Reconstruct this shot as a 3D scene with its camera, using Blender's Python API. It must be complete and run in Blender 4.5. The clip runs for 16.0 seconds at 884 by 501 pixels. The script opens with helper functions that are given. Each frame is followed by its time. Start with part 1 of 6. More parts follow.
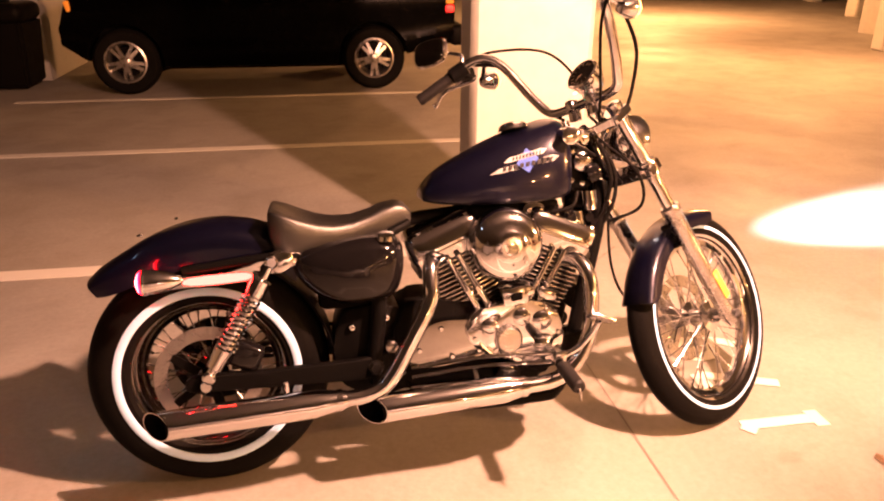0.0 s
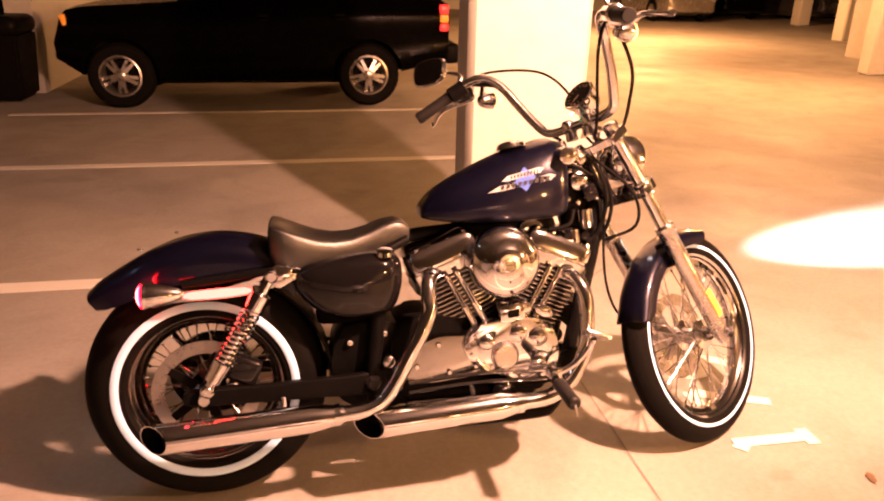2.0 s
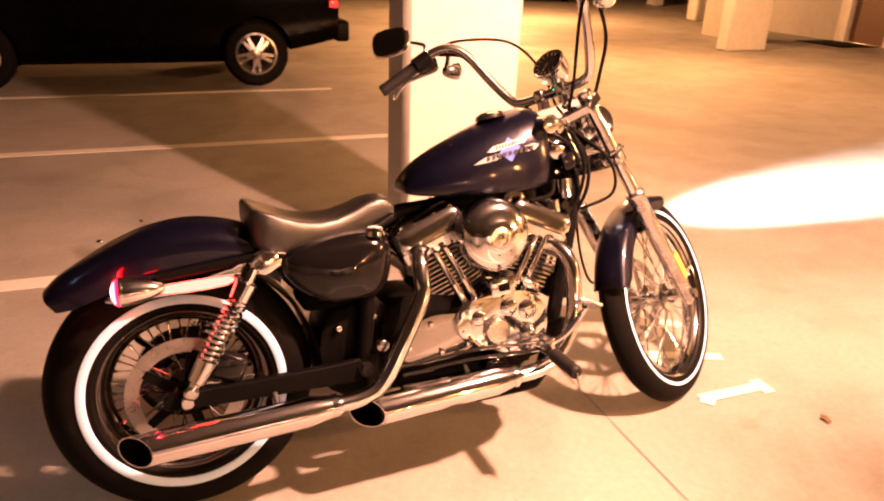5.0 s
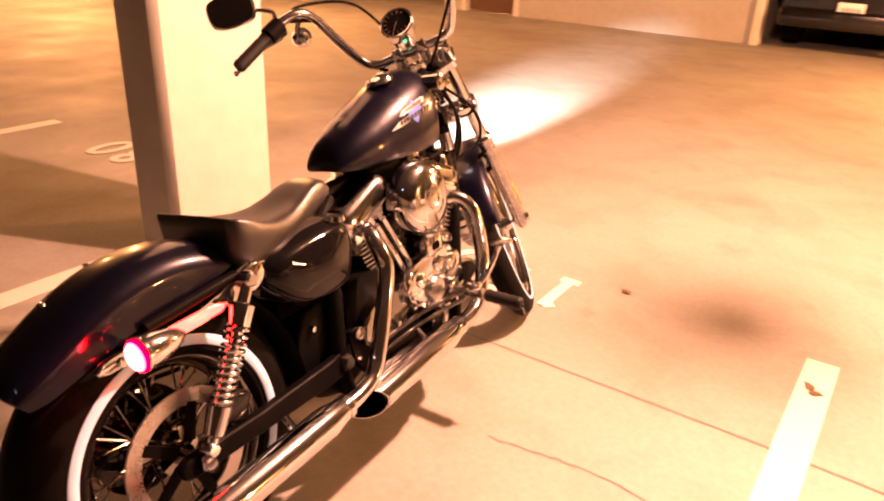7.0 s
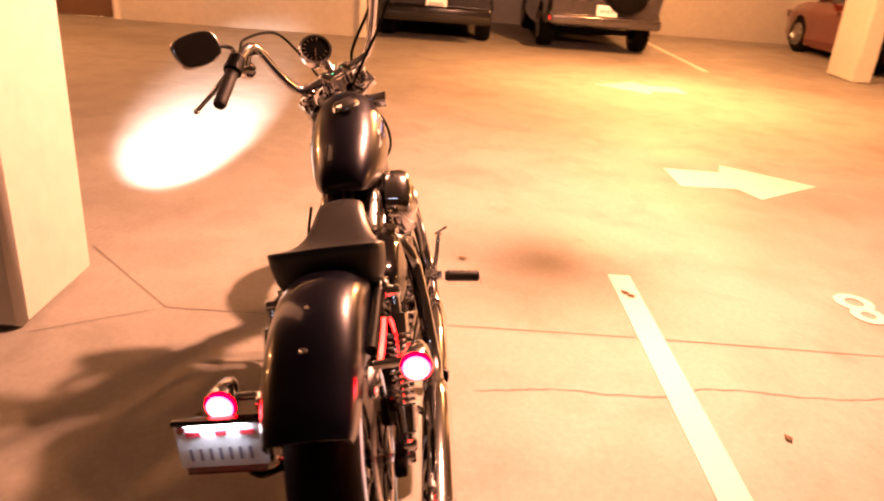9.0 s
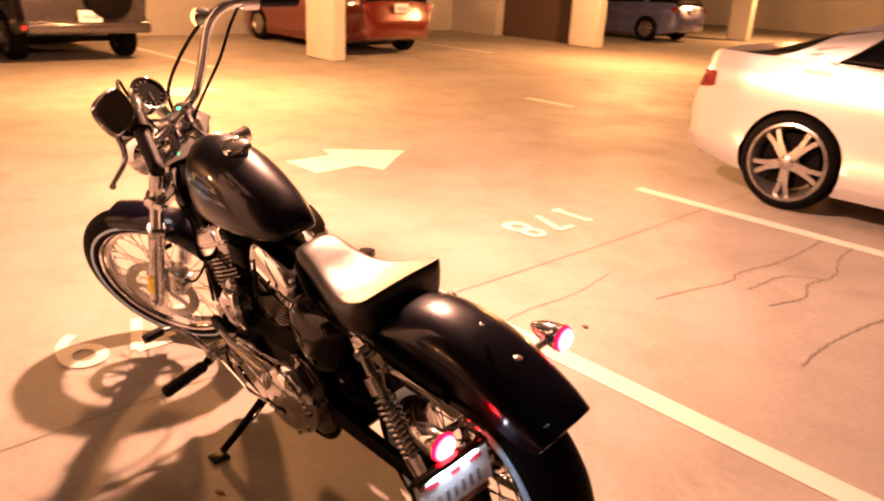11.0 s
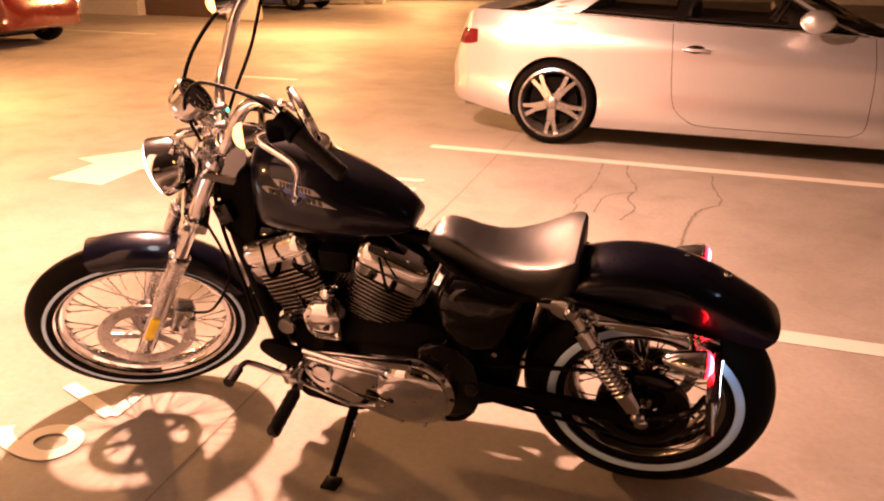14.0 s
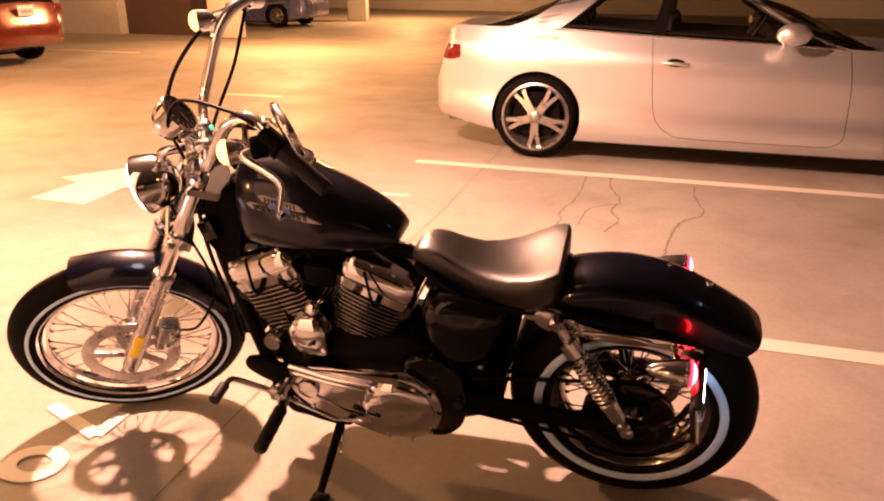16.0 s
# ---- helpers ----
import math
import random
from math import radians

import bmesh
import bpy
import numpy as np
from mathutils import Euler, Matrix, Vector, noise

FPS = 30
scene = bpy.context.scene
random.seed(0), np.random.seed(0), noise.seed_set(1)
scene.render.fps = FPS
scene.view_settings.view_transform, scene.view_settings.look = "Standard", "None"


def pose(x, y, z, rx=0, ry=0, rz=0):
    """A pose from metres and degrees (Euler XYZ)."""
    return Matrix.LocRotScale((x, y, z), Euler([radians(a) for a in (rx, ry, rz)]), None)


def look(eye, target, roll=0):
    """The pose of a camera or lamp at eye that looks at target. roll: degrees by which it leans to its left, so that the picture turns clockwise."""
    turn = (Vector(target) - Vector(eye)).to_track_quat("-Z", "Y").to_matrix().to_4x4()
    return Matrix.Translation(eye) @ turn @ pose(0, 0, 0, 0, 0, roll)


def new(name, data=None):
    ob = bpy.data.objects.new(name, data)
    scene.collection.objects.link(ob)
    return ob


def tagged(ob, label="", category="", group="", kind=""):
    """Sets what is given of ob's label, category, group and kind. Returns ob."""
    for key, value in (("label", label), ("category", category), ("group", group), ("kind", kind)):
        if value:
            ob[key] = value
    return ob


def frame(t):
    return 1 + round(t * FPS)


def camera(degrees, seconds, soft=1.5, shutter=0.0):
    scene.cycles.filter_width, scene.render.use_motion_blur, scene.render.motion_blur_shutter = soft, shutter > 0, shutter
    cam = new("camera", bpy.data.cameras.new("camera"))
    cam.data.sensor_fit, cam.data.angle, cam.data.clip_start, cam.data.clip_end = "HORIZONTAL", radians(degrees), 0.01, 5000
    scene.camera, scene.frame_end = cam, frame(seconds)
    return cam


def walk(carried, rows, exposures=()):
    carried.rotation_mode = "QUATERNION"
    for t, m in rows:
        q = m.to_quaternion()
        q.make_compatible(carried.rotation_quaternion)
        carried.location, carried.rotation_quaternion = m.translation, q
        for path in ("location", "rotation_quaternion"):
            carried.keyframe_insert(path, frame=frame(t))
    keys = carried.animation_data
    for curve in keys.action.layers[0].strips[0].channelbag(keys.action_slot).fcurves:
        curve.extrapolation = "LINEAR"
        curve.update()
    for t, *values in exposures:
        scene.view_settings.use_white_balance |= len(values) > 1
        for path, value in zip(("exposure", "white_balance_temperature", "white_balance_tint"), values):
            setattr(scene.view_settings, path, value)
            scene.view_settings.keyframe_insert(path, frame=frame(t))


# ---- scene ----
cam = camera(62.7, 16.0, soft=2.1, shutter=0.4)
PATH = [
    (0, (0.38, -1.847, 1.459), (0.693, -0.029, 0.688), 0.3),
    (0.5, (0.376, -1.853, 1.463), (0.686, -0.032, 0.696), 0.4),
    (1, (0.372, -1.855, 1.473), (0.68, -0.032, 0.71), 0.7),
    (1.5, (0.344, -1.859, 1.457), (0.683, -0.027, 0.73), 1.2),
    (2, (0.353, -1.864, 1.468), (0.696, -0.033, 0.739), 1.2),
    (2.5, (0.348, -1.868, 1.462), (0.685, -0.031, 0.748), 1.2),
    (3, (0.343, -1.868, 1.472), (0.677, -0.031, 0.754), 1.3),
    (3.5, (0.322, -1.868, 1.46), (0.675, -0.03, 0.756), 1.1),
    (6, (-0.23, -1.447, 1.392), (0.806, 0.065, 0.591), 4.8),
    (6.5, (-0.417, -1.27, 1.385), (0.851, 0.059, 0.592), 5.1),
    (7, (-0.696, -1.118, 1.394), (0.831, -0.123, 0.57), 2.8),
    (7.5, (-0.92, -0.952, 1.398), (0.705, -0.1, 0.6), 4.7),
    (8, (-1.09, -0.696, 1.404), (0.585, -0.034, 0.534), 4.4),
    (8.5, (-1.232, -0.415, 1.413), (0.569, -0.134, 0.59), 3.2),
    (9, (-1.328, -0.096, 1.458), (0.514, -0.14, 0.68), 4.4),
    (9.5, (-1.306, 0.266, 1.451), (0.491, -0.041, 0.628), 2.3),
    (10, (-1.292, 0.622, 1.47), (0.406, -0.085, 0.685), 3.9),
    (12.5, (-0.197, 1.655, 1.445), (0.55, -0.045, 0.701), -0.4),
    (13, (-0.039, 1.735, 1.436), (0.558, -0.019, 0.683), 0.7),
    (13.5, (0.04, 1.845, 1.431), (0.605, 0.089, 0.657), 0.5),
    (14, (0.064, 1.877, 1.426), (0.61, 0.104, 0.678), 0.8),
    (14.5, (0.072, 1.883, 1.423), (0.585, 0.098, 0.68), 0.9),
    (15, (0.071, 1.887, 1.42), (0.565, 0.1, 0.67), 1.0),
    (15.5, (0.066, 1.883, 1.423), (0.577, 0.099, 0.678), 0.5),
    (16, (0.056, 1.887, 1.427), (0.571, 0.089, 0.717), 0.4),
]
walk(cam, [(t, look(e, g, r)) for t, e, g, r in PATH], [(0.0, 0.31, 6400, 14), (3.5, 0.34, 6400, 14), (6.0, 0.34, 6500, 14), (7.0, 0.13, 6900, 21), (8.5, 0.0, 7250, 26), (9.2, 0.0, 7200, 25), (10.0, 0.0, 7000, 20), (12.5, 0.2, 6050, 13), (16.0, 0.2, 6050, 12)])

# ---- world and exposure ----
world = bpy.data.worlds.new("world")
world.use_nodes = True
scene.world = world
wbg = world.node_tree.nodes["Background"]
wbg.inputs[0].default_value = (1.0, 0.62, 0.3, 1)
wbg.inputs[1].default_value = 0.0015
scene.view_settings.exposure = 0.0

SODIUM = (1.0, 0.470, 0.285)
# far lamps, made a deeper orange to saturate the dimly lit floor
SODIUM_FAR = (1.0, 0.420, 0.140)


# ---- mesh helpers ----
def B():
    return bmesh.new()


def mesh_of(bm, name, mat, sharp=38):
    bmesh.ops.recalc_face_normals(bm, faces=bm.faces)
    for f in bm.faces:
        f.smooth = True
    me = bpy.data.meshes.new(name)
    bm.to_mesh(me)
    bm.free()
    me.set_sharp_from_angle(angle=radians(sharp))
    for m in mat if isinstance(mat, (list, tuple)) else [mat]:
        me.materials.append(m)
    return me


SINGLE = {"fender_bolt", "strut_bolt", "rocker_bolt", "cover_bolt", "bolt", "shock_eye", "number_bar", "print_bar", "pipe_clamp", "riser", "dial_mark", "brake_rod", "drive_belt", "wiring", "cover_boss", "lifter_cover", "fender_bracket", "disc_spoke", "regulator_fin", "neck_bolt", "neck_wire"}


def islands(bm):
    """The separate pieces of a bmesh, each as a bmesh of its own."""
    left, out = set(bm.verts), []
    while left:
        seed = [left.pop()]
        found = set(seed)
        while seed:
            for e in seed.pop().link_edges:
                for v in e.verts:
                    if v not in found:
                        found.add(v)
                        seed.append(v)
        left -= found
        piece = bmesh.new()
        idx = {v: piece.verts.new(v.co) for v in found}
        for f in {f for v in found for f in v.link_faces}:
            piece.faces.new([idx[v] for v in f.verts])
        out.append(piece)
    bm.free()
    return out


def part(name, bm, mat, parent=None, label="", sharp=38, m=None):
    if name in SINGLE:
        pieces = islands(bm)
        for piece in pieces[1:]:
            part_one(name, piece, mat, parent, label, sharp, m)
        bm = pieces[0]
    return part_one(name, bm, mat, parent, label, sharp, m)


def part_one(name, bm, mat, parent=None, label="", sharp=38, m=None):
    ob = new(name, mesh_of(bm, name, mat, sharp))
    if parent is not None:
        ob.parent = parent
    if m is not None:
        ob.matrix_basis = m
    if label:
        ob["label"] = label
    return ob


def empty(name, m, label, category, group=""):
    ob = new(name)
    ob.empty_display_size = 0.1
    ob.matrix_basis = m
    return tagged(ob, label, category, group)


def ring_faces(bm, rings, closed=True, cap=True):
    for a, b in zip(rings, rings[1:]):
        n = len(a)
        for i in range(n if closed else n - 1):
            j = (i + 1) % n
            bm.faces.new((a[i], a[j], b[j], b[i]))
    if cap and closed:
        bm.faces.new(rings[0][::-1])
        bm.faces.new(rings[-1])


def loft(bm, rings, closed=True, cap=True, m=None):
    m = m or Matrix()
    vs = [[bm.verts.new(m @ Vector(p)) for p in ring] for ring in rings]
    ring_faces(bm, vs, closed, cap)
    return bm


def spline(pts, k):
    """Catmull-Rom through the points, k steps a span."""
    p = [np.array(q, float) for q in pts]
    p = [2 * p[0] - p[1]] + p + [2 * p[-1] - p[-2]]
    out = []
    for i in range(1, len(p) - 2):
        a, b, c, d = p[i - 1 : i + 3]
        for s in range(k):
            t = s / k
            out.append(0.5 * (2 * b + (c - a) * t + (2 * a - 5 * b + 4 * c - d) * t * t + (3 * b - a - 3 * c + d) * t**3))
    out.append(p[-2])
    return out


def tube(bm, pts, r, n=10, k=0, m=None, cap=True):
    """A round bar along the points; r is one radius or one for each point."""
    pts = [np.array(p, float) for p in pts]
    rs = list(r) if isinstance(r, (list, tuple)) else [r] * len(pts)
    if k:
        both = spline([np.r_[p, q] for p, q in zip(pts, rs)], k)
        pts, rs = [b[:3] for b in both], [max(float(b[3]), 1e-4) for b in both]
    m = m or Matrix()
    rings, up = [], None
    for i, p in enumerate(pts):
        d = pts[min(i + 1, len(pts) - 1)] - pts[max(i - 1, 0)]
        d = d / (np.linalg.norm(d) + 1e-12)
        if up is None:
            up = np.cross(d, (0, 0, 1) if abs(d[2]) < 0.9 else (1, 0, 0))
        up = up - d * (up @ d)
        up = up / (np.linalg.norm(up) + 1e-12)
        side = np.cross(d, up)
        rings.append([p + rs[i] * (math.cos(a) * up + math.sin(a) * side) for a in (2 * math.pi * j / n for j in range(n))])
    return loft(bm, rings, cap=cap, m=m)


def lathe(bm, prof, n=32, m=None, close=False):
    """Turns (radius, height) about the y axis."""
    m = m or Matrix()
    rings = []
    for r, h in prof:
        if r < 1e-6:
            rings.append([bm.verts.new(m @ Vector((0, h, 0)))])
        else:
            rings.append([bm.verts.new(m @ Vector((r * math.cos(a), h, r * math.sin(a)))) for a in (2 * math.pi * j / n for j in range(n))])
    if close:
        rings.append(rings[0])
    for a, b in zip(rings, rings[1:]):
        for i in range(n):
            j = (i + 1) % n
            if len(a) == 1 and len(b) == 1:
                continue
            if len(a) == 1:
                bm.faces.new((a[0], b[j], b[i]))
            elif len(b) == 1:
                bm.faces.new((a[i], a[j], b[0]))
            else:
                bm.faces.new((a[i], a[j], b[j], b[i]))
    return bm


def box(bm, sx, sy, sz, m=None, bevel=0.0, seg=2):
    v = bmesh.ops.create_cube(bm, size=1.0, matrix=(m or Matrix()) @ Matrix.Diagonal((sx, sy, sz, 1)))["verts"]
    if bevel:
        edges = list({e for x in v for e in x.link_edges})
        bmesh.ops.bevel(bm, geom=edges, offset=bevel, segments=seg, profile=0.5, affect="EDGES")
    return bm


def T(x, y, z):
    return Matrix.Translation((x, y, z))


def prism(bm, poly, y0, y1, bevel=0.0, m=None, seg=2):
    """A plate with the outline poly, of (x, z), from y0 to y1."""
    m = m or Matrix()
    a = [bm.verts.new(m @ Vector((x, y0, z))) for x, z in poly]
    b = [bm.verts.new(m @ Vector((x, y1, z))) for x, z in poly]
    faces = [bm.faces.new(a), bm.faces.new(b[::-1])]
    n = len(poly)
    for i in range(n):
        faces.append(bm.faces.new((a[i], b[i], b[(i + 1) % n], a[(i + 1) % n])))
    if bevel:
        edges = list({e for f in faces[:2] for e in f.edges})
        bmesh.ops.bevel(bm, geom=edges, offset=bevel, segments=seg, profile=0.5, affect="EDGES")
    return bm


def smooth_poly(pts, k=5):
    """A closed smooth outline through the points."""
    p = [np.array(q, float) for q in pts]
    n, out = len(p), []
    for i in range(n):
        a, b, c, d = p[i - 1], p[i], p[(i + 1) % n], p[(i + 2) % n]
        for s in range(k):
            t = s / k
            out.append(tuple(0.5 * (2 * b + (c - a) * t + (2 * a - 5 * b + 4 * c - d) * t * t + (3 * b - a - 3 * c + d) * t**3)))
    return out


def pillow(bm, poly, y0, y1, flat=0.35, crown=0.62):
    """A cover with the outline poly, of (x, z), that swells from y0 to a rounded face at y1."""
    cx, cz = np.mean([p[0] for p in poly]), np.mean([p[1] for p in poly])
    rings = [[(x, y0, z) for x, z in poly]]
    for a in np.linspace(0, math.pi / 2, 8):
        k, y = 1 - (1 - crown) * (1 - math.cos(a)) ** 0.9, y0 + (y1 - y0) * (flat + (1 - flat) * math.sin(a))
        rings.append([(cx + (x - cx) * k, y, cz + (z - cz) * k) for x, z in poly])
    for k, d in ((0.7, 0.006), (0.35, 0.011)):
        rings.append([(cx + (x - cx) * k * crown, y1 + math.copysign(d, y1 - y0), cz + (z - cz) * k * crown) for x, z in poly])
    return loft(bm, rings)


def rod(bm, a, b, r, n=8):
    return tube(bm, [a, b], r, n)


# ---- materials ----
def mat_new(name):
    m = bpy.data.materials.new(name)
    m.use_nodes = True
    nt = m.node_tree
    return m, nt, nt.nodes["Principled BSDF"]


def nd(nt, kind, **vals):
    n = nt.nodes.new(kind)
    for k, v in vals.items():
        n.inputs[k].default_value = v
    return n


def ramp(nt, fac, stops):
    r = nt.nodes.new("ShaderNodeValToRGB")
    els = r.color_ramp.elements
    while len(els) < len(stops):
        els.new(0.5)
    for e, (p, c) in zip(els, stops):
        e.position, e.color = p, (*c, 1) if len(c) == 3 else c
    nt.links.new(fac, r.inputs[0])
    return r.outputs[0]


def surface(name, col, rough=0.5, metal=0.0, coat=0.0, vary=0.12, scale=8.0, bump=0.0, bscale=60.0, rvary=0.08, spec=0.5):
    """A plain procedural surface: colour and gloss vary at two scales, with a fine relief."""
    m, nt, p = mat_new(name)
    tc = nt.nodes.new("ShaderNodeTexCoord")
    n1, n2 = nd(nt, "ShaderNodeTexNoise", Scale=scale, Detail=4.0), nd(nt, "ShaderNodeTexNoise", Scale=scale * 9, Detail=3.0)
    for n in (n1, n2):
        nt.links.new(tc.outputs["Object"], n.inputs["Vector"])
    mix = nt.nodes.new("ShaderNodeMath")
    mix.operation = "ADD"
    nt.links.new(n1.outputs[0], mix.inputs[0])
    nt.links.new(n2.outputs[0], mix.inputs[1])
    half = nt.nodes.new("ShaderNodeMath")
    half.operation = "MULTIPLY"
    half.inputs[1].default_value = 0.5
    nt.links.new(mix.outputs[0], half.inputs[0])
    lo, hi = [max(0, c * (1 - vary)) for c in col], [min(1, c * (1 + vary)) for c in col]
    nt.links.new(ramp(nt, half.outputs[0], [(0.3, lo), (0.7, hi)]), p.inputs["Base Color"])
    r = nt.nodes.new("ShaderNodeMapRange")
    for k, v in ((1, 0.3), (2, 0.7), (3, max(0.02, rough - rvary)), (4, min(1, rough + rvary))):
        r.inputs[k].default_value = v
    nt.links.new(half.outputs[0], r.inputs[0])
    nt.links.new(r.outputs[0], p.inputs["Roughness"])
    p.inputs["Metallic"].default_value = metal
    p.inputs["Coat Weight"].default_value = coat
    p.inputs["Coat Roughness"].default_value = 0.04 if rough < 0.33 else rough
    p.inputs["Specular IOR Level"].default_value = spec
    if bump:
        nb = nd(nt, "ShaderNodeTexNoise", Scale=bscale, Detail=5.0)
        nt.links.new(tc.outputs["Object"], nb.inputs["Vector"])
        b = nd(nt, "ShaderNodeBump", Strength=bump, Distance=0.002)
        nt.links.new(nb.outputs[0], b.inputs["Height"])
        nt.links.new(b.outputs[0], p.inputs["Normal"])
    return m


def glowing(name, col, strength, base=None):
    m, nt, p = mat_new(name)
    p.inputs["Base Color"].default_value = (*(base or col), 1)
    p.inputs["Emission Color"].default_value = (*col, 1)
    p.inputs["Emission Strength"].default_value = strength
    p.inputs["Roughness"].default_value = 0.2
    return m


def glass(name, col=(1, 1, 1), rough=0.02):
    m, nt, p = mat_new(name)
    p.inputs["Base Color"].default_value = (*col, 1)
    p.inputs["Transmission Weight"].default_value = 1.0
    p.inputs["Roughness"].default_value = rough
    p.inputs["IOR"].default_value = 1.3
    return m


def car_glass(name):
    """Thin tinted glazing: most light goes straight through, the rest mirrors by the angle."""
    m, nt, p = mat_new(name)
    out = nt.nodes["Material Output"]
    clear, shine, mix = nd(nt, "ShaderNodeBsdfTransparent", Color=(0.62, 0.60, 0.56, 1)), nd(nt, "ShaderNodeBsdfGlossy", Color=(1, 1, 1, 1), Roughness=0.02), nt.nodes.new("ShaderNodeMixShader")
    fr = nd(nt, "ShaderNodeFresnel", IOR=1.45)
    nt.links.new(fr.outputs[0], mix.inputs[0])
    nt.links.new(clear.outputs[0], mix.inputs[1])
    nt.links.new(shine.outputs[0], mix.inputs[2])
    nt.links.new(mix.outputs[0], out.inputs[0])
    return m


def concrete_floor():
    m, nt, p = mat_new("concrete_floor")
    tc = nt.nodes.new("ShaderNodeTexCoord")

    def noise_at(scale, detail=6.0, rough=0.6, dist=0.0):
        n = nd(nt, "ShaderNodeTexNoise", Scale=scale, Detail=detail, Roughness=rough, Distortion=dist)
        nt.links.new(tc.outputs["Object"], n.inputs["Vector"])
        return n.outputs[0]

    big = ramp(nt, noise_at(0.35, 5, 0.6, 0.6), [(0.3, (0.235, 0.215, 0.185)), (0.5, (0.292, 0.278, 0.255)), (0.72, (0.34, 0.33, 0.305))])
    mid = ramp(nt, noise_at(2.2, 8, 0.65, 0.4), [(0.3, (0.74, 0.73, 0.70)), (0.55, (1, 1, 1))])
    fine = ramp(nt, noise_at(40, 4, 0.7), [(0.25, (0.86, 0.86, 0.86)), (0.7, (1.06, 1.06, 1.06))])
    spots = ramp(nt, noise_at(2.6, 4, 0.5, 0.5), [(0.22, (0.55, 0.52, 0.48)), (0.36, (1, 1, 1))])
    col = big
    for other, f in ((mid, 0.8), (fine, 1.0), (spots, 0.5)):
        x = nt.nodes.new("ShaderNodeMix")
        x.data_type, x.blend_type = "RGBA", "MULTIPLY"
        x.inputs[0].default_value = f
        nt.links.new(col, x.inputs[6])
        nt.links.new(other, x.inputs[7])
        col = x.outputs[2]
    nt.links.new(col, p.inputs["Base Color"])
    r = nt.nodes.new("ShaderNodeMapRange")
    for k, v in ((1, 0.3), (2, 0.7), (3, 0.56), (4, 0.78)):
        r.inputs[k].default_value = v
    nt.links.new(noise_at(1.3, 6), r.inputs[0])
    nt.links.new(r.outputs[0], p.inputs["Roughness"])
    b = nd(nt, "ShaderNodeBump", Strength=0.25, Distance=0.004)
    nt.links.new(noise_at(55, 6), b.inputs["Height"])
    nt.links.new(b.outputs[0], p.inputs["Normal"])
    return m


def worn_paint(name, col):
    """Floor paint, thin and worn, with the concrete showing through in places."""
    m, nt, p = mat_new(name)
    tc = nt.nodes.new("ShaderNodeTexCoord")
    a, b = nd(nt, "ShaderNodeTexNoise", Scale=14.0, Detail=8.0, Roughness=0.7), nd(nt, "ShaderNodeTexNoise", Scale=1.6, Detail=3.0)
    for n in (a, b):
        nt.links.new(tc.outputs["Object"], n.inputs["Vector"])
    s = nt.nodes.new("ShaderNodeMath")
    s.operation = "ADD"
    nt.links.new(a.outputs[0], s.inputs[0])
    nt.links.new(b.outputs[0], s.inputs[1])
    nt.links.new(ramp(nt, s.outputs[0], [(0.42, (0.29, 0.27, 0.245)), (0.46, tuple(0.85 * c for c in col)), (0.62, col)]), p.inputs["Base Color"])
    p.inputs["Roughness"].default_value = 0.6
    return m


CONCRETE = concrete_floor()
PAINT_LINE = worn_paint("line_paint", (0.60, 0.59, 0.55))
JOINT = surface("joint_dirt", (0.16, 0.14, 0.12), 0.9)
CRACK = surface("crack_dirt", (0.165, 0.155, 0.14), 0.9)
STAIN = surface("dried_leaf", (0.13, 0.08, 0.04), 0.8, scale=60)
WALL = surface("painted_concrete", (0.37, 0.357, 0.325), 0.7, vary=0.1, scale=1.2, bump=0.4, bscale=30)
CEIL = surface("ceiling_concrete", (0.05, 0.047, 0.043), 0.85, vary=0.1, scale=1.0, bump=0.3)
DOOR_BROWN = surface("brown_door_paint", (0.085, 0.04, 0.02), 0.5, scale=2)
PILLAR = surface("cream_pillar_paint", (0.45, 0.435, 0.395), 0.65, vary=0.1, scale=1.2, bump=0.4, bscale=30)
WALL_WHITE = surface("white_wall_paint", (0.74, 0.73, 0.69), 0.6, vary=0.05, scale=1.5, bump=0.3, bscale=30)
DOOR_FRAME = surface("white_frame_paint", (0.58, 0.56, 0.51), 0.5, scale=3)


def hazed(m, share, rough):
    """Adds a broad, faint second lobe to a polished metal, standing in for lens glare round its glints."""
    nt = m.node_tree
    p, out = nt.nodes["Principled BSDF"], nt.nodes["Material Output"]
    haze, mix = nd(nt, "ShaderNodeBsdfGlossy", Roughness=rough, Color=(0.68, 0.68, 0.70, 1)), nt.nodes.new("ShaderNodeMixShader")
    mix.inputs[0].default_value = share
    nt.links.new(p.outputs[0], mix.inputs[1])
    nt.links.new(haze.outputs[0], mix.inputs[2])
    nt.links.new(mix.outputs[0], out.inputs[0])
    return m


CHROME = hazed(surface("chrome", (0.68, 0.68, 0.70), 0.03, 1.0, vary=0.03, rvary=0.012), 0.14, 0.13)
# darker copy of the chrome, with dim reflections put into its colour
CHROME_DIM = surface("dim_reflecting_chrome", (0.30, 0.29, 0.28), 0.10, 1.0, vary=0.05, rvary=0.03)
SATIN = surface("satin_aluminium", (0.52, 0.51, 0.51), 0.24, 1.0, vary=0.06, scale=20)
FIN_EDGE = surface("machined_fin", (0.30, 0.295, 0.29), 0.22, 1.0, vary=0.06, scale=20)
ALLOY = surface("cast_alloy", (0.055, 0.054, 0.053), 0.38, 1.0, vary=0.12, scale=25, bump=0.2)
STEEL = surface("brake_steel", (0.42, 0.40, 0.39), 0.3, 1.0, vary=0.08, scale=40)
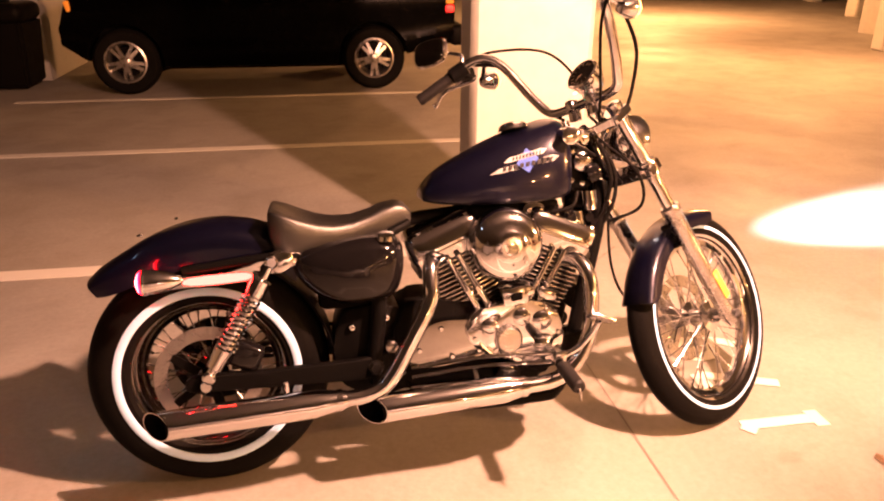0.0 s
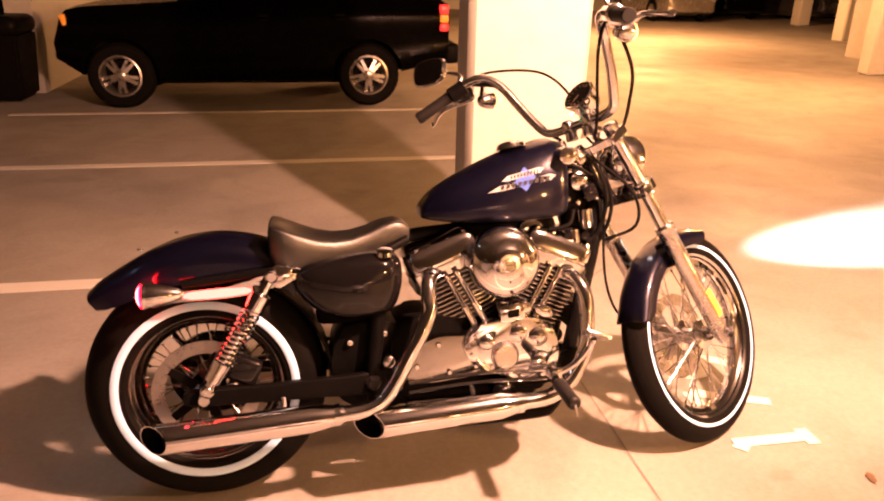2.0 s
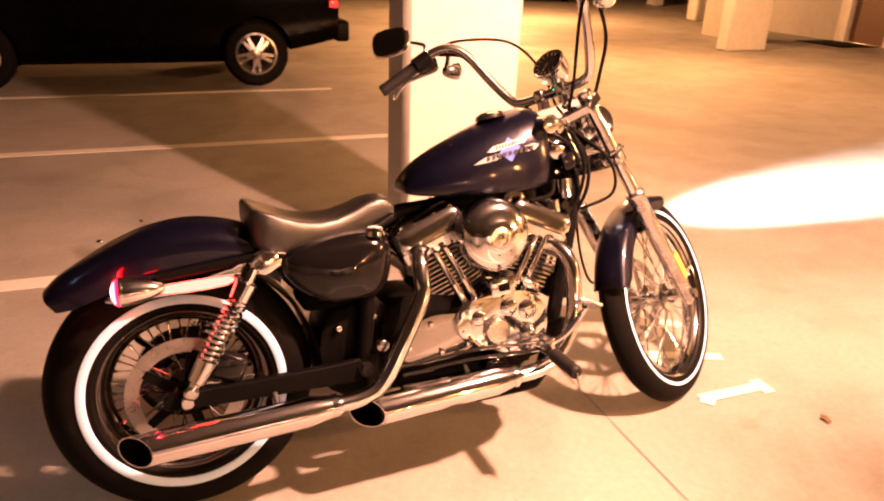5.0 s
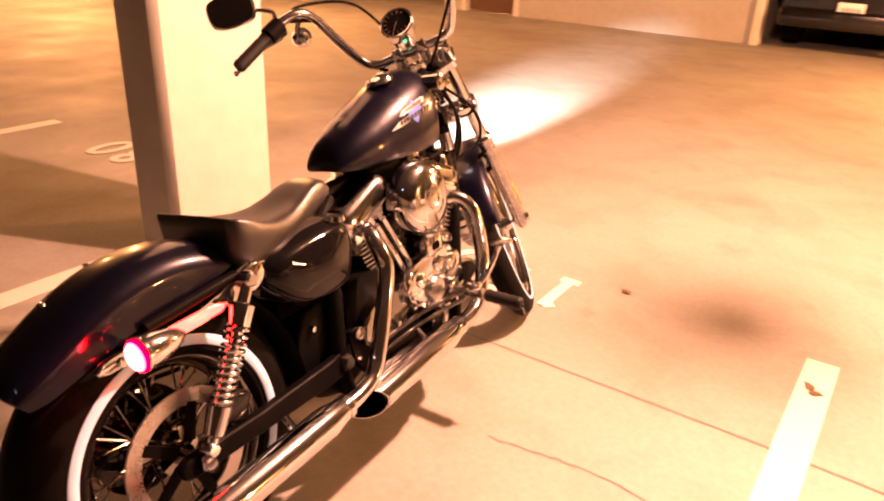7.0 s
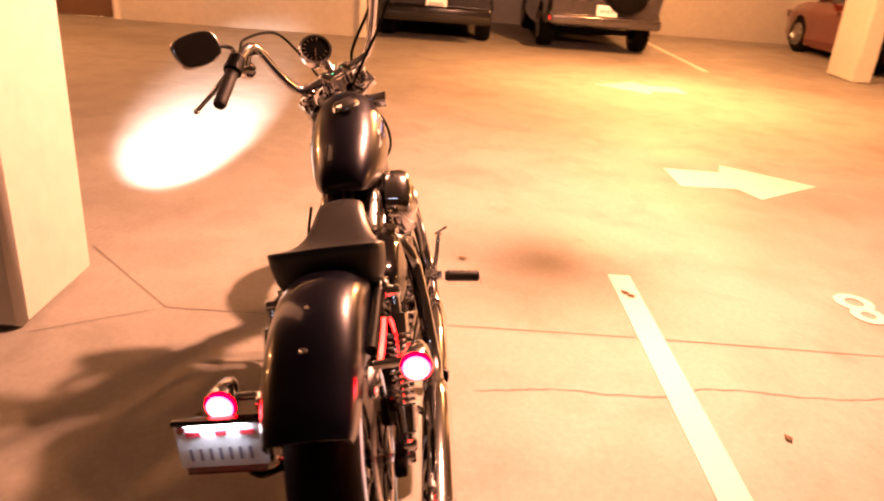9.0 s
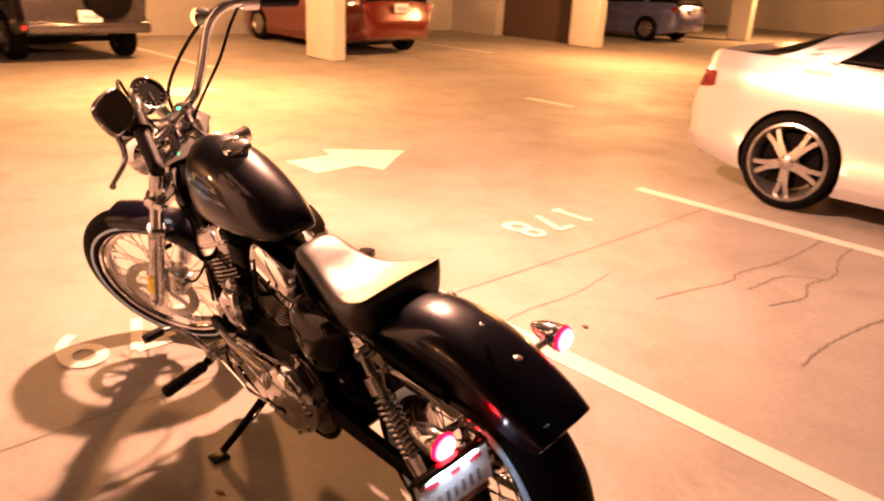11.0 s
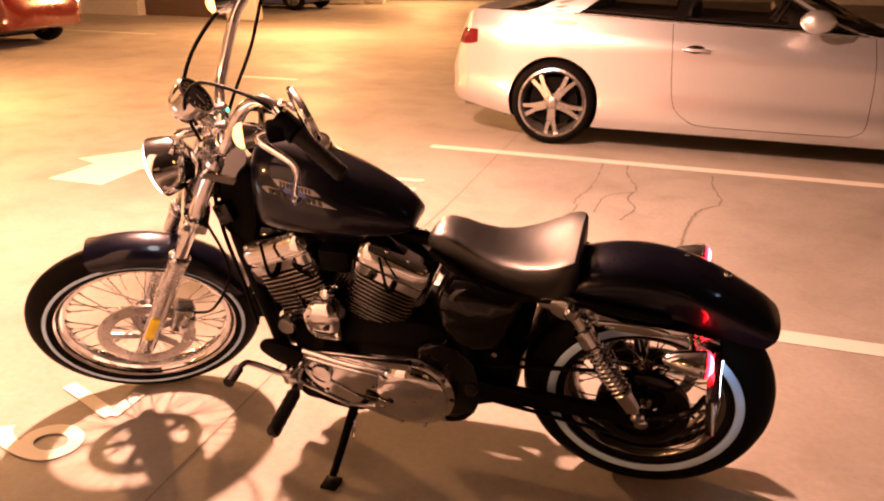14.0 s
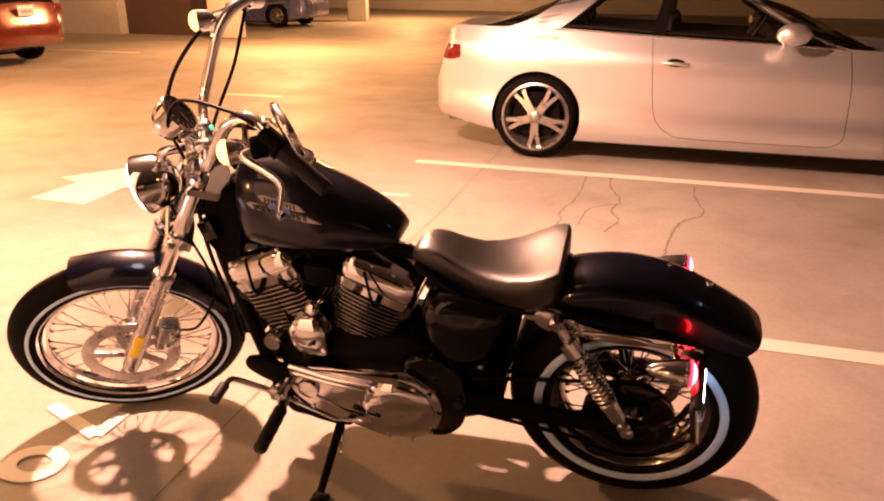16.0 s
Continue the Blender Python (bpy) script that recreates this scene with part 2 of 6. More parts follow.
BLACK = surface("gloss_black", (0.004, 0.0036, 0.004), 0.06, 0.0, 0.0, scale=10, rvary=0.02, spec=0.30)
WRINKLE = surface("black_powdercoat", (0.0032, 0.003, 0.003), 0.42, 0.0, spec=0.03, scale=30, bump=0.3, bscale=300)
BLUE = surface("dark_blue_metallic", (0.0022, 0.0022, 0.0095), 0.30, 0.4, 0.7, scale=6, rvary=0.03, spec=0.20)
BLUE.node_tree.nodes["Principled BSDF"].inputs["Coat Roughness"].default_value = 0.03
BLUE.node_tree.nodes["Principled BSDF"].inputs["Coat IOR"].default_value = 1.38
RUBBER = surface("tyre_rubber", (0.0042, 0.0038, 0.0036), 0.6, vary=0.2, scale=12, bump=0.3, bscale=150, spec=0.03)
GRIP = surface("grip_rubber", (0.009, 0.008, 0.008), 0.55, spec=0.2, vary=0.2, scale=30)
# white rubber tinted blue: cool light put into the base colour
WHITEWALL = surface("whitewall_rubber", (0.44, 0.64, 0.96), 0.5, vary=0.06, scale=10)
LEATHER = surface("black_vinyl", (0.003, 0.0027, 0.0024), 0.43, spec=0.78, vary=0.2, scale=9, bump=0.3, bscale=220, rvary=0.05)
DARK = surface("dark_void", (0.003, 0.0028, 0.0028), 0.8, spec=0.0)
SILVER_INK = surface("silver_badge", (0.30, 0.30, 0.32), 0.4, 0.0)
BLUE_INK = surface("badge_blue", (0.05, 0.10, 0.42), 0.3)
AMBER = surface("amber_lens", (0.95, 0.42, 0.06), 0.15, coat=0.6)
YELLOW = surface("yellow_reflector", (0.95, 0.72, 0.02), 0.25, coat=0.6)


def lamp_lens(name, rim, core, r0, r1):
    """A lit lens, hottest over its bulb: the glow falls off with the distance from the lens's own axis."""
    m, nt, p = mat_new(name)
    at = nd(nt, "ShaderNodeTexCoord").outputs["Generated"]
    off = nt.nodes.new("ShaderNodeVectorMath")
    off.operation = "SUBTRACT"
    off.inputs[1].default_value = (0.5, 0.5, 0.5)
    flat = nt.nodes.new("ShaderNodeVectorMath")
    flat.operation = "MULTIPLY"
    flat.inputs[1].default_value = (0, 1, 1)
    far = nt.nodes.new("ShaderNodeVectorMath")
    far.operation = "LENGTH"
    nt.links.new(at, off.inputs[0])
    nt.links.new(off.outputs[0], flat.inputs[0])
    nt.links.new(flat.outputs[0], far.inputs[0])
    nt.links.new(ramp(nt, far.outputs["Value"], [(r0, core), (r1, rim)]), p.inputs["Emission Color"])
    p.inputs["Base Color"].default_value = (0.5, 0.01, 0.015, 1)
    p.inputs["Emission Strength"].default_value = 75.0
    p.inputs["Roughness"].default_value = 0.15
    return m


RED_LAMP = lamp_lens("red_lamp_lens", (1.0, 0.0011, 0.003), (1.0, 0.05, 0.06), 0.27, 0.47)
RED_DIM = glowing("red_marker", (1.0, 0.011, 0.007), 65.0, (0.5, 0.01, 0.01))
RED_LENS = surface("red_lens", (0.10, 0.005, 0.006), 0.15, coat=0.7)
GREEN_GLOW = glowing("green_indicator", (0.05, 1.0, 0.45), 2.5)
HEAD_GLOW = glowing("headlight_glow", (1.0, 0.97, 0.9), 12.0)
PLATE = surface("plate_white", (0.66, 0.70, 0.76), 0.45, scale=20)
PLATE_INK = surface("plate_ink", (0.20, 0.20, 0.28), 0.5)
BADGE_INK = surface("badge_black", (0.012, 0.012, 0.014), 0.4)
DIAL = surface("dial_print", (0.10, 0.07, 0.04), 0.5)
CAR_TAIL = glowing("car_tail_lens", (1.0, 0.03, 0.02), 1.6, (0.4, 0.01, 0.01))
PLATE_LIGHT = glowing("plate_lamp", (0.80, 0.91, 1.0), 85.0)
AMBER_GLOW = glowing("amber_running", (1.0, 0.40, 0.10), 5.0)
PLATE_RED = surface("plate_red_ink", (0.5, 0.03, 0.05), 0.5)
LENS_GLASS = glass("lens_glass")
MIRROR = surface("mirror_glass", (0.17, 0.165, 0.16), 0.02, 1.0, vary=0.01, rvary=0.01)
WIN_GLASS = surface("tinted_glass", (0.004, 0.0037, 0.0035), 0.05, 0.0, 0.0, rvary=0.02)
CAR_SILVER = surface("silver_car_paint", (0.73, 0.75, 0.80), 0.31, 0.88, 0.2, vary=0.012, scale=3, rvary=0.008)
CAR_BLACK = surface("black_car_paint", (0.0008, 0.0007, 0.0007), 0.25, 0.0, 0.0, spec=0.03)
CAR_GLOSS = surface("glossy_black_car_paint", (0.006, 0.0052, 0.0048), 0.2, 0.3, 0.5)
CAR_RED = surface("red_car_paint", (0.11, 0.014, 0.008), 0.22, 0.2, 0.9)
CAR_BLUE = surface("blue_car_paint", (0.10, 0.11, 0.24), 0.24, 0.4, 0.9)
CAR_GREY = surface("grey_car_paint", (0.24, 0.22, 0.19), 0.25, 0.5, 0.9)
CAR_DARK = surface("dark_grey_car_paint", (0.05, 0.045, 0.05), 0.22, 0.4, 0.9)
PLASTIC = surface("black_plastic", (0.0035, 0.003, 0.003), 0.45, spec=0.04)
WHEEL_ALLOY = surface("wheel_alloy", (0.36, 0.35, 0.345), 0.3, 0.9, scale=15)
LAMP_BODY = surface("lamp_housing", (0.30, 0.28, 0.25), 0.5)
LEAD = surface("curtain_brown", (0.05, 0.03, 0.02), 0.8)


# ---- lamps: sodium fixtures under the ceiling ----
def lamp_fixture(x, y, watts, shade=True):
    root = empty("ceiling_lamp", T(x, y, 2.72), "round grey sodium garage lamp on the ceiling", "lamp", "ceiling lamps")
    b = B()
    lathe(b, [(0, 0.0), (0.16, 0.0), (0.17, -0.02), (0.15, -0.06), (0.05, -0.08), (0, -0.08)], 24, pose(0, 0, 0, 90, 0, 0))
    part("housing", b, LAMP_BODY, root)
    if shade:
        # disc added below the lamp, out of view, to cast a soft floor shadow
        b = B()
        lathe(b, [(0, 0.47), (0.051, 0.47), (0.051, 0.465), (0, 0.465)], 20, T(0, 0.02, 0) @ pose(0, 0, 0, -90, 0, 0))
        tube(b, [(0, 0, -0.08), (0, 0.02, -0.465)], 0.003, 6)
        part("shadow_disc", b, LAMP_BODY, root)
    light = bpy.data.lights.new("sodium_light", "POINT")
    light.energy, light.color, light.shadow_soft_size = watts, SODIUM if shade else SODIUM_FAR, 0.055 if shade else 0.13
    ob = new("sodium_light", light)
    ob.matrix_basis = T(x, y, 2.5)
    return root


# the lamp at (6.5, 7.0) is added to brighten the far floor and doors
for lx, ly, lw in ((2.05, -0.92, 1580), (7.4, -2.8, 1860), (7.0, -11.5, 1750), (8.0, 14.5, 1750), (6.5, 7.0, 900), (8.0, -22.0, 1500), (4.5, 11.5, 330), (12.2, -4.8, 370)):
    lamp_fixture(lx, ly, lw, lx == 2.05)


# an added cool tube, out of view, that puts blue glints in the chrome
cool = empty("glint_lamp", T(-2.0, 0.2, 2.72), "added cool tube lamp, out of view, for blue glints", "lamp")
b = B()
box(b, 0.10, 0.70, 0.07, T(0, 0, -0.037), 0.012, 2)
part("housing", b, LAMP_BODY, cool)
b = B()
tube(b, [(0, -0.31, -0.10), (0, 0.31, -0.10)], 0.013, 12)
part("tube", b, glowing("glint_tube", (0.42, 0.68, 1.0), 12.0), cool, "added glowing tube for blue glints")
b = B()
for y in (-0.32, 0.32):
    box(b, 0.04, 0.03, 0.06, T(0, y, -0.09), 0.006, 2)
for piece in islands(b):
    part("lamp_holder", piece, LAMP_BODY, cool)
tube_light = bpy.data.lights.new("glint_light", "POINT")
tube_light.energy, tube_light.color, tube_light.shadow_soft_size = 0.4, (0.36, 0.64, 1.0), 0.010
new("glint_light", tube_light).matrix_basis = T(-2.0, 0.2, 2.57)

# ---- the garage ----
GX0, GX1, GY0, GY1, GZ = -9.0, 20.0, -30.0, 26.0, 2.72


def slab(name, x0, x1, y0, y1, z0, z1, mat, label="", bevel=0.0, parent=None):
    b = B()
    box(b, x1 - x0, y1 - y0, z1 - z0, T((x0 + x1) / 2, (y0 + y1) / 2, (z0 + z1) / 2), bevel)
    ob = part(name, b, mat, parent)
    if parent is None:
        tagged(ob, label, "", "", "structure")
    return ob


slab("floor", GX0, GX1, GY0, GY1, -0.2, 0.0, CONCRETE, "stained grey concrete garage floor under warm lamps")
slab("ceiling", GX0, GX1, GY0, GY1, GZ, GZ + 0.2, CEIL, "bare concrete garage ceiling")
slab("wall_south", GX0, GX1, GY0 - 0.2, GY0, 0, GZ, WALL, "cream painted concrete wall")
slab("wall_north", GX0, GX1, GY1, GY1 + 0.2, 0, GZ, WALL, "cream painted concrete wall")
slab("wall_west", GX0 - 0.2, GX0, GY0, GY1, 0, GZ, WALL, "cream painted concrete wall")
slab("wall_east", GX1, GX1 + 0.2, GY0, GY1, 0, GZ, WALL, "cream painted concrete wall")
slab("wall_by_suv", -2.95, -2.66, 7.4, GY1, 0, GZ, WALL, "cream concrete wall in front of the parked SUV")

# wall with the two doors beyond the aisle
WX = 10.62
for y0, y1 in ((1.2, 4.95), (6.09, 6.45)):
    slab("wall_doors", WX, WX + 0.22, y0, y1, 0, 0.93, WALL, "tan painted lower wall beside a brown door")
    slab("wall_doors_upper", WX, WX + 0.22, y0, y1, 0.93, GZ, WALL_WHITE, "white painted upper wall beside a brown door")
slab("wall_doors_upper", WX, WX + 0.22, 4.95, 6.09, 2.16, GZ, WALL_WHITE, "white painted wall above a brown door")
slab("wall_doors", WX, WX + 0.22, 9.75, 11.0, 0, GZ, WALL, "cream painted wall beyond the doors")
BX = 12.9
for y0, y1, z0 in ((6.0, 8.52, 0), (9.72, 12.6, 0), (8.52, 9.72, 2.16)):
    slab("wall_recess", BX, BX + 0.2, y0, y1, z0, GZ, WALL, "cream wall round a recessed brown door")
for n, (wx, y0, y1, f0, f1) in enumerate(((WX, 4.95, 6.09, 0.1, 0.1), (BX, 8.52, 9.72, 0.08, 0.24))):
    d = slab("door_%d" % (n + 1), wx + 0.09, wx + 0.13, y0 + f0, y1 - f1, 0.02, 2.06, DOOR_BROWN, "closed brown metal door in a white frame")
    for a0, a1, z0, z1 in ((y0, y0 + f0, 0, 2.16), (y1 - f1, y1, 0, 2.16), (y0 + f0, y1 - f1, 2.06, 2.16)):
        slab("door_frame", wx - 0.03, wx + 0.2, a0, a1, z0, z1, DOOR_FRAME, "", 0.004, d)
    slab("threshold", wx + 0.02, wx + 0.19, y0 + f0, y1 - f1, 0.001, 0.015, SATIN, "", 0.003, d)
    b = B()
    tube(b, [(wx + 0.09, y0 + 0.2, 1.0), (wx + 0.03, y0 + 0.2, 1.0), (wx + 0.03, y0 + 0.32, 1.0)], 0.011, 8)
    part("door_handle", b, SATIN, d, "steel lever handle")
# thin dark sheet lying before the recessed door
b = B()
box(b, 0.95, 1.15, 0.012, T(BX - 0.52, 9.2, 0.0065), 0.004, 2)
tagged(part("door_mat", b, RUBBER), "thin dark sheet on the floor before a recessed door", "mat")
b = B()
box(b, 0.05, 0.15, 0.13, T(WX - 0.026, 6.30, 0.97), 0.01, 2)
tagged(part("wall_box", b, PLASTIC), "small dark box on the wall beside a brown door", "wall box")
slab("wall_end_trim", WX - 0.08, WX + 0.24, 1.08, 1.2, 0, GZ, DOOR_FRAME, "white painted end of the wall", 0.01)
slab("wall_behind_stalls", 14.6, 14.8, -13.9, 1.2, 0, GZ, WALL, "cream concrete wall behind parked cars")
slab("wall_side_stalls", WX + 0.22, 14.8, 1.2, 1.35, 0, GZ, WALL, "cream concrete wall beside parked cars")
slab("wall_alcove", 12.9, 14.8, -14.2, -13.9, 0, GZ, WALL, "cream concrete wall at a dark alcove")
slab("roller_door", 9.95, 12.9, -14.3, -14.2, 0, GZ, LEAD, "dark brown closed roller door")


def pillar(name, x0, x1, y0, y1, label="cream painted rectangular concrete pillar"):
    b = B()
    box(b, x1 - x0, y1 - y0, GZ, T((x0 + x1) / 2, (y0 + y1) / 2, GZ / 2), 0.032, 1)
    return tagged(part(name, b, PILLAR), label, "pillar", "garage pillars")


pillar("pillar", 1.065, 1.64, 1.39, 1.66, "cream painted concrete pillar beside the motorcycle")
pillar("pillar", 9.42, 10.24, -6.42, -6.14)
pillar("pillar", 9.42, 10.24, -13.95, -13.65)
pillar("pillar", 9.3, 9.95, -21.5, -21.2)
pillar("pillar", 9.0, 9.85, 8.36, 8.64)
pillar("pillar", 12.7, 13.2, 13.8, 14.2)
pillar("pillar", 15.1, 15.5, 18.9, 19.3)


# ---- markings on the floor ----
def marking(name, poly, label, category="floor marking", mat=PAINT_LINE, z=0.004):
    b = B()
    vs = [b.verts.new((x, y, z)) for x, y in poly]
    f = b.faces.new(vs)
    if f.normal.z < 0:
        f.normal_flip()
    ext = bmesh.ops.extrude_face_region(b, geom=[f])
    for v in [g for g in ext["geom"] if isinstance(g, bmesh.types.BMVert)]:
        v.co.z -= 0.0035
    ob = part(name, b, mat)
    return tagged(ob, label, category, "", "structure")


def strip(name, x0, x1, y0, y1, label):
    return marking(name, [(x0, y0), (x1, y0), (x1, y1), (x0, y1)], label)


strip("parking_line", -3.0, 1.955, -1.115, -1.005, "worn white parking line on concrete")
strip("parking_line", -2.8, 1.05, 1.545, 1.655, "worn white parking line ending at the pillar")
strip("parking_line", -3.0, 1.87, -3.70, -3.60, "worn white parking line beside the silver coupe")
strip("parking_line", -2.6, 1.97, 3.84, 3.94, "worn white parking line on concrete")
strip("parking_line", -2.6, 1.75, 6.0, 6.09, "worn white parking line beside the black SUV")
strip("parking_line", 9.5, 13.6, -4.06, -3.96, "white parking line in an empty stall")
strip("parking_line", 4.5, 5.25, -6.36, -6.25, "short white stripe on the aisle floor")
strip("parking_line", 9.6, 13.6, -10.3, -10.2, "white parking line on concrete")


def arrow(x, y, way, label):
    """A lane arrow that points along -y (way=1) or +y (way=-1), its tail's middle at (x, y)."""
    pts = [(-0.22, 0), (0.22, 0), (0.2, -0.42), (0.42, -0.5), (0.0, -1.08), (-0.42, -0.5), (-0.2, -0.42)]
    return marking("lane_arrow", [(x + a, y + way * c) for a, c in pts], label)


arrow(3.8, -1.86, 1, "white painted lane arrow on the aisle floor")
arrow(7.65, -3.1, -1, "white painted lane arrow on the far lane")


def digit_strokes(c):
    """Centre lines of a digit in a cell 0.14 wide and 0.27 high, (across, up)."""
    def oval(cx, cy, a, h, n=20, t0=0.0, t1=2 * math.pi):
        return [(cx + a * math.cos(t), cy + h * math.sin(t)) for t in np.linspace(t0, t1, n)]
    return {
        "1": [[(0.0, 0.0), (0.0, 0.27)], [(0.0, 0.27), (-0.035, 0.235)], [(-0.045, 0.0), (0.04, 0.0)]],
        "7": [[(-0.07, 0.27), (0.07, 0.27)], [(0.068, 0.268), (-0.035, 0.0)]],
        "8": [oval(0, 0.205, 0.056, 0.062), oval(0, 0.07, 0.068, 0.07)],
        "9": [oval(0, 0.19, 0.066, 0.078), oval(-0.045, 0.19, 0.111, 0.20, 12, 0.0, -1.35)],
        "0": [oval(0, 0.135, 0.068, 0.135)],
    }[c]


def stall_number(text, x, y):
    """Digits of stroked floor paint that read along +y, their feet towards +x."""
    b = B()
    level = 0.0
    for k, c in enumerate(text):
        for line in digit_strokes(c):
            level += 0.00012
            prev = None
            for i, q in enumerate(line):
                a, e = np.array(line[max(0, i - 1)]), np.array(line[min(len(line) - 1, i + 1)])
                if len(line) > 4 and abs(line[0][0] - line[-1][0]) + abs(line[0][1] - line[-1][1]) < 1e-6 and i in (0, len(line) - 1):
                    a, e = np.array(line[-2]), np.array(line[1])
                d = (e - a) / np.linalg.norm(e - a)
                n = np.array((-d[1], d[0])) * 0.0235
                cur = [b.verts.new((x - (p[1] - 0.135), y + (k - 1) * 0.245 + p[0], 0.0028 + level)) for p in (np.array(q) + n, np.array(q) - n)]
                if prev:
                    f = b.faces.new((prev[0], cur[0], cur[1], prev[1]))
                prev = cur
    bmesh.ops.recalc_face_normals(b, faces=b.faces)
    for f in b.faces:
        if f.normal.z < 0:
            f.normal_flip()
    ext = bmesh.ops.extrude_face_region(b, geom=b.faces[:])
    for v in [g for g in ext["geom"] if isinstance(g, bmesh.types.BMVert)]:
        v.co.z += 0.0018
    return tagged(part("stall_number", b, PAINT_LINE), "white painted stall number %s on the floor" % text, "floor marking", "", "structure")


stall_number("178", 1.75, -2.42)
stall_number("179", 1.835, 0.195)
stall_number("180", 1.835, 2.82)


# joints and cracks: thin dirt-filled grooves
def groove(name, pts, w, label, k=0, jit=0.0, mat=JOINT):
    rnd = random.Random(len(pts) * 7 + int(abs(pts[0][0] * 100)))
    p = spline([(a, b, 0) for a, b in pts], k) if k else [np.array((a, b, 0.0)) for a, b in pts]
    b = B()
    prev = None
    for i, q in enumerate(p):
        d = p[min(i + 1, len(p) - 1)] - p[max(0, i - 1)]
        nrm = np.array((-d[1], d[0])) / (np.hypot(d[0], d[1]) + 1e-9)
        q = q[:2] + nrm * rnd.uniform(-jit, jit)
        ww = w * (rnd.uniform(0.4, 1.2) if jit else 1)
        cur = [b.verts.new((*(q + nrm * ww / 2), 0.0022)), b.verts.new((*(q - nrm * ww / 2), 0.0022))]
        if prev:
            b.faces.new((prev[0], cur[0], cur[1], prev[1]))
        prev = cur
    for f in b.faces:
        if f.normal.z < 0:
            f.normal_flip()
    return tagged(part(name, b, mat), label, "", "", "structure")


groove("floor_joint", [(1.325, 0.955), (1.33, -1.0), (1.29, -2.5), (1.28, -12.0)], 0.006, "dark saw-cut joint in the concrete")
groove("floor_joint", [(1.885, 1.50), (1.325, 0.955), (1.064, 1.38)], 0.006, "dark diagonal joint running to the pillar")
CR = dict(k=14, jit=0.0065, mat=CRACK)
groove("floor_crack", [(0.48, -3.6), (0.49, -3.0), (0.56, -2.6), (0.53, -2.45), (0.62, -2.1), (0.66, -1.9)], 0.011, "thin branching crack in the concrete", **CR)
groove("floor_crack", [(0.30, -3.6), (0.286, -3.35), (0.2, -3.0), (0.24, -2.75), (0.18, -2.55), (0.26, -2.3)], 0.014, "thin branching crack in the concrete", **CR)
groove("floor_crack", [(0.22, -2.9), (0.38, -2.75), (0.42, -2.4)], 0.011, "thin branching crack in the concrete", **CR)
groove("floor_crack", [(-0.3, -3.5), (-0.294, -3.25), (-0.33, -2.85), (-0.18, -2.6), (-0.107, -2.15), (-0.1, -1.8)], 0.014, "thin branching crack in the concrete", **CR)
groove("floor_crack", [(0.86, -0.3), (0.90, -0.6), (0.89, -0.95), (0.97, -1.2), (0.95, -1.6), (1.0, -2.0)], 0.006, "fine wandering crack across a parking line", **CR)


def leaf(x, y, s, turn, label):
    b = B()
    rnd = random.Random(int(x * 100))
    vs = [b.verts.new((s * (0.5 + 0.5 * rnd.random()) * math.cos(a), 0.6 * s * (0.5 + 0.5 * rnd.random()) * math.sin(a), 0.004 + 0.006 * rnd.random())) for a in (i * math.pi / 5 for i in range(10))]
    c = b.verts.new((0, 0, 0.012))
    for i in range(10):
        b.faces.new((vs[i], vs[(i + 1) % 10], c))
    return tagged(part("dry_leaf", b, STAIN, m=pose(x, y, 0.001, 0, 0, turn)), label, "leaf", "litter on the floor")


leaf(1.753, -1.045, 0.035, 30, "small dry brown leaf on a parking line")
leaf(1.72, -1.07, 0.03, 100, "small dry brown leaf on a parking line")
leaf(2.03, -0.28, 0.03, 80, "small dry leaf on the concrete")
leaf(0.69, -1.36, 0.025, 10, "small dry leaf on the concrete")

leaf(0.70, 0.42, 0.022, 25, "small dry leaf in the shade of the motorcycle")
leaf(0.55, 0.52, 0.028, 60, "small dry leaf in the shade of the motorcycle")
leaf(0.62, 0.60, 0.02, 140, "small dry leaf in the shade of the motorcycle")

# bin by the wall
b = B()
loft(b, [[(-0.26, -0.27, 0.02), (0.26, -0.27, 0.02), (0.26, 0.27, 0.02), (-0.26, 0.27, 0.02)], [(-0.31, -0.33, 0.74), (0.31, -0.33, 0.74), (0.31, 0.33, 0.74), (-0.31, 0.33, 0.74)]])
bmesh.ops.bevel(b, geom=b.edges[:], offset=0.04, segments=3, affect="EDGES")
bin_root = empty("waste_bin", T(-2.93, 6.98, 0), "dark plastic waste bin beside the wall", "bin")
part("bin_body", b, PLASTIC, bin_root)
b = B()
box(b, 0.66, 0.68, 0.20, T(0, 0, 0.80), 0.09, 4)
part("lid", b, PLASTIC, bin_root)
b = B()
lathe(b, [(0, -0.03), (0.07, -0.03), (0.08, 0), (0.07, 0.03), (0, 0.03)], 16, T(-0.2, -0.28, 0.08))
lathe(b, [(0, -0.03), (0.07, -0.03), (0.08, 0), (0.07, 0.03), (0, 0.03)], 16, T(-0.2, 0.28, 0.08))
bin_wheels = islands(b)
for piece in bin_wheels:
    part("wheel", piece, RUBBER, bin_root)


# ---- parked cars: x forward, origin under the rear axle's middle ----
def interp(tab, x):
    return float(np.interp(x, [a for a, _ in tab], [b for _, b in tab]))


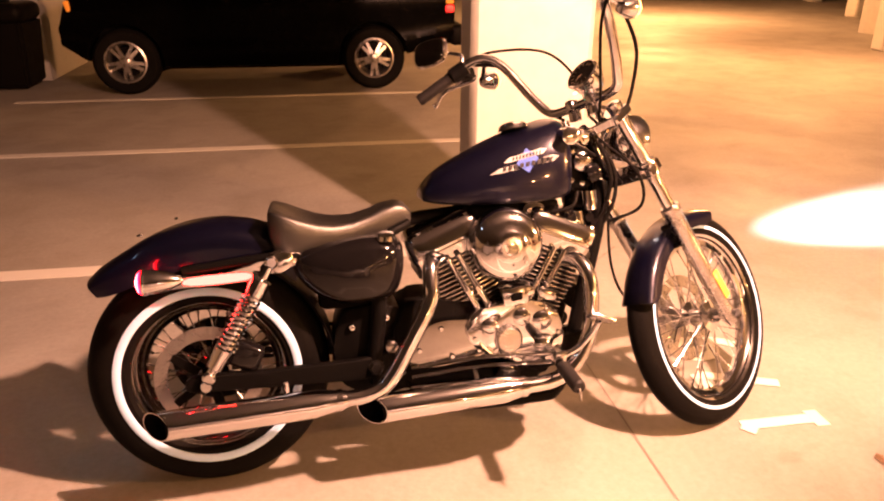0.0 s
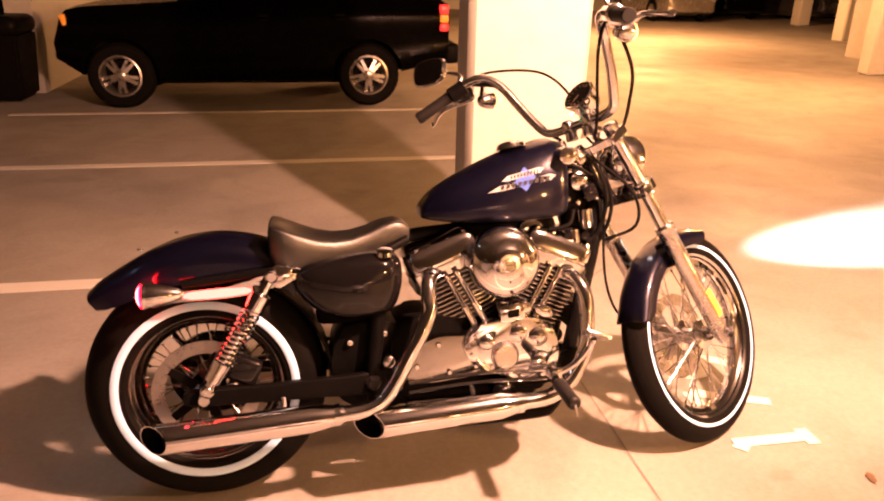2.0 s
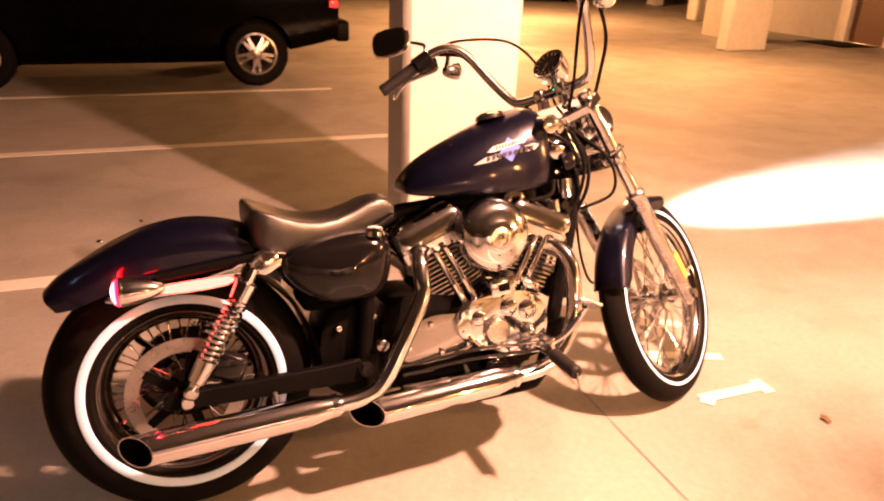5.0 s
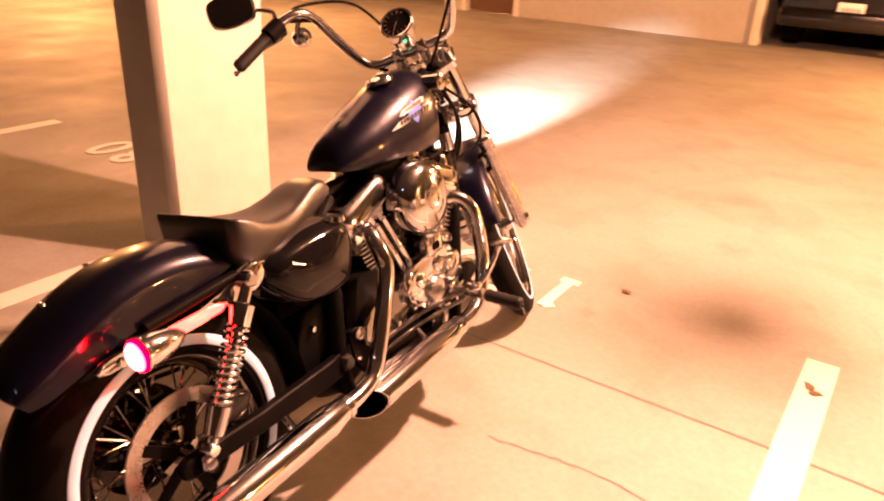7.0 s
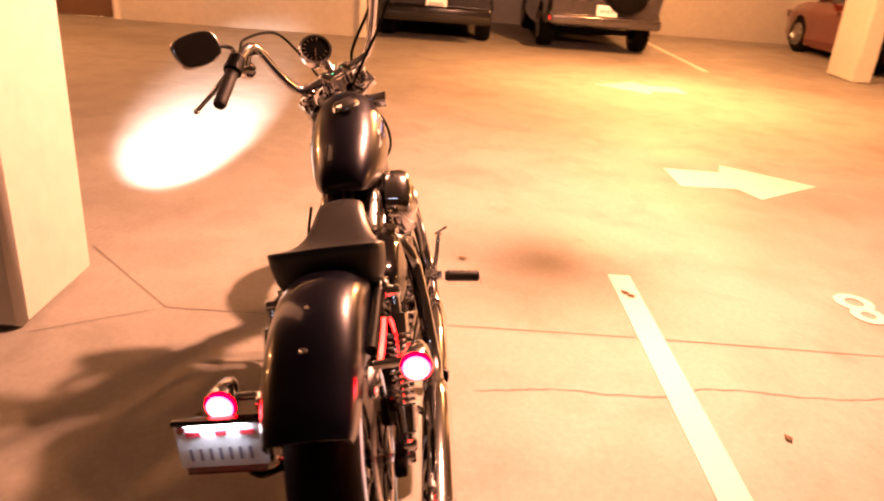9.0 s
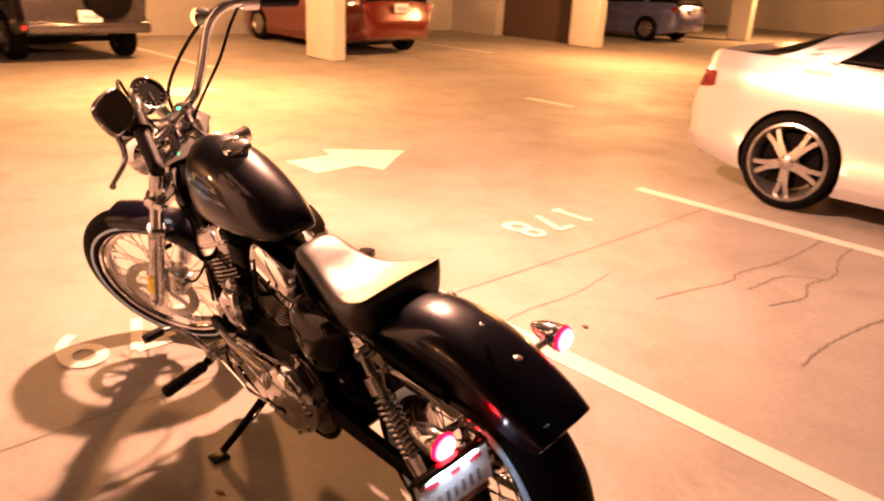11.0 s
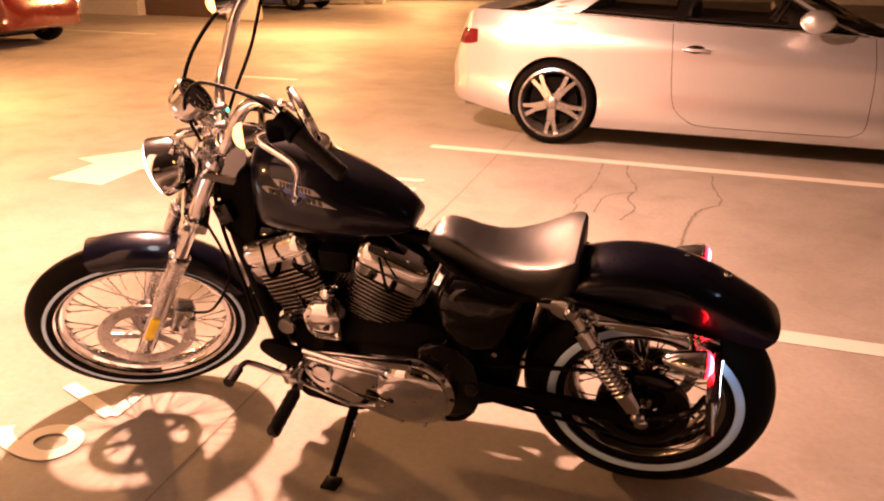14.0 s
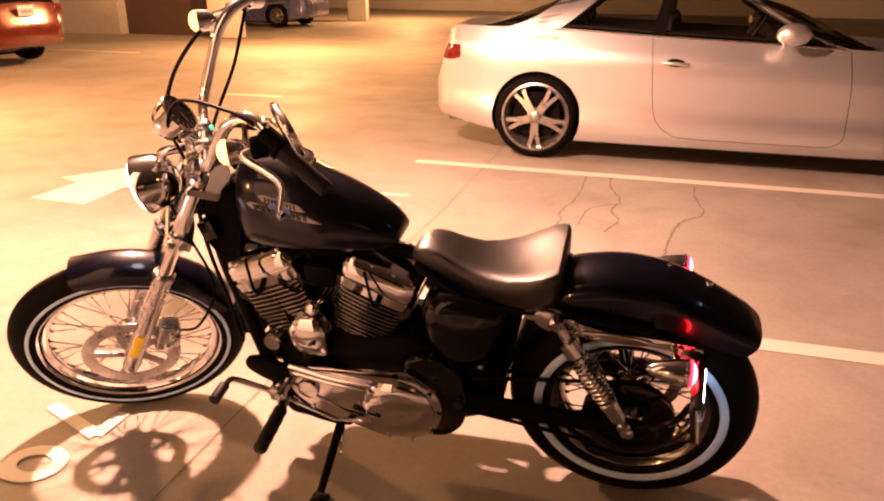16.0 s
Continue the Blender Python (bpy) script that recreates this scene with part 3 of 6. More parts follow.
def wheel_spokes(b, n, r, twin, y):
    for i in range(n):
        a0 = 2 * math.pi * i / n - math.pi / 2
        for s in ((-1, 1) if twin else (0,)):
            a_in, a_mid, a_out = (a0 + s * k for k in ((0.24, 0.19, 0.18) if twin != "fork" else (0.24, 0.12, 0.17)))
            w0, w1 = (0.036, 0.031) if twin else (0.05, 0.082)
            pts = []
            for rr, aa, ww in ((0.05, a_in, w0), (r * 0.6, a_mid, (w0 + w1) / 2), (r * 0.97, a_out, w1)):
                c, t = np.array((math.cos(aa), math.sin(aa))), np.array((-math.sin(aa), math.cos(aa)))
                pts.append((c * rr - t * ww / 2, c * rr + t * ww / 2))
            rings = []
            for (l, q), dep in zip(pts, (0.012, 0.0, -0.012)):
                rings.append([(l[0], y - dep, l[1]), (q[0], y - dep, q[1]), (q[0], y + 0.03, q[1]), (l[0], y + 0.03, l[1])])
            loft(b, rings)


def car_wheel(root, x, y, r, rim, width, side, spokes, twin, alloy=WHEEL_ALLOY):
    """side -1: outer face towards -y."""
    m = T(x, y, r) @ (Matrix() if side < 0 else pose(0, 0, 0, 0, 0, 180))
    b, h = B(), width / 2
    lathe(b, [(rim, -h + 0.01), (rim + 0.02, -h), (r - 0.035, -h + 0.004), (r - 0.008, -h + 0.03), (r, -h + 0.06), (r, h - 0.06), (r - 0.02, h), (rim, h)], 40)
    w = part("wheel", b, RUBBER, root, "black tyre on alloy rim", m=m)
    b = B()
    lathe(b, [(rim + 0.006, -h + 0.004), (rim - 0.012, -h - 0.002), (rim - 0.03, -h + 0.03), (rim - 0.05, h - 0.02), (rim, h - 0.01)], 40)
    wheel_spokes(b, spokes, rim - 0.008, twin, -h + 0.018)
    lathe(b, [(0, -h - 0.002), (0.03, -h - 0.002), (0.06, -h + 0.012), (0.075, -h + 0.04)], 20)
    part("rim", b, alloy, w, "%d-spoke alloy rim" % spokes)
    # disc coloured near black, painting the shade behind the spokes
    b = B()
    lathe(b, [(0, -h + 0.09), (rim * 0.72, -h + 0.09), (rim * 0.72, -h + 0.11), (0, -h + 0.11)], 28)
    part("brake_disc", b, PLASTIC, w)
    return w


def car_cabin(root, spec, section):
    """What shows through clear side windows: a dark deck, seat backs with headrests, dashboard and steering wheel."""
    xs = np.linspace(-0.3, 2.3, 14)
    b = B()
    loft(b, [[(x, -section(x)[0][0] + 0.03, section(x)[0][1] + 0.042), (x, section(x)[0][0] - 0.03, section(x)[0][1] + 0.042), (x, section(x)[0][0] - 0.03, section(x)[0][1] + 0.032), (x, -section(x)[0][0] + 0.03, section(x)[0][1] + 0.032)] for x in xs])
    part("cabin_deck", b, CABIN, root, "dark trim below the windows")
    for x, ys in ((1.02, (-0.37, 0.37)), (0.28, (-0.33, 0.33))):
        for y in ys:
            b = B()
            loft(b, [[(x + dx - 0.12 * (z - 1.0), y + dy * w, z) for dx, dy in ((-0.05, -0.2), (0.05, -0.2), (0.06, 0), (0.05, 0.2), (-0.05, 0.2), (-0.07, 0))] for z, w in ((1.03, 1.0), (1.10, 0.95), (1.14, 0.6), (1.15, 0.35))])
            st = part("seat", b, CABIN, root, "dark car seat back", sharp=60)
            b = B()
            box(b, 0.08, 0.26, 0.13, T(x - 0.04, y, 1.215), 0.035, 3)
            part("headrest", b, CABIN, st)
    b = B()
    ring_ = [(1.62 + 0.09 * math.cos(t), -0.36 + 0.17 * math.sin(t), 1.02 + 0.15 * math.cos(t)) for t in np.linspace(0, 2 * math.pi, 25)]
    tube(b, ring_, 0.014, 8)
    rod(b, (1.62, -0.36, 1.02), (1.80, -0.36, 0.97), 0.03)
    rod(b, (1.62, -0.52, 1.02), (1.62, -0.20, 1.02), 0.012)
    part("steering_wheel", b, CABIN, root, "dark steering wheel")
    b = B()
    tube(b, [(1.75, -0.70, 0.98), (1.78, -0.36, 1.01), (1.78, 0.36, 1.01), (1.75, 0.70, 0.98)], 0.07, 10, 4)
    part("dashboard", b, CABIN, root)


def car(name, m, label, paint, spec, group=""):
    """spec: rear, front (x of the ends), hw (half width), z0 (sill), belt, roof and wid tables over x, wheels (r, rim, width, wheelbase, spokes, twin)."""
    root = empty(name, m, label, "car", group or "parked cars")
    R, Fr, hw, z0 = spec["rear"], spec["front"], spec["hw"], spec["z0"]
    r, rim, wid, wb, spk, twin = spec["wheels"]
    xs = sorted(set(np.linspace(R, Fr, 56).round(3)) | set(np.linspace(R, R + 0.3, 13).round(3)))

    def profile(x):
        """(y, z) round one half of the body at x."""
        w, zb = hw * interp(spec["wid"], x), interp(spec["belt"], x)
        lo = min(z0 + interp(spec.get("rise", [(R, 0.12), (R + 0.5, 0.0), (Fr - 0.6, 0.0), (Fr, 0.1)]), x), zb - 0.05)
        k = zb - lo
        return [(0, lo), (w - 0.14, lo), (w - 0.05, lo + 0.02 * k), (w - 0.022, lo + 0.10 * k), (w - 0.004, lo + 0.215 * k), (w - 0.022, lo + 0.30 * k), (w - 0.024, lo + 0.42 * k), (w - 0.006, lo + 0.60 * k), (w, lo + 0.69 * k), (w - 0.004, lo + 0.765 * k), (w - 0.010, lo + 0.805 * k), (w - 0.036, lo + 0.865 * k), (w - 0.062, lo + 0.935 * k), (w - 0.09, zb), (w * 0.5, zb + 0.02), (0, zb + 0.025)]

    def side_y(x, z):
        p = profile(x)[1:14]
        return float(np.interp(z, [q[1] for q in p], [q[0] for q in p]))

    rings = []
    for x in xs:
        half = profile(x)
        ring = [(x, y, z) for y, z in half] + [(x, -y, z) for y, z in half[-2:0:-1]]
        rings.append(ring)
    b = B()
    loft(b, rings)
    body = part("body", b, paint, root, sharp=30)
    ag = spec.get("arch", 0.045)
    # wheel arches cut through the body
    for wx in (0, wb):
        for s in (-1, 1):
            cb = B()
            lathe(cb, [(0, -0.22), (r + ag, -0.22), (r + ag, 0.2), (0, 0.2)], 48, T(wx, s * (hw - 0.1), r + 0.004))
            cut = new("cut", mesh_of(cb, "cut", PLASTIC))
            cut.matrix_world = m
            mod = body.modifiers.new("arch", "BOOLEAN")
            mod.operation, mod.object, mod.solver = "DIFFERENCE", cut, "EXACT"
            mod.material_mode = "TRANSFER"
            bpy.context.view_layer.update()
            me = bpy.data.meshes.new_from_object(body.evaluated_get(bpy.context.evaluated_depsgraph_get()))
            body.modifiers.clear()
            me.set_sharp_from_angle(angle=radians(28))
            body.data = me
            bpy.data.objects.remove(cut)
            car_wheel(root, wx, s * (hw - wid / 2 - 0.012), r, rim, wid, s, spk, twin, spec.get("alloy", WHEEL_ALLOY))
    # greenhouse glass, roof and posts
    roof = spec["roof"]
    gx = np.linspace(roof[0][0], roof[-1][0], 30)

    def section(x, out=0.0, part_of=1.0):
        w, zb, zr = hw * interp(spec["wid"], x), interp(spec["belt"], x), interp(roof, x)
        h = max(zr - zb, 0.003)
        tum = spec.get("tum", 0.30) * h
        return [(w - 0.10 + out, zb - 0.01), (w - 0.10 - tum * 0.5 + out, zb + 0.5 * h), (w - 0.10 - tum + out, zb + 0.88 * h), (w - 0.16 - tum, zb + 0.985 * h + out), (0.4 * w, zb + h + 0.015 + out), (0, zb + h + 0.02 + out)]

    b = B()
    loft(b, [[(x, y, z) for y, z in section(x)] + [(x, -y, z) for y, z in section(x)[-2::-1]] for x in gx])
    part("window_glass", b, spec.get("glass", WIN_GLASS), root, "dark tinted window glass", sharp=25)
    if spec.get("cabin"):
        car_cabin(root, spec, section)
    b = B()
    a0, a1 = spec["roof_span"]
    rx = np.linspace(a0, a1, 18)
    for s in (1, -1):
        outer = [[(x, s * y, z) for y, z in section(x, 0.006)[2:]] for x in rx]
        inner = [[(x, s * y, z) for y, z in section(x, -0.02)[2:]] for x in rx]
        loft(b, [o + i[::-1] for o, i in zip(outer, inner)])
    part("roof", b, paint, root, sharp=30)
    for px, lean, pw, pm in spec["posts"]:
        for s in (1, -1):
            b = B()
            rings = []
            for k in np.linspace(0, 1, 6):
                x0, x1 = px + lean * k - pw / 2 * (1 - 0.25 * k), px + lean * k + pw / 2 * (1 - 0.25 * k)
                ring = []
                for x, o in ((x0, 0.008), (x1, 0.008), (x1, -0.02), (x0, -0.02)):
                    sec = section(min(max(x, roof[0][0]), roof[-1][0]), o)
                    zz = sec[0][1] + k * (sec[3][1] - sec[0][1])
                    yy = np.interp(zz, [q[1] for q in sec[:4]], [q[0] for q in sec[:4]])
                    ring.append((x, s * yy, zz))
                rings.append(ring)
            loft(b, rings)
            part("post", b, paint if pm else PLASTIC, root)
    # belt strip, door gaps, handles, mirrors, lamps
    for s in (1, -1):
        for gx_ in spec["gaps"]:
            b = B()
            if isinstance(gx_, (list, tuple)):
                line = spline(gx_, 8)
            else:
                zt = interp(spec["belt"], gx_)
                k = zt - z0
                line = spline([(gx_, z0 + 0.97 * k), (gx_ + 0.005, z0 + 0.66 * k), (gx_ + 0.01, z0 + 0.46 * k), (gx_ + 0.03, z0 + 0.22 * k), (gx_ + 0.12, z0 + 0.10 * k)], 8)
            tube(b, [(x, s * (side_y(x, z) - 0.001), z) for x, z in line], 0.0026, 6)
            part("door_gap", b, DARK, root)
        for hx in spec["handles"]:
            b = B()
            zt, w = interp(spec["belt"], hx), hw * interp(spec["wid"], hx)
            z = z0 + 0.785 * (zt - z0)
            tube(b, [(hx - 0.10, s * (w - 0.006), z), (hx - 0.07, s * (w + 0.026), z + 0.002), (hx + 0.05, s * (w + 0.028), z), (hx + 0.09, s * (w - 0.006), z - 0.005)], 0.012, 8, 4)
            part("handle", b, paint, root)
            # flat dark oval painting the shade of a grip hollow; none is cut
            b = B()
            lathe(b, [(0, -0.003), (0.030, -0.003), (0.034, 0.006), (0, 0.006)], 20, T(hx - 0.01, s * (w - 0.002), z + 0.004) @ Matrix.Diagonal((2.0, 1, 0.9, 1)))
            part("handle_shade_patch", b, PLASTIC, root)
        b = B()
        mx = spec["mirror"]
        zt, w = interp(spec["belt"], mx), hw * interp(spec["wid"], mx)
        tube(b, [(mx, s * (w - 0.10), zt + 0.03), (mx - 0.02, s * (w + 0.03), zt + 0.07)], 0.02, 8)
        tube(b, [(mx - 0.10, s * (w + 0.06), zt + 0.09), (mx - 0.05, s * (w + 0.09), zt + 0.09), (mx + 0.05, s * (w + 0.08), zt + 0.085), (mx + 0.12, s * (w + 0.04), zt + 0.08)], [0.03, 0.075, 0.07, 0.015], 12, 4)
        part("wing_mirror", b, paint, root)
        b = B()
        tx, tz = spec["tail"]
        w = hw * interp(spec["wid"], tx)
        if spec.get("tail_band"):
            x0, x1, za, zb_ = spec["tail_band"]
            rings = []
            for x in np.linspace(x0, x1, 9):
                q = (x - x0) / (x1 - x0)
                top = min(zb_, interp(spec["belt"], x) - 0.03) - 0.01 * q
                bot = min(za + 0.02 * (1 - q) ** 2 + 0.03 * q**3, top - 0.03)
                zs = np.linspace(bot, top, 5)
                rings.append([(x, s * (side_y(x, z) + 0.005), z) for z in zs] + [(x, s * (side_y(x, z) - 0.06), z) for z in zs[::-1]])
            loft(b, rings)
        elif spec.get("tail_split"):
            box(b, 0.10, 0.12, 0.10, T(tx, s * (w - 0.045), tz + 0.10), 0.02, 2)
            part("tail_light", b, CAR_TAIL, root, "glowing red tail light")
            b = B()
            box(b, 0.10, 0.12, 0.08, T(tx, s * (w - 0.045), tz - 0.085), 0.02, 2)
            part("tail_light", b, CAR_TAIL, root, "glowing red tail light")
            b = B()
            box(b, 0.098, 0.118, 0.085, T(tx, s * (w - 0.045), tz + 0.004), 0.015, 2)
        else:
            box(b, 0.16, 0.16, spec.get("tail_h", 0.13), T(tx, s * (w - 0.065), tz), 0.03, 3)
        part("tail_light", b, spec.get("tail_mat", RED_LENS), root, "red tail light")
        b = B()
        fx, fz = spec["head"]
        w = hw * interp(spec["wid"], fx)
        if spec.get("amber"):
            box(b, 0.05, 0.12, 0.11, T(fx, s * (w - 0.05), fz + 0.03) @ pose(0, 0, 0, 0, 14, 0), 0.012, 2)
        else:
            box(b, 0.2, 0.2, 0.14, T(fx, s * (w - 0.09), fz), 0.03, 3)
        part("headlight", b, AMBER if spec.get("amber") else LENS_GLASS, root)
        if spec.get("window_trim"):
            x0, x1 = spec["window_trim"]
            b = B()
            tube(b, [(x, s * (side_y(x, interp(spec["belt"], x)) + 0.012), interp(spec["belt"], x) + 0.002) for x in np.linspace(x0, x1, 20)], 0.007, 8)
            part("window_trim", b, SATIN, root, "bright window trim")
            b = B()
            x = 0.06
            prism(b, smooth_poly([(x - 0.08, 0.955), (x + 0.08, 0.952), (x + 0.08, 0.985), (x - 0.08, 0.988)], 3), 0, s * 0.003, 0, T(0, s * (side_y(x, 0.97) + 0.004), 0) @ Matrix.Shear("XZ", 4, (0, 0)))
            part("fuel_flap", b, paint, root)
    if spec.get("exhaust"):
        for y in (-0.56, 0.56):
            b = B()
            tube(b, [(-0.55, y, 0.255), (-0.80, y, 0.262), (-0.82, y, 0.262)], [0.038, 0.038, 0.032], 16)
            part("exhaust_tip", b, SATIN, root)
        b = B()
        loft(b, [[(x, y, z) for x, z in ((-0.66 - 0.17 * c, 0.375 + 0.0), (-0.68 - 0.17 * c, 0.33), (-0.4, 0.20), (-0.3, 0.26))] for y, c in ((-0.78, 0.35), (-0.6, 0.85), (-0.3, 1.0), (0.3, 1.0), (0.6, 0.85), (0.78, 0.35))])
        part("rear_diffuser", b, PLASTIC, root)
    if spec.get("plate"):
        px_, pz_ = spec["plate"]
        b = B()
        box(b, 0.012, 0.32, 0.16, T(px_, 0, pz_), 0.004, 1)
        pl = part("number_plate", b, PLATE, root, "white number plate")
        b = B()
        for i in range(6):
            box(b, 0.004, 0.026, 0.06, T(px_ - 0.007, -0.10 + i * 0.04, pz_ - 0.01))
        part("number_bar", b, PLATE_INK, pl)
    if spec.get("bumper"):
        bx, bz, bh = spec["bumper"]
        b = B()
        box(b, 0.16, 2 * hw * 0.93, bh, T(bx, 0, bz), 0.04, 3)
        part("rear_bumper", b, spec.get("bumper_mat", PLASTIC), root)
    # underside, so that no daylight shows through the arches
    b = B()
    box(b, wb - 0.2, 2 * hw - 0.5, 0.16, T(wb / 2, 0, z0 + 0.04), 0.03, 1)
    part("underbody", b, PLASTIC, root)
    return root


CLEAR_GLASS = car_glass("clear_car_glass")
CABIN = surface("cabin_trim", (0.012, 0.010, 0.009), 0.7, scale=12)
COUPE = dict(glass=CLEAR_GLASS, cabin=True, tum=0.52, rear=-0.92, front=3.72, hw=0.925, z0=0.15, arch=0.02, exhaust=True, window_trim=(0.12, 2.2), tail_band=(-0.85, -0.65, 0.765, 0.905), wid=[(-0.92, 0.62), (-0.90, 0.72), (-0.84, 0.83), (-0.74, 0.90), (-0.45, 0.965), (0, 1.0), (2.4, 1.0), (3.2, 0.95), (3.55, 0.84), (3.72, 0.7)],
             belt=[(-0.92, 0.58), (-0.88, 0.70), (-0.81, 0.89), (-0.75, 1.02), (-0.70, 1.05), (-0.5, 1.045), (0.2, 1.035), (0.9, 1.0), (2.2, 0.945), (2.7, 0.93), (3.4, 0.80), (3.72, 0.62)],
             rise=[(-0.92, 0.19), (-0.84, 0.15), (-0.37, 0.05), (0.3, 0.0), (3.2, 0.0), (3.72, 0.1)],
             roof=[(-0.5, 1.04), (-0.3, 1.09), (0.1, 1.24), (0.5, 1.34), (0.95, 1.37), (1.4, 1.34), (1.9, 1.19), (2.35, 0.98), (2.45, 0.94)], roof_span=(0.25, 1.55),
             posts=[(-0.105, 0.42, 0.46, True), (0.90, 0.08, 0.09, False), (2.28, -0.75, 0.07, True)], gaps=[[(0.867, 0.985), (0.885, 0.80), (0.905, 0.573), (0.93, 0.42), (0.968, 0.345), (1.05, 0.28), (1.162, 0.245), (1.6, 0.238), (2.1, 0.24), (2.22, 0.25), (2.29, 0.32), (2.29, 0.55), (2.27, 0.75), (2.25, 0.93)]], handles=[1.06], mirror=1.83, tail=(-0.72, 0.83), head=(3.45, 0.66),
             wheels=(0.345, 0.271, 0.245, 2.93, 5, "fork"), tail_h=0.14)
car("silver_coupe", pose(0.97, -4.94, 0, 0, 0, 180), "silver two-door coupe with five-spoke wheels parked in a stall", CAR_SILVER, COUPE)

SUV = dict(rear=-0.9, front=3.22, hw=0.92, z0=0.265, wid=[(-0.9, 0.93), (-0.7, 0.98), (0, 1.0), (2.5, 1.0), (3.0, 0.93), (3.22, 0.82)],
           belt=[(-0.9, 1.08), (-0.8, 1.12), (0, 1.14), (1.7, 1.10), (2.0, 1.08), (2.9, 1.02), (3.12, 0.97), (3.22, 0.72)], rise=[(-0.9, 0.205), (-0.4, 0.10), (0.2, 0.0), (2.4, 0.0), (2.85, 0.0), (3.22, 0.22)],
           roof=[(-0.82, 1.12), (-0.7, 1.55), (-0.5, 1.73), (0.2, 1.76), (1.0, 1.73), (1.3, 1.62), (1.75, 1.28), (1.95, 1.1)], roof_span=(-0.6, 1.15),
           posts=[(-0.6, 0.04, 0.16, True), (0.05, 0.02, 0.1, True), (0.85, 0.0, 0.1, True), (1.78, -0.55, 0.08, True)], gaps=[0.1, 0.9, 1.85], handles=[0.3, 1.1], mirror=1.6,
           tail=(-0.84, 0.93), tail_h=0.28, tail_split=True, tail_mat=AMBER, head=(3.08, 0.86), amber=True, wheels=(0.338, 0.208, 0.24, 2.58, 5, True), plate=(-0.97, 0.93), bumper=(-0.94, 0.56, 0.22))
car("black_suv", pose(1.02, 7.2, 0, 0, 0, 180), "black four-door SUV with split-spoke alloy wheels parked facing the wall", CAR_BLACK, SUV)
BIG = dict(SUV, tail_split=None, tail_mat=RED_LENS, amber=False, plate=(-0.985, 0.60), bumper=(-0.94, 0.45, 0.24))
car("dark_pickup", pose(11.35, 0.0, 0, 0, 0, 0), "black SUV with a pale number plate parked tail-out", CAR_GLOSS, dict(BIG, bumper_mat=CAR_GLOSS))
r2 = car("dark_offroader", pose(11.35, -2.62, 0, 0, 0, 0), "dark grey SUV with a spare wheel on its tailgate", CAR_DARK, dict(BIG, plate=(-0.99, 0.68), tail=(-0.9, 0.52), tail_h=0.07, tail_mat=CAR_TAIL, bumper=(-0.97, 0.52, 0.16), bumper_mat=CAR_DARK))
b = B()
lathe(b, [(0, -0.11), (0.25, -0.11), (0.33, -0.07), (0.345, 0.0), (0.33, 0.08), (0, 0.08)], 32, T(-0.98, -0.28, 0.98) @ pose(0, 0, 0, 0, 0, -90))
part("spare_wheel", b, PLASTIC, r2, "covered spare wheel")
SEDAN = dict(COUPE, glass=WIN_GLASS, cabin=None, tail_band=None, exhaust=None, window_trim=None, roof=[(-0.45, 1.04), (-0.2, 1.1), (0.3, 1.38), (0.7, 1.46), (1.4, 1.46), (1.8, 1.34), (2.3, 1.0), (2.4, 0.95)], roof_span=(0.2, 1.55), posts=[(0.1, 0.25, 0.2, True), (1.05, 0.0, 0.08, False), (2.25, -0.7, 0.07, True)],
             gaps=[0.4, 1.05, 2.2], handles=[0.65, 1.3], wheels=(0.33, 0.2, 0.21, 2.7, 7, False), plate=(-0.90, 0.86), tail=(-0.76, 0.86), tail_h=0.16)
car("red_car", pose(10.64, -7.9, 0, 0, 0, 0), "dark red hatchback parked tail-out beside a pillar", CAR_RED, dict(SEDAN, roof=[(-0.78, 1.04), (-0.7, 1.2), (-0.45, 1.5), (0.7, 1.58), (1.4, 1.5), (1.8, 1.34), (2.3, 1.0), (2.4, 0.95)], roof_span=(-0.5, 1.5), posts=[(-0.5, 0.08, 0.2, True), (1.05, 0.0, 0.08, False), (2.25, -0.7, 0.07, True)]))
car("blue_car", pose(10.47, -18.3, 0, 0, 0, 0), "blue-grey hatchback parked tail-out far down the aisle", CAR_BLUE, dict(SEDAN, roof=[(-0.78, 1.04), (-0.7, 1.2), (-0.45, 1.42), (0.7, 1.5), (1.4, 1.48), (1.8, 1.34), (2.3, 1.0), (2.4, 0.95)], roof_span=(-0.5, 1.5)))
car("grey_car", pose(11.9, 20.4, 0, 0, 0, 90), "grey saloon with red tail lights parked at the far end", CAR_GREY, dict(SEDAN, tail_mat=CAR_TAIL))
car("dark_car", pose(17.2, 20.6, 0, 0, 0, 90), "dark saloon with lit tail lights at the far end", CAR_DARK, dict(SEDAN, tail_mat=CAR_TAIL))
car("dark_saloon", pose(14.4, 21.6, 0, 0, 0, 90), "dark saloon parked in shade at the far end", CAR_BLACK, SEDAN)


# ---- the motorcycle: x forward, y to its left, z up; it leans on its stand ----
bike = empty("motorcycle", pose(-0.002, -0.016, 0.000, -11.3, 0, 1.25), "dark blue chromed cruiser motorcycle with whitewalls leaning on its side stand", "motorcycle")
AX = Vector((1.109, 0, 1.05))
STEER = Matrix.Translation(AX) @ Matrix.Rotation(radians(32.3), 4, Vector((-0.509, 0, 0.861))) @ Matrix.Translation(-AX)
RW, FW = Vector((0.037, 0, 0.337)), Vector((1.622, 0.012, 0.347))


def bp(name, bm, mat, label="", parent=None, sharp=38, m=None):
    return part(name, bm, mat, parent or bike, label, sharp, m)


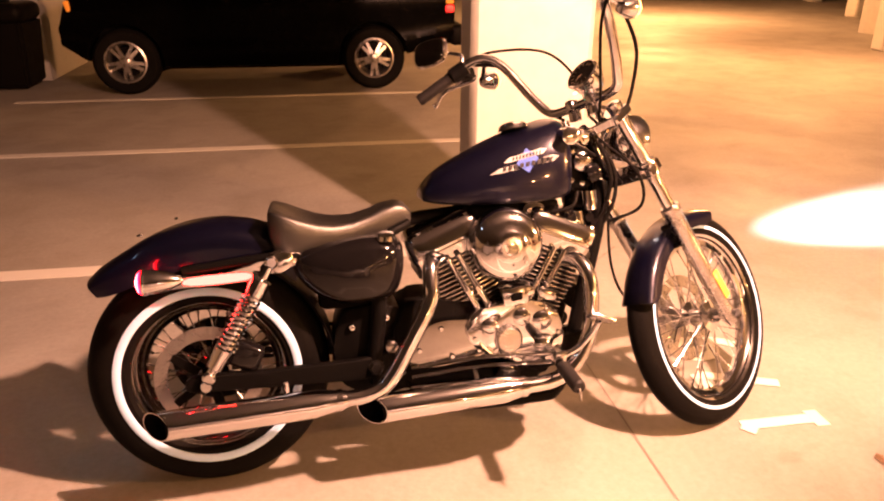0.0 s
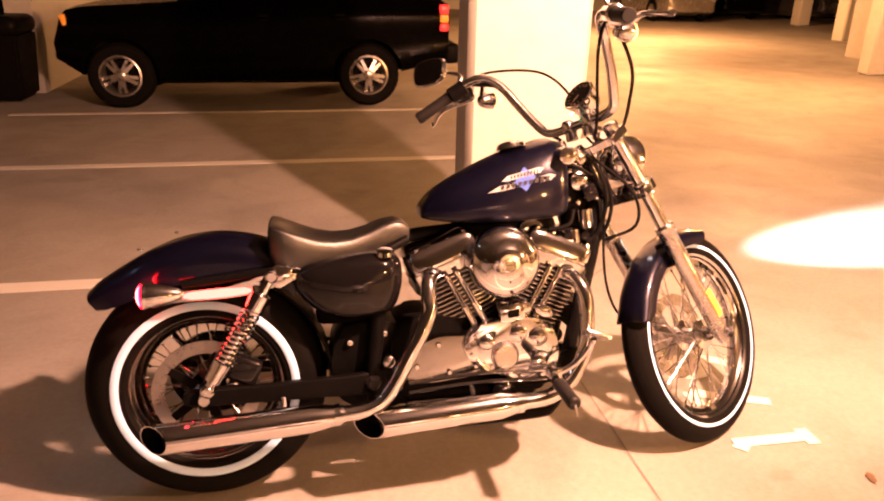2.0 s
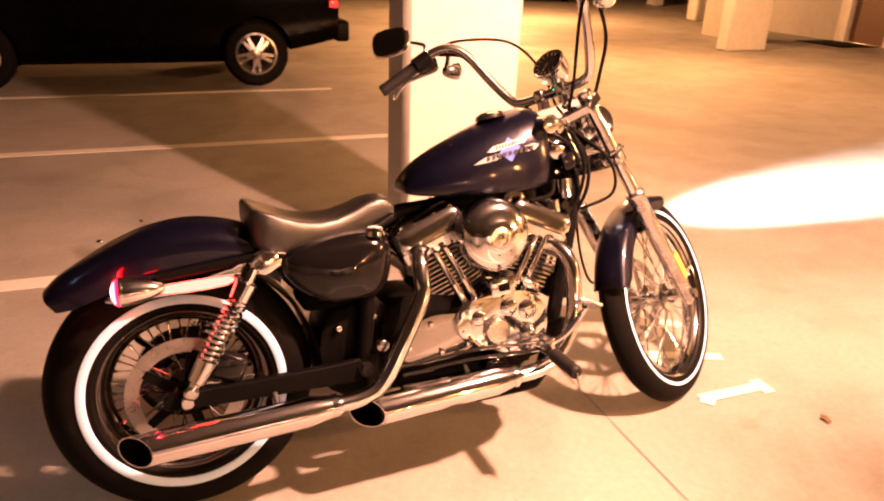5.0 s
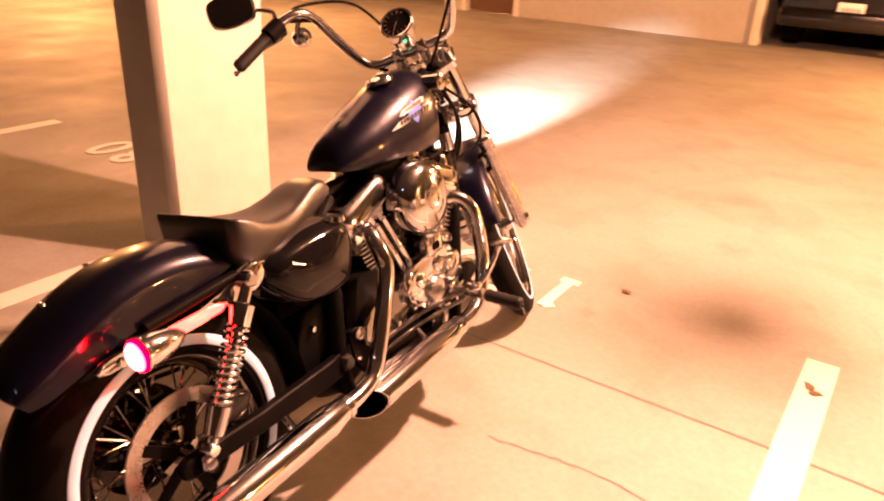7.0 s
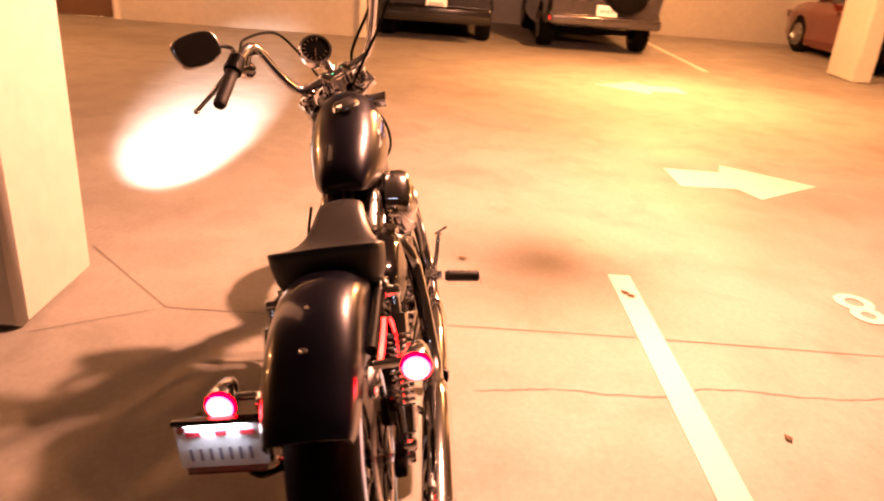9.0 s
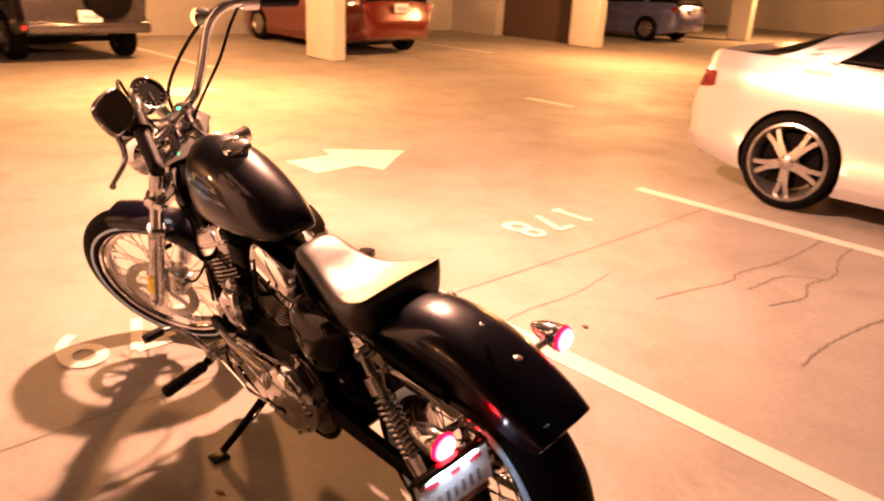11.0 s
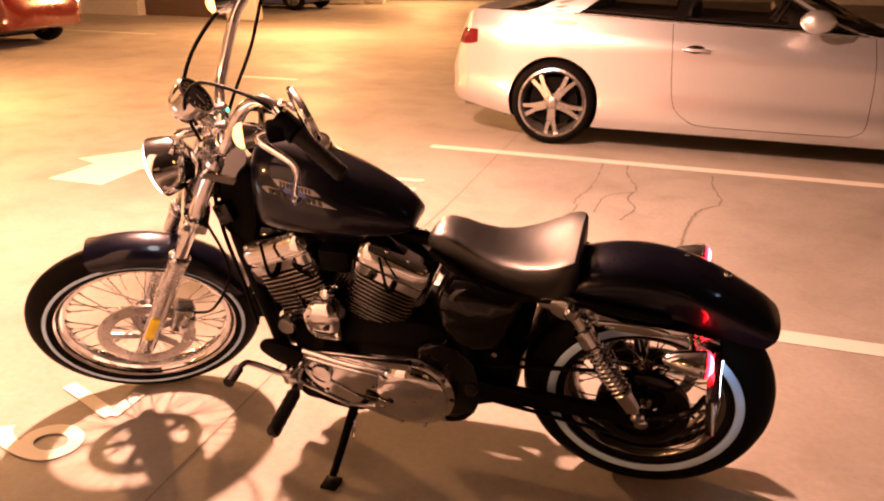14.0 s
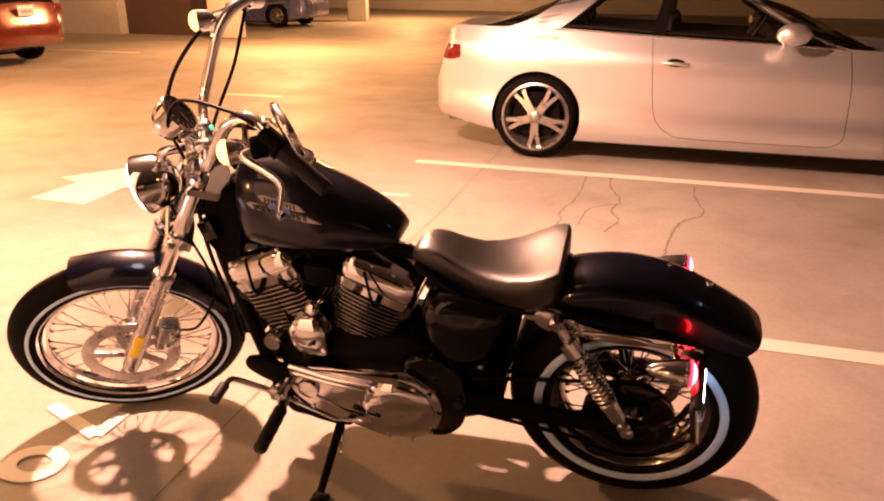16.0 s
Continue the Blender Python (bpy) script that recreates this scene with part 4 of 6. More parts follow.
def sp(name, bm, mat, label="", parent=None, sharp=38):
    """A part that turns with the fork."""
    bmesh.ops.transform(bm, matrix=STEER, verts=bm.verts)
    return part(name, bm, mat, parent or bike, label, sharp)


def both(prof):
    return prof + [(r, -h) for r, h in prof[::-1]]


def laced_wheel(name, m, rim, rw, tyre, ww, hubw, n_spoke, label, metal=CHROME):
    b = B()
    lathe(b, both([(rim + 0.004, rw + 0.006), (rim + 0.010, rw + 0.002), (rim + 0.006, rw - 0.004), (rim - 0.002, rw - 0.006), (rim - 0.006, rw - 0.012), (rim - 0.02, rw * 0.5), (rim - 0.024, 0.004)]), 72, m)
    lathe(b, both([(rim + 0.004, rw + 0.006), (rim - 0.0, rw + 0.004), (rim - 0.012, rw - 0.012), (rim - 0.026, rw * 0.5), (rim - 0.032, 0.004)]), 72, m)
    lathe(b, [(0, -hubw - 0.03), (0.022, -hubw - 0.03), (0.026, -hubw - 0.012), (0.05, -hubw - 0.006), (0.052, -hubw + 0.004), (0.03, -hubw + 0.012), (0.026, 0), (0.03, hubw - 0.012), (0.052, hubw - 0.004), (0.05, hubw + 0.006), (0.026, hubw + 0.012), (0.022, hubw + 0.03), (0, hubw + 0.03)], 28, m)
    w = bp(name, b, metal, label)
    b = B()
    lathe(b, both(tyre), 80, m)
    bp("tyre", b, RUBBER, "black tyre with whitewall", w)
    for s in (1, -1):
        b = B()
        r0, r1, y = ww
        lathe(b, [(r0, s * (y - 0.002)), (r0, s * (y + 0.0015)), (r0 + 0.002, s * (y + 0.003)), (r1 - 0.002, s * (y + 0.003)), (r1, s * (y + 0.0015)), (r1, s * (y - 0.002))], 80, m)
        bp("whitewall", b, WHITEWALL, "white sidewall ring", w)
    mesh = []
    for s in (1, -1):
        for d in (1, -1):
            b = B()
            a0, a1 = 0.0, d * 0.30
            tube(b, [(0.047 * math.cos(a0), s * hubw, 0.047 * math.sin(a0)), ((rim - 0.028) * math.cos(a1), s * rw * 0.18, (rim - 0.028) * math.sin(a1))], 0.0021, 5)
            lathe(b, [(0, 0), (0.0042, 0), (0.0042, 0.016), (0, 0.016)], 6, T((rim - 0.040) * math.cos(a1), s * rw * 0.18, (rim - 0.040) * math.sin(a1)) @ pose(0, 0, 0, 0, -math.degrees(a1), -90))
            mesh.append(mesh_of(b, "spoke", metal))
    for i in range(n_spoke):
        o = new("spoke", mesh[i % 4])
        o.parent = w
        o.matrix_basis = m @ Matrix.Rotation(2 * math.pi * (i + (0.25 if i % 4 in (1, 3) else 0)) / n_spoke, 4, "Y")
    return w


def disc(b, m, r0, r1, y, t=0.005):
    lathe(b, [(r0, y), (r1, y), (r1, y + t), (r0, y + t)], 56, m, close=True)


# rear wheel
mR = T(*RW)
rear = laced_wheel("rear_wheel", mR, 0.208, 0.056, [(0.200, 0.050), (0.212, 0.062), (0.222, 0.072), (0.270, 0.075), (0.290, 0.071), (0.316, 0.056), (0.331, 0.030), (0.336, 0.006)], (0.2345, 0.257, 0.0745), 0.045, 40, "laced chrome rear wheel", CHROME_DIM)
b = B()
disc(b, mR, 0.112, 0.147, -0.085)
rdisc = bp("brake_disc", b, STEEL, "steel brake disc", rear)
b = B()
for i in range(5):
    a = 2 * math.pi * i / 5
    prism(b, [(0.035 * math.cos(a - 0.4), 0.035 * math.sin(a - 0.4)), (0.117 * math.cos(a - 0.10), 0.117 * math.sin(a - 0.10)), (0.117 * math.cos(a + 0.10), 0.117 * math.sin(a + 0.10)), (0.035 * math.cos(a + 0.4), 0.035 * math.sin(a + 0.4))], -0.086, -0.080, 0, mR)
bp("disc_spoke", b, WRINKLE, "black disc carrier", rear)
b = B()
lathe(b, [(0.04, 0.075), (0.118, 0.075), (0.124, 0.078), (0.124, 0.100), (0.118, 0.103), (0.095, 0.103), (0.09, 0.09), (0.04, 0.088)], 56, mR, close=True)
bp("belt_pulley", b, BLACK, "black drive pulley", rear)
b = B()
tube(b, [RW + Vector((0, -0.145, 0)), RW + Vector((0, 0.145, 0))], 0.011, 12)
for s in (-1, 1):
    lathe(b, [(0, -0.012), (0.014, -0.012), (0.018, -0.006), (0.018, 0.006), (0.010, 0.012), (0, 0.012)], 14, T(*(RW + Vector((0, s * 0.146, 0)))))
bp("rear_axle", b, CHROME, "chrome axle")
b = B()
box(b, 0.085, 0.05, 0.075, T(0.145, -0.105, 0.40) @ pose(0, 0, 0, 0, 25, 0), 0.014, 3)
bp("rear_caliper", b, BLACK, "black brake caliper")
# drive belt
b = B()
for s in (1, -1):
    rod(b, (0.037, 0.089, 0.337 + s * 0.124), (0.60, 0.089, 0.335 + s * 0.045), 0.006, 6)
bp("drive_belt", b, RUBBER)
b = B()
loft(b, [[(x, 0.062, z), (x, 0.072, z), (x, 0.072, z + 0.006), (x, 0.062, z + 0.006)] for x, z in ((0.20, 0.440), (0.35, 0.42), (0.5, 0.405))])
bp("belt_guard", b, BLACK)

# front wheel
mF = STEER @ T(*FW)
front = laced_wheel("front_wheel", mF, 0.270, 0.030, [(0.262, 0.026), (0.272, 0.034), (0.280, 0.041), (0.300, 0.0435), (0.322, 0.041), (0.342, 0.029), (0.353, 0.013), (0.356, 0.004)], (0.293, 0.304, 0.0418), 0.036, 40, "laced chrome front wheel")
b = B()
disc(b, mF, 0.108, 0.147, 0.062)
fdisc = bp("brake_disc", b, STEEL, "steel brake disc", front)
b = B()
for i in range(5):
    a = 2 * math.pi * i / 5
    prism(b, [(0.03 * math.cos(a - 0.4), 0.03 * math.sin(a - 0.4)), (0.112 * math.cos(a + 0.15), 0.112 * math.sin(a + 0.15)), (0.112 * math.cos(a + 0.38), 0.112 * math.sin(a + 0.38)), (0.03 * math.cos(a + 0.4), 0.03 * math.sin(a + 0.4))], 0.060, 0.066, 0, mF)
bp("disc_spoke", b, STEEL, "", front)

# fork
UP = Vector((-0.515, 0, 0.857))
FORE = Vector((0.857, 0, 0.515))


def on_fork(d, y, f=0.0):
    """d along the leg above the axle, y sideways, f ahead of the leg."""
    return tuple(FW + UP * d + FORE * f + Vector((0, y, 0)))


LEG = 0.105
for s in (-1, 1):
    b = B()
    y = s * LEG
    tube(b, [on_fork(d, y) for d in (-0.03, -0.015, 0.0, 0.30, 0.40, 0.405, 0.425, 0.43)], [0.018, 0.024, 0.027, 0.0275, 0.0275, 0.031, 0.031, 0.027], 20)
    tube(b, [on_fork(-0.01, y, -0.002), on_fork(-0.035, y, -0.002)], 0.015, 12)
    leg = sp("fork_slider", b, SATIN, "polished aluminium fork slider")
    b = B()
    tube(b, [on_fork(d, y) for d in (0.42, 0.78, 0.782)], [0.0205, 0.0205, 0.017], 18)
    sp("fork_tube", b, CHROME, "chrome fork tube", leg)
    b = B()
    tube(b, [on_fork(d, y) for d in (0.545, 0.547, 0.592, 0.594)], [0.024, 0.031, 0.031, 0.024], 18)
    sp("fork_cover", b, CHROME, "", leg)
    b = B()
    tube(b, [on_fork(0.778, y), on_fork(0.796, y), on_fork(0.802, y)], [0.024, 0.024, 0.014], 12)
    sp("fork_cap", b, CHROME, "", leg)
    b = B()
    m0 = T(*on_fork(0.115, s * (LEG + 0.027), 0.008)) @ pose(0, 0, 0, 0, -31, 0)
    box(b, 0.028, 0.007, 0.10, m0, 0.003, 2)
    sp("reflector", b, YELLOW if s > 0 else AMBER, "yellow fork reflector", leg)
    # fender brace bosses
    b = B()
    for d in (0.30, 0.37):
        tube(b, [on_fork(d, s * (LEG - 0.02), -0.02), on_fork(d, s * 0.062, -0.03)], 0.009, 8)
    sp("fender_bracket", b, WRINKLE, "", leg)
for name, d, t in (("upper_clamp", 0.762, 0.028), ("lower_clamp", 0.568, 0.034)):
    b = B()
    rings = []
    for y in np.linspace(-LEG - 0.03, LEG + 0.03, 15):
        k = 1 - (y / (LEG + 0.03)) ** 2
        w = (0.022 + 0.012 * abs(math.sin(3 * y / LEG)) + 0.03 * k) * (1 if d > 0.7 else 0.25)
        rings.append([on_fork(d + dd, y, f) for dd, f in ((-t / 2, -0.03 - w), (t / 2, -0.03 - w), (t / 2, 0.028), (-t / 2, 0.028))])
    loft(b, rings)
    bmesh.ops.bevel(b, geom=b.edges[:], offset=0.004, segments=1, affect="EDGES")
    sp(name, b, CHROME, "chrome fork clamp")
b = B()
tube(b, [on_fork(d, 0, -0.06) for d in (0.585, 0.587, 0.61, 0.615, 0.72, 0.725, 0.745, 0.747)], [0.018, 0.026, 0.026, 0.02, 0.02, 0.026, 0.026, 0.018], 16)
bp("steering_head", b, BLACK, "black steering head")
b = B()
tube(b, [on_fork(0, -LEG - 0.03), on_fork(0, LEG + 0.03)], 0.010, 12)
tube(b, [on_fork(0, -LEG - 0.036), on_fork(0, -LEG - 0.026)], 0.017, 6)
sp("front_axle", b, CHROME)
b = B()
box(b, 0.062, 0.062, 0.115, T(*on_fork(0.135, LEG - 0.025, -0.075)) @ pose(0, 0, 0, 0, -25, 0), 0.014, 3)
box(b, 0.03, 0.075, 0.05, T(*on_fork(0.135, LEG - 0.025, -0.10)) @ pose(0, 0, 0, 0, -25, 0), 0.01, 2)
cal = sp("front_caliper", b, SATIN, "silver front brake caliper")
b = B()
for d in (0.105, 0.165):
    tube(b, [on_fork(d, LEG + 0.004, -0.08), on_fork(d, LEG + 0.012, -0.08)], 0.008, 6)
sp("bolt", b, CHROME, "", cal)
b = B()
tube(b, [on_fork(0.17, LEG - 0.01, -0.09), on_fork(0.22, LEG, -0.15), on_fork(0.36, 0.07, -0.16), on_fork(0.52, 0.05, -0.05), on_fork(0.62, 0.03, 0.03)], 0.0045, 7, 8)
sp("brake_hose", b, RUBBER)


# front fender
def shell(b, stations, hw, bow, t=0.004, n=10, taper=None):
    """stations: (x, z_top, z_low, across) of a wheel cover; a curved skin of real thickness."""
    rings, full = [], hw
    for q, (x, zt, xl, zl) in enumerate(stations):
        hw = full * (taper(q / (len(stations) - 1)) if taper else 1.0)
        out, inn = [], []
        for i in range(-n, n + 1):
            u = i / n
            a = abs(u)
            k = max(0.0, (a - 0.72) / 0.28)
            phi = min(1.0, a / 0.72) * math.pi / 2
            y = math.copysign(hw * math.sin(phi) ** 0.85, u) if a > 0 else 0.0
            f = bow * (1 - math.cos(phi)) + (1 - bow) * k
            px, pz = x + (xl - x) * f, zt + (zl - zt) * f
            out.append((px, y, pz))
            inn.append((px, y * (1 - t / hw), pz - t * (1 - k) - 0.0001))
        rings.append(out + inn[::-1])
    loft(b, rings)


b = B()
st = []
for a in np.linspace(80, 166, 15):
    ra = radians(a)
    drop = 0.06 if 86 < a < 160 else 0.04
    st.append((FW.x + 0.361 * math.cos(ra), FW.z + 0.361 * math.sin(ra), FW.x + (0.361 - drop) * math.cos(ra), FW.z + (0.361 - drop) * math.sin(ra)))
shell(b, st, 0.060, 0.6)
sp("front_fender", b, BLUE, "dark blue front fender", sharp=50)

# rear fender, struts and marker lamps
b = B()
top = spline([(0.315, 0.690), (0.27, 0.738), (0.20, 0.772), (0.10, 0.789), (0.0, 0.779), (-0.09, 0.748), (-0.17, 0.706), (-0.230, 0.670), (-0.262, 0.642)], 4)
low = spline([(0.300, 0.610), (0.26, 0.640), (0.19, 0.660), (0.10, 0.670), (0.0, 0.664), (-0.08, 0.646), (-0.15, 0.622), (-0.198, 0.607), (-0.232, 0.603)], 4)
shell(b, [(p[0] * 0.985, p[1] - 0.012, q[0] * 0.985, q[1] - 0.014) for p, q in zip(top, low)], 0.098, 0.5, taper=lambda u: 1.0 - 0.16 * max(0.0, (u - 0.6) / 0.4) ** 1.6)
bp("rear_fender", b, BLUE, "dark blue rear fender", sharp=50)
b = B()
box(b, 0.010, 0.010, 0.006, T(-0.02, 0, 0.778), 0.002)
lathe(b, [(0, 0.006), (0.008, 0.004), (0.01, 0)], 10, T(-0.12, 0, 0.735) @ pose(0, 0, 0, 90, 0, 0))
bp("fender_bolt", b, CHROME)
for s in (-1, 1):
    b = B()
    prism(b, smooth_poly([(0.290, 0.690), (0.328, 0.664), (0.290, 0.648), (0.262, 0.638), (0.15, 0.613), (0.0, 0.607), (-0.10, 0.604), (-0.118, 0.614), (-0.09, 0.628), (0.0, 0.636), (0.15, 0.645), (0.24, 0.690)], 4), s * 0.104, s * 0.122, 0.004)
    strut = bp("fender_strut", b, CHROME, "chrome fender strut")
    b = B()
    prism(b, smooth_poly([(0.162, 0.637), (0.162, 0.618), (0.018, 0.613), (0.014, 0.632)], 3), s * 0.122, s * 0.1265, 0.002)
    if s < 0:
        bp("side_marker", b, RED_DIM, "long glowing red side marker", strut)
    else:
        bp("strut_pad", b, CHROME, "", strut)
    b = B()
    for x, z in ((0.235, 0.655), (0.19, 0.63), (-0.07, 0.615)):
        lathe(b, [(0, -0.007), (0.008, -0.006), (0.010, 0.0)], 10, T(x, s * 0.124, z) @ (pose(0, 0, 0, 0, 0, 0) if s < 0 else pose(0, 0, 0, 0, 0, 180)))
    bp("strut_bolt", b, CHROME, "", strut)
    # shock absorber
    top_, bot_ = np.array((0.235, s * 0.148, 0.668)), np.array((0.047, s * 0.148, 0.362))
    d = (bot_ - top_) / np.linalg.norm(bot_ - top_)
    L = np.linalg.norm(bot_ - top_)
    b = B()
    tube(b, [top_, top_ + d * 0.05, top_ + d * 0.055, top_ + d * 0.10, top_ + d * 0.105], [0.012, 0.014, 0.027, 0.027, 0.02], 14)
    tube(b, [top_ + d * 0.1, bot_ - d * 0.03], 0.0145, 12)
    tube(b, [bot_ - d * 0.095, bot_ - d * 0.09, bot_ - d * 0.03, bot_ - d * 0.025, bot_], [0.02, 0.027, 0.022, 0.014, 0.012], 14)
    shock = bp("shock_absorber", b, CHROME, "chrome coil-over shock absorber")
    b = B()
    e1 = np.cross(d, (0, 1, 0))
    e1 = e1 / np.linalg.norm(e1)
    e2 = np.cross(d, e1)
    pts = []
    for i in range(11 * 12 + 1):
        a = 2 * math.pi * i / 12
        pts.append(top_ + d * (0.105 + (L - 0.195) * i / 132) + 0.0245 * (math.cos(a) * e1 + math.sin(a) * e2))
    tube(b, pts, 0.0042, 6)
    bp("coil_spring", b, CHROME, "chrome coil spring", shock)
    b = B()
    for p in (top_, bot_):
        lathe(b, [(0, -0.016), (0.012, -0.016), (0.018, -0.010), (0.018, 0.012), (0, 0.012)], 14, T(*p) @ (Matrix() if s < 0 else pose(0, 0, 0, 0, 0, 180)))
    bp("shock_eye", b, CHROME, "", shock)
    # turn and brake lamps on short stalks
    lx, ly, lz = (-0.052, 0.206, 0.649) if s < 0 else (-0.055, 0.202, 0.612)
    b = B()
    tube(b, [(lx, s * 0.115, lz - 0.004), (lx, s * (ly - 0.033), lz - 0.002), (lx, s * (ly - 0.01), lz)], 0.010, 10)
    tube(b, [(lx + k, s * ly, lz) for k in (0.068, 0.058, 0.035, 0.0, -0.026, -0.030)], [0.006, 0.014, 0.024, 0.031, 0.033, 0.031], 22)
    tube(b, [(lx - 0.020, s * ly, lz), (lx - 0.024, s * ly, lz), (lx - 0.029, s * ly, lz)], [0.0335, 0.035, 0.0335], 22)
    lampR = bp("rear_lamp", b, CHROME, "chrome bullet brake lamp")
    b = B()
    tube(b, [(lx - k, s * ly, lz) for k in (0.029, 0.033, 0.040, 0.0445, 0.046)], [0.0315, 0.0305, 0.024, 0.013, 0.003], 24)
    lens = bp("lamp_lens", b, RED_LAMP, "glowing red lens", lampR)

# side-mounted plate on the left
b = B()
mP = T(-0.105, 0.208, 0.540) @ pose(0, 0, 0, 0, 8, -5)
box(b, 0.012, 0.20, 0.105, mP, 0.008, 2)
tube(b, [(-0.10, 0.19, 0.50), (-0.07, 0.17, 0.42), (0.02, 0.15, 0.36)], 0.009, 8, 4)
box(b, 0.022, 0.19, 0.012, mP @ T(-0.012, 0, 0.054), 0.004, 2)
plate = bp("plate_bracket", b, BLACK, "side-mounted plate bracket")
b = B()
box(b, 0.004, 0.190, 0.097, mP @ T(-0.010, 0, -0.002), 0.0015, 1)
pl = bp("number_plate", b, PLATE, "white number plate with red print", plate)
b = B()
for i in range(7):
    box(b, 0.002, 0.007, 0.028, mP @ T(-0.0135, 0.066 - i * 0.021, -0.020))
bp("number_bar", b, PLATE_INK, "", pl)
b = B()
for y, w in ((0.055, 0.04), (-0.005, 0.03), (-0.06, 0.04)):
    box(b, 0.002, w * 0.8, 0.010, mP @ T(-0.0135, y, 0.026))
bp("print_bar", b, PLATE_RED, "", pl)
b = B()
lathe(b, [(0, -0.004), (0.008, -0.003), (0.009, 0)], 12, mP @ T(-0.012, 0.080, 0.036) @ pose(0, 0, 0, 0, 0, -90))
bp("plate_reflector", b, RED_LENS, "", pl)
b = B()
box(b, 0.010, 0.17, 0.018, mP @ T(-0.008, 0, -0.058), 0.003, 2)
bp("lower_reflector", b, RED_LENS, "dull red reflector bar", plate)
b = B()
box(b, 0.006, 0.12, 0.003, mP @ T(-0.020, 0, 0.0465))
bp("plate_lamp", b, PLATE_LIGHT, "white plate lamp", plate)

# seat: a scooped solo saddle with a crisp raised rear lip
b = B()
rings = []
for x, zt, hw, zb, dish in ((0.229, 0.772, 0.104, 0.722, 0.0), (0.231, 0.792, 0.116, 0.705, -0.002), (0.239, 0.798, 0.129, 0.694, -0.002), (0.252, 0.795, 0.137, 0.684, 0.0), (0.275, 0.787, 0.141, 0.676, 0.007), (0.31, 0.773, 0.137, 0.668, 0.014), (0.36, 0.757, 0.125, 0.664, 0.011), (0.41, 0.750, 0.108, 0.664, 0.006), (0.46, 0.753, 0.091, 0.668, 0.001), (0.51, 0.768, 0.077, 0.680, -0.002), (0.55, 0.785, 0.069, 0.694, -0.004), (0.585, 0.792, 0.063, 0.710, -0.005), (0.61, 0.786, 0.056, 0.724, -0.005), (0.628, 0.768, 0.046, 0.735, -0.003)):
    h = zt - zb
    crisp = float(np.clip((0.42 - x) / 0.15, 0, 1))
    top_w = 0.74 + 0.20 * crisp
    half = [(0.55 * hw, zb), (0.86 * hw, zb + 0.05 * h), (0.94 * hw, zb + 0.30 * h), (0.985 * hw, zb + 0.62 * h), (hw, zb + (0.84 + 0.10 * crisp) * h), ((0.90 + 0.075 * crisp) * hw, zb + (0.95 + 0.04 * crisp) * h), (top_w * hw, zt), (0.66 * top_w * hw, zt - dish * 0.45), (0.33 * top_w * hw, zt - dish * 0.9), (0.0, zt - dish)]
    rings.append([(x, y, z) for y, z in half] + [(x, -y, z) for y, z in half[-2::-1]])
loft(b, rings)
bp("seat", b, LEATHER, "black vinyl solo saddle", sharp=52)

# fuel tank
b = B()
rings = []
TANK = ((0.662, 0.797, 0.816, 0.046), (0.668, 0.792, 0.832, 0.058), (0.695, 0.786, 0.864, 0.073), (0.745, 0.781, 0.898, 0.090), (0.82, 0.778, 0.936, 0.106), (0.90, 0.778, 0.972, 0.115), (0.98, 0.779, 0.998, 0.118), (1.035, 0.782, 1.011, 0.115), (1.075, 0.788, 1.008, 0.107), (1.096, 0.798, 0.994, 0.090), (1.106, 0.815, 0.965, 0.064))
for p in spline([np.array(t) for t in TANK], 3):
    x, zb, zt, hw = p
    h = zt - zb
    half = [(0.0, zb + 0.02 * h), (0.80 * hw, zb), (0.935 * hw, zb + 0.025 * h), (0.985 * hw, zb + 0.12 * h), (hw, zb + 0.34 * h), (0.945 * hw, zb + 0.58 * h), (0.79 * hw, zb + 0.78 * h), (0.55 * hw, zb + 0.915 * h), (0.28 * hw, zb + 0.98 * h), (0.0, zt)]
    rings.append([(x, y, z) for y, z in half] + [(x, -y, z) for y, z in half[-2:0:-1]])
loft(b, rings)
tank = bp("fuel_tank", b, BLUE, "dark metallic blue peanut fuel tank", sharp=60)
b = B()
lathe(b, [(0, 0.026), (0.030, 0.019), (0.040, 0.013), (0.043, 0.004), (0.046, 0.0), (0, 0)], 28, T(0.945, -0.012, 0.985) @ pose(0, 0, 0, 90, 0, 0) @ pose(0, 0, 0, -8, 0, 8))
bp("fuel_cap", b, CHROME, "chrome fuel cap", tank)


def tank_skin(x, k, s, out):
    """A point on the tank's side, k of its height up."""
    t = np.array([np.interp(x, [q[0] for q in TANK], [q[j] for q in TANK]) for j in (1, 2, 3)])
    zb, zt, hw = t
    y = np.interp(k, [0.20, 0.34, 0.58, 0.78], [0.99, 1.0, 0.945, 0.79]) * hw
    return (x, s * (y + out), zb + k * (zt - zb))


def badge(poly, s, out, mat, name, label=""):
    b = B()
    a = [b.verts.new(tank_skin(x, k, s, out)) for x, k in poly]
    c = [b.verts.new(tank_skin(x, k, s, out - 0.004)) for x, k in poly]
    b.faces.new(a)
    n = len(poly)
    for i in range(n):
        b.faces.new((a[i], a[(i + 1) % n], c[(i + 1) % n], c[i]))
    return bp(name, b, mat, label, tank)


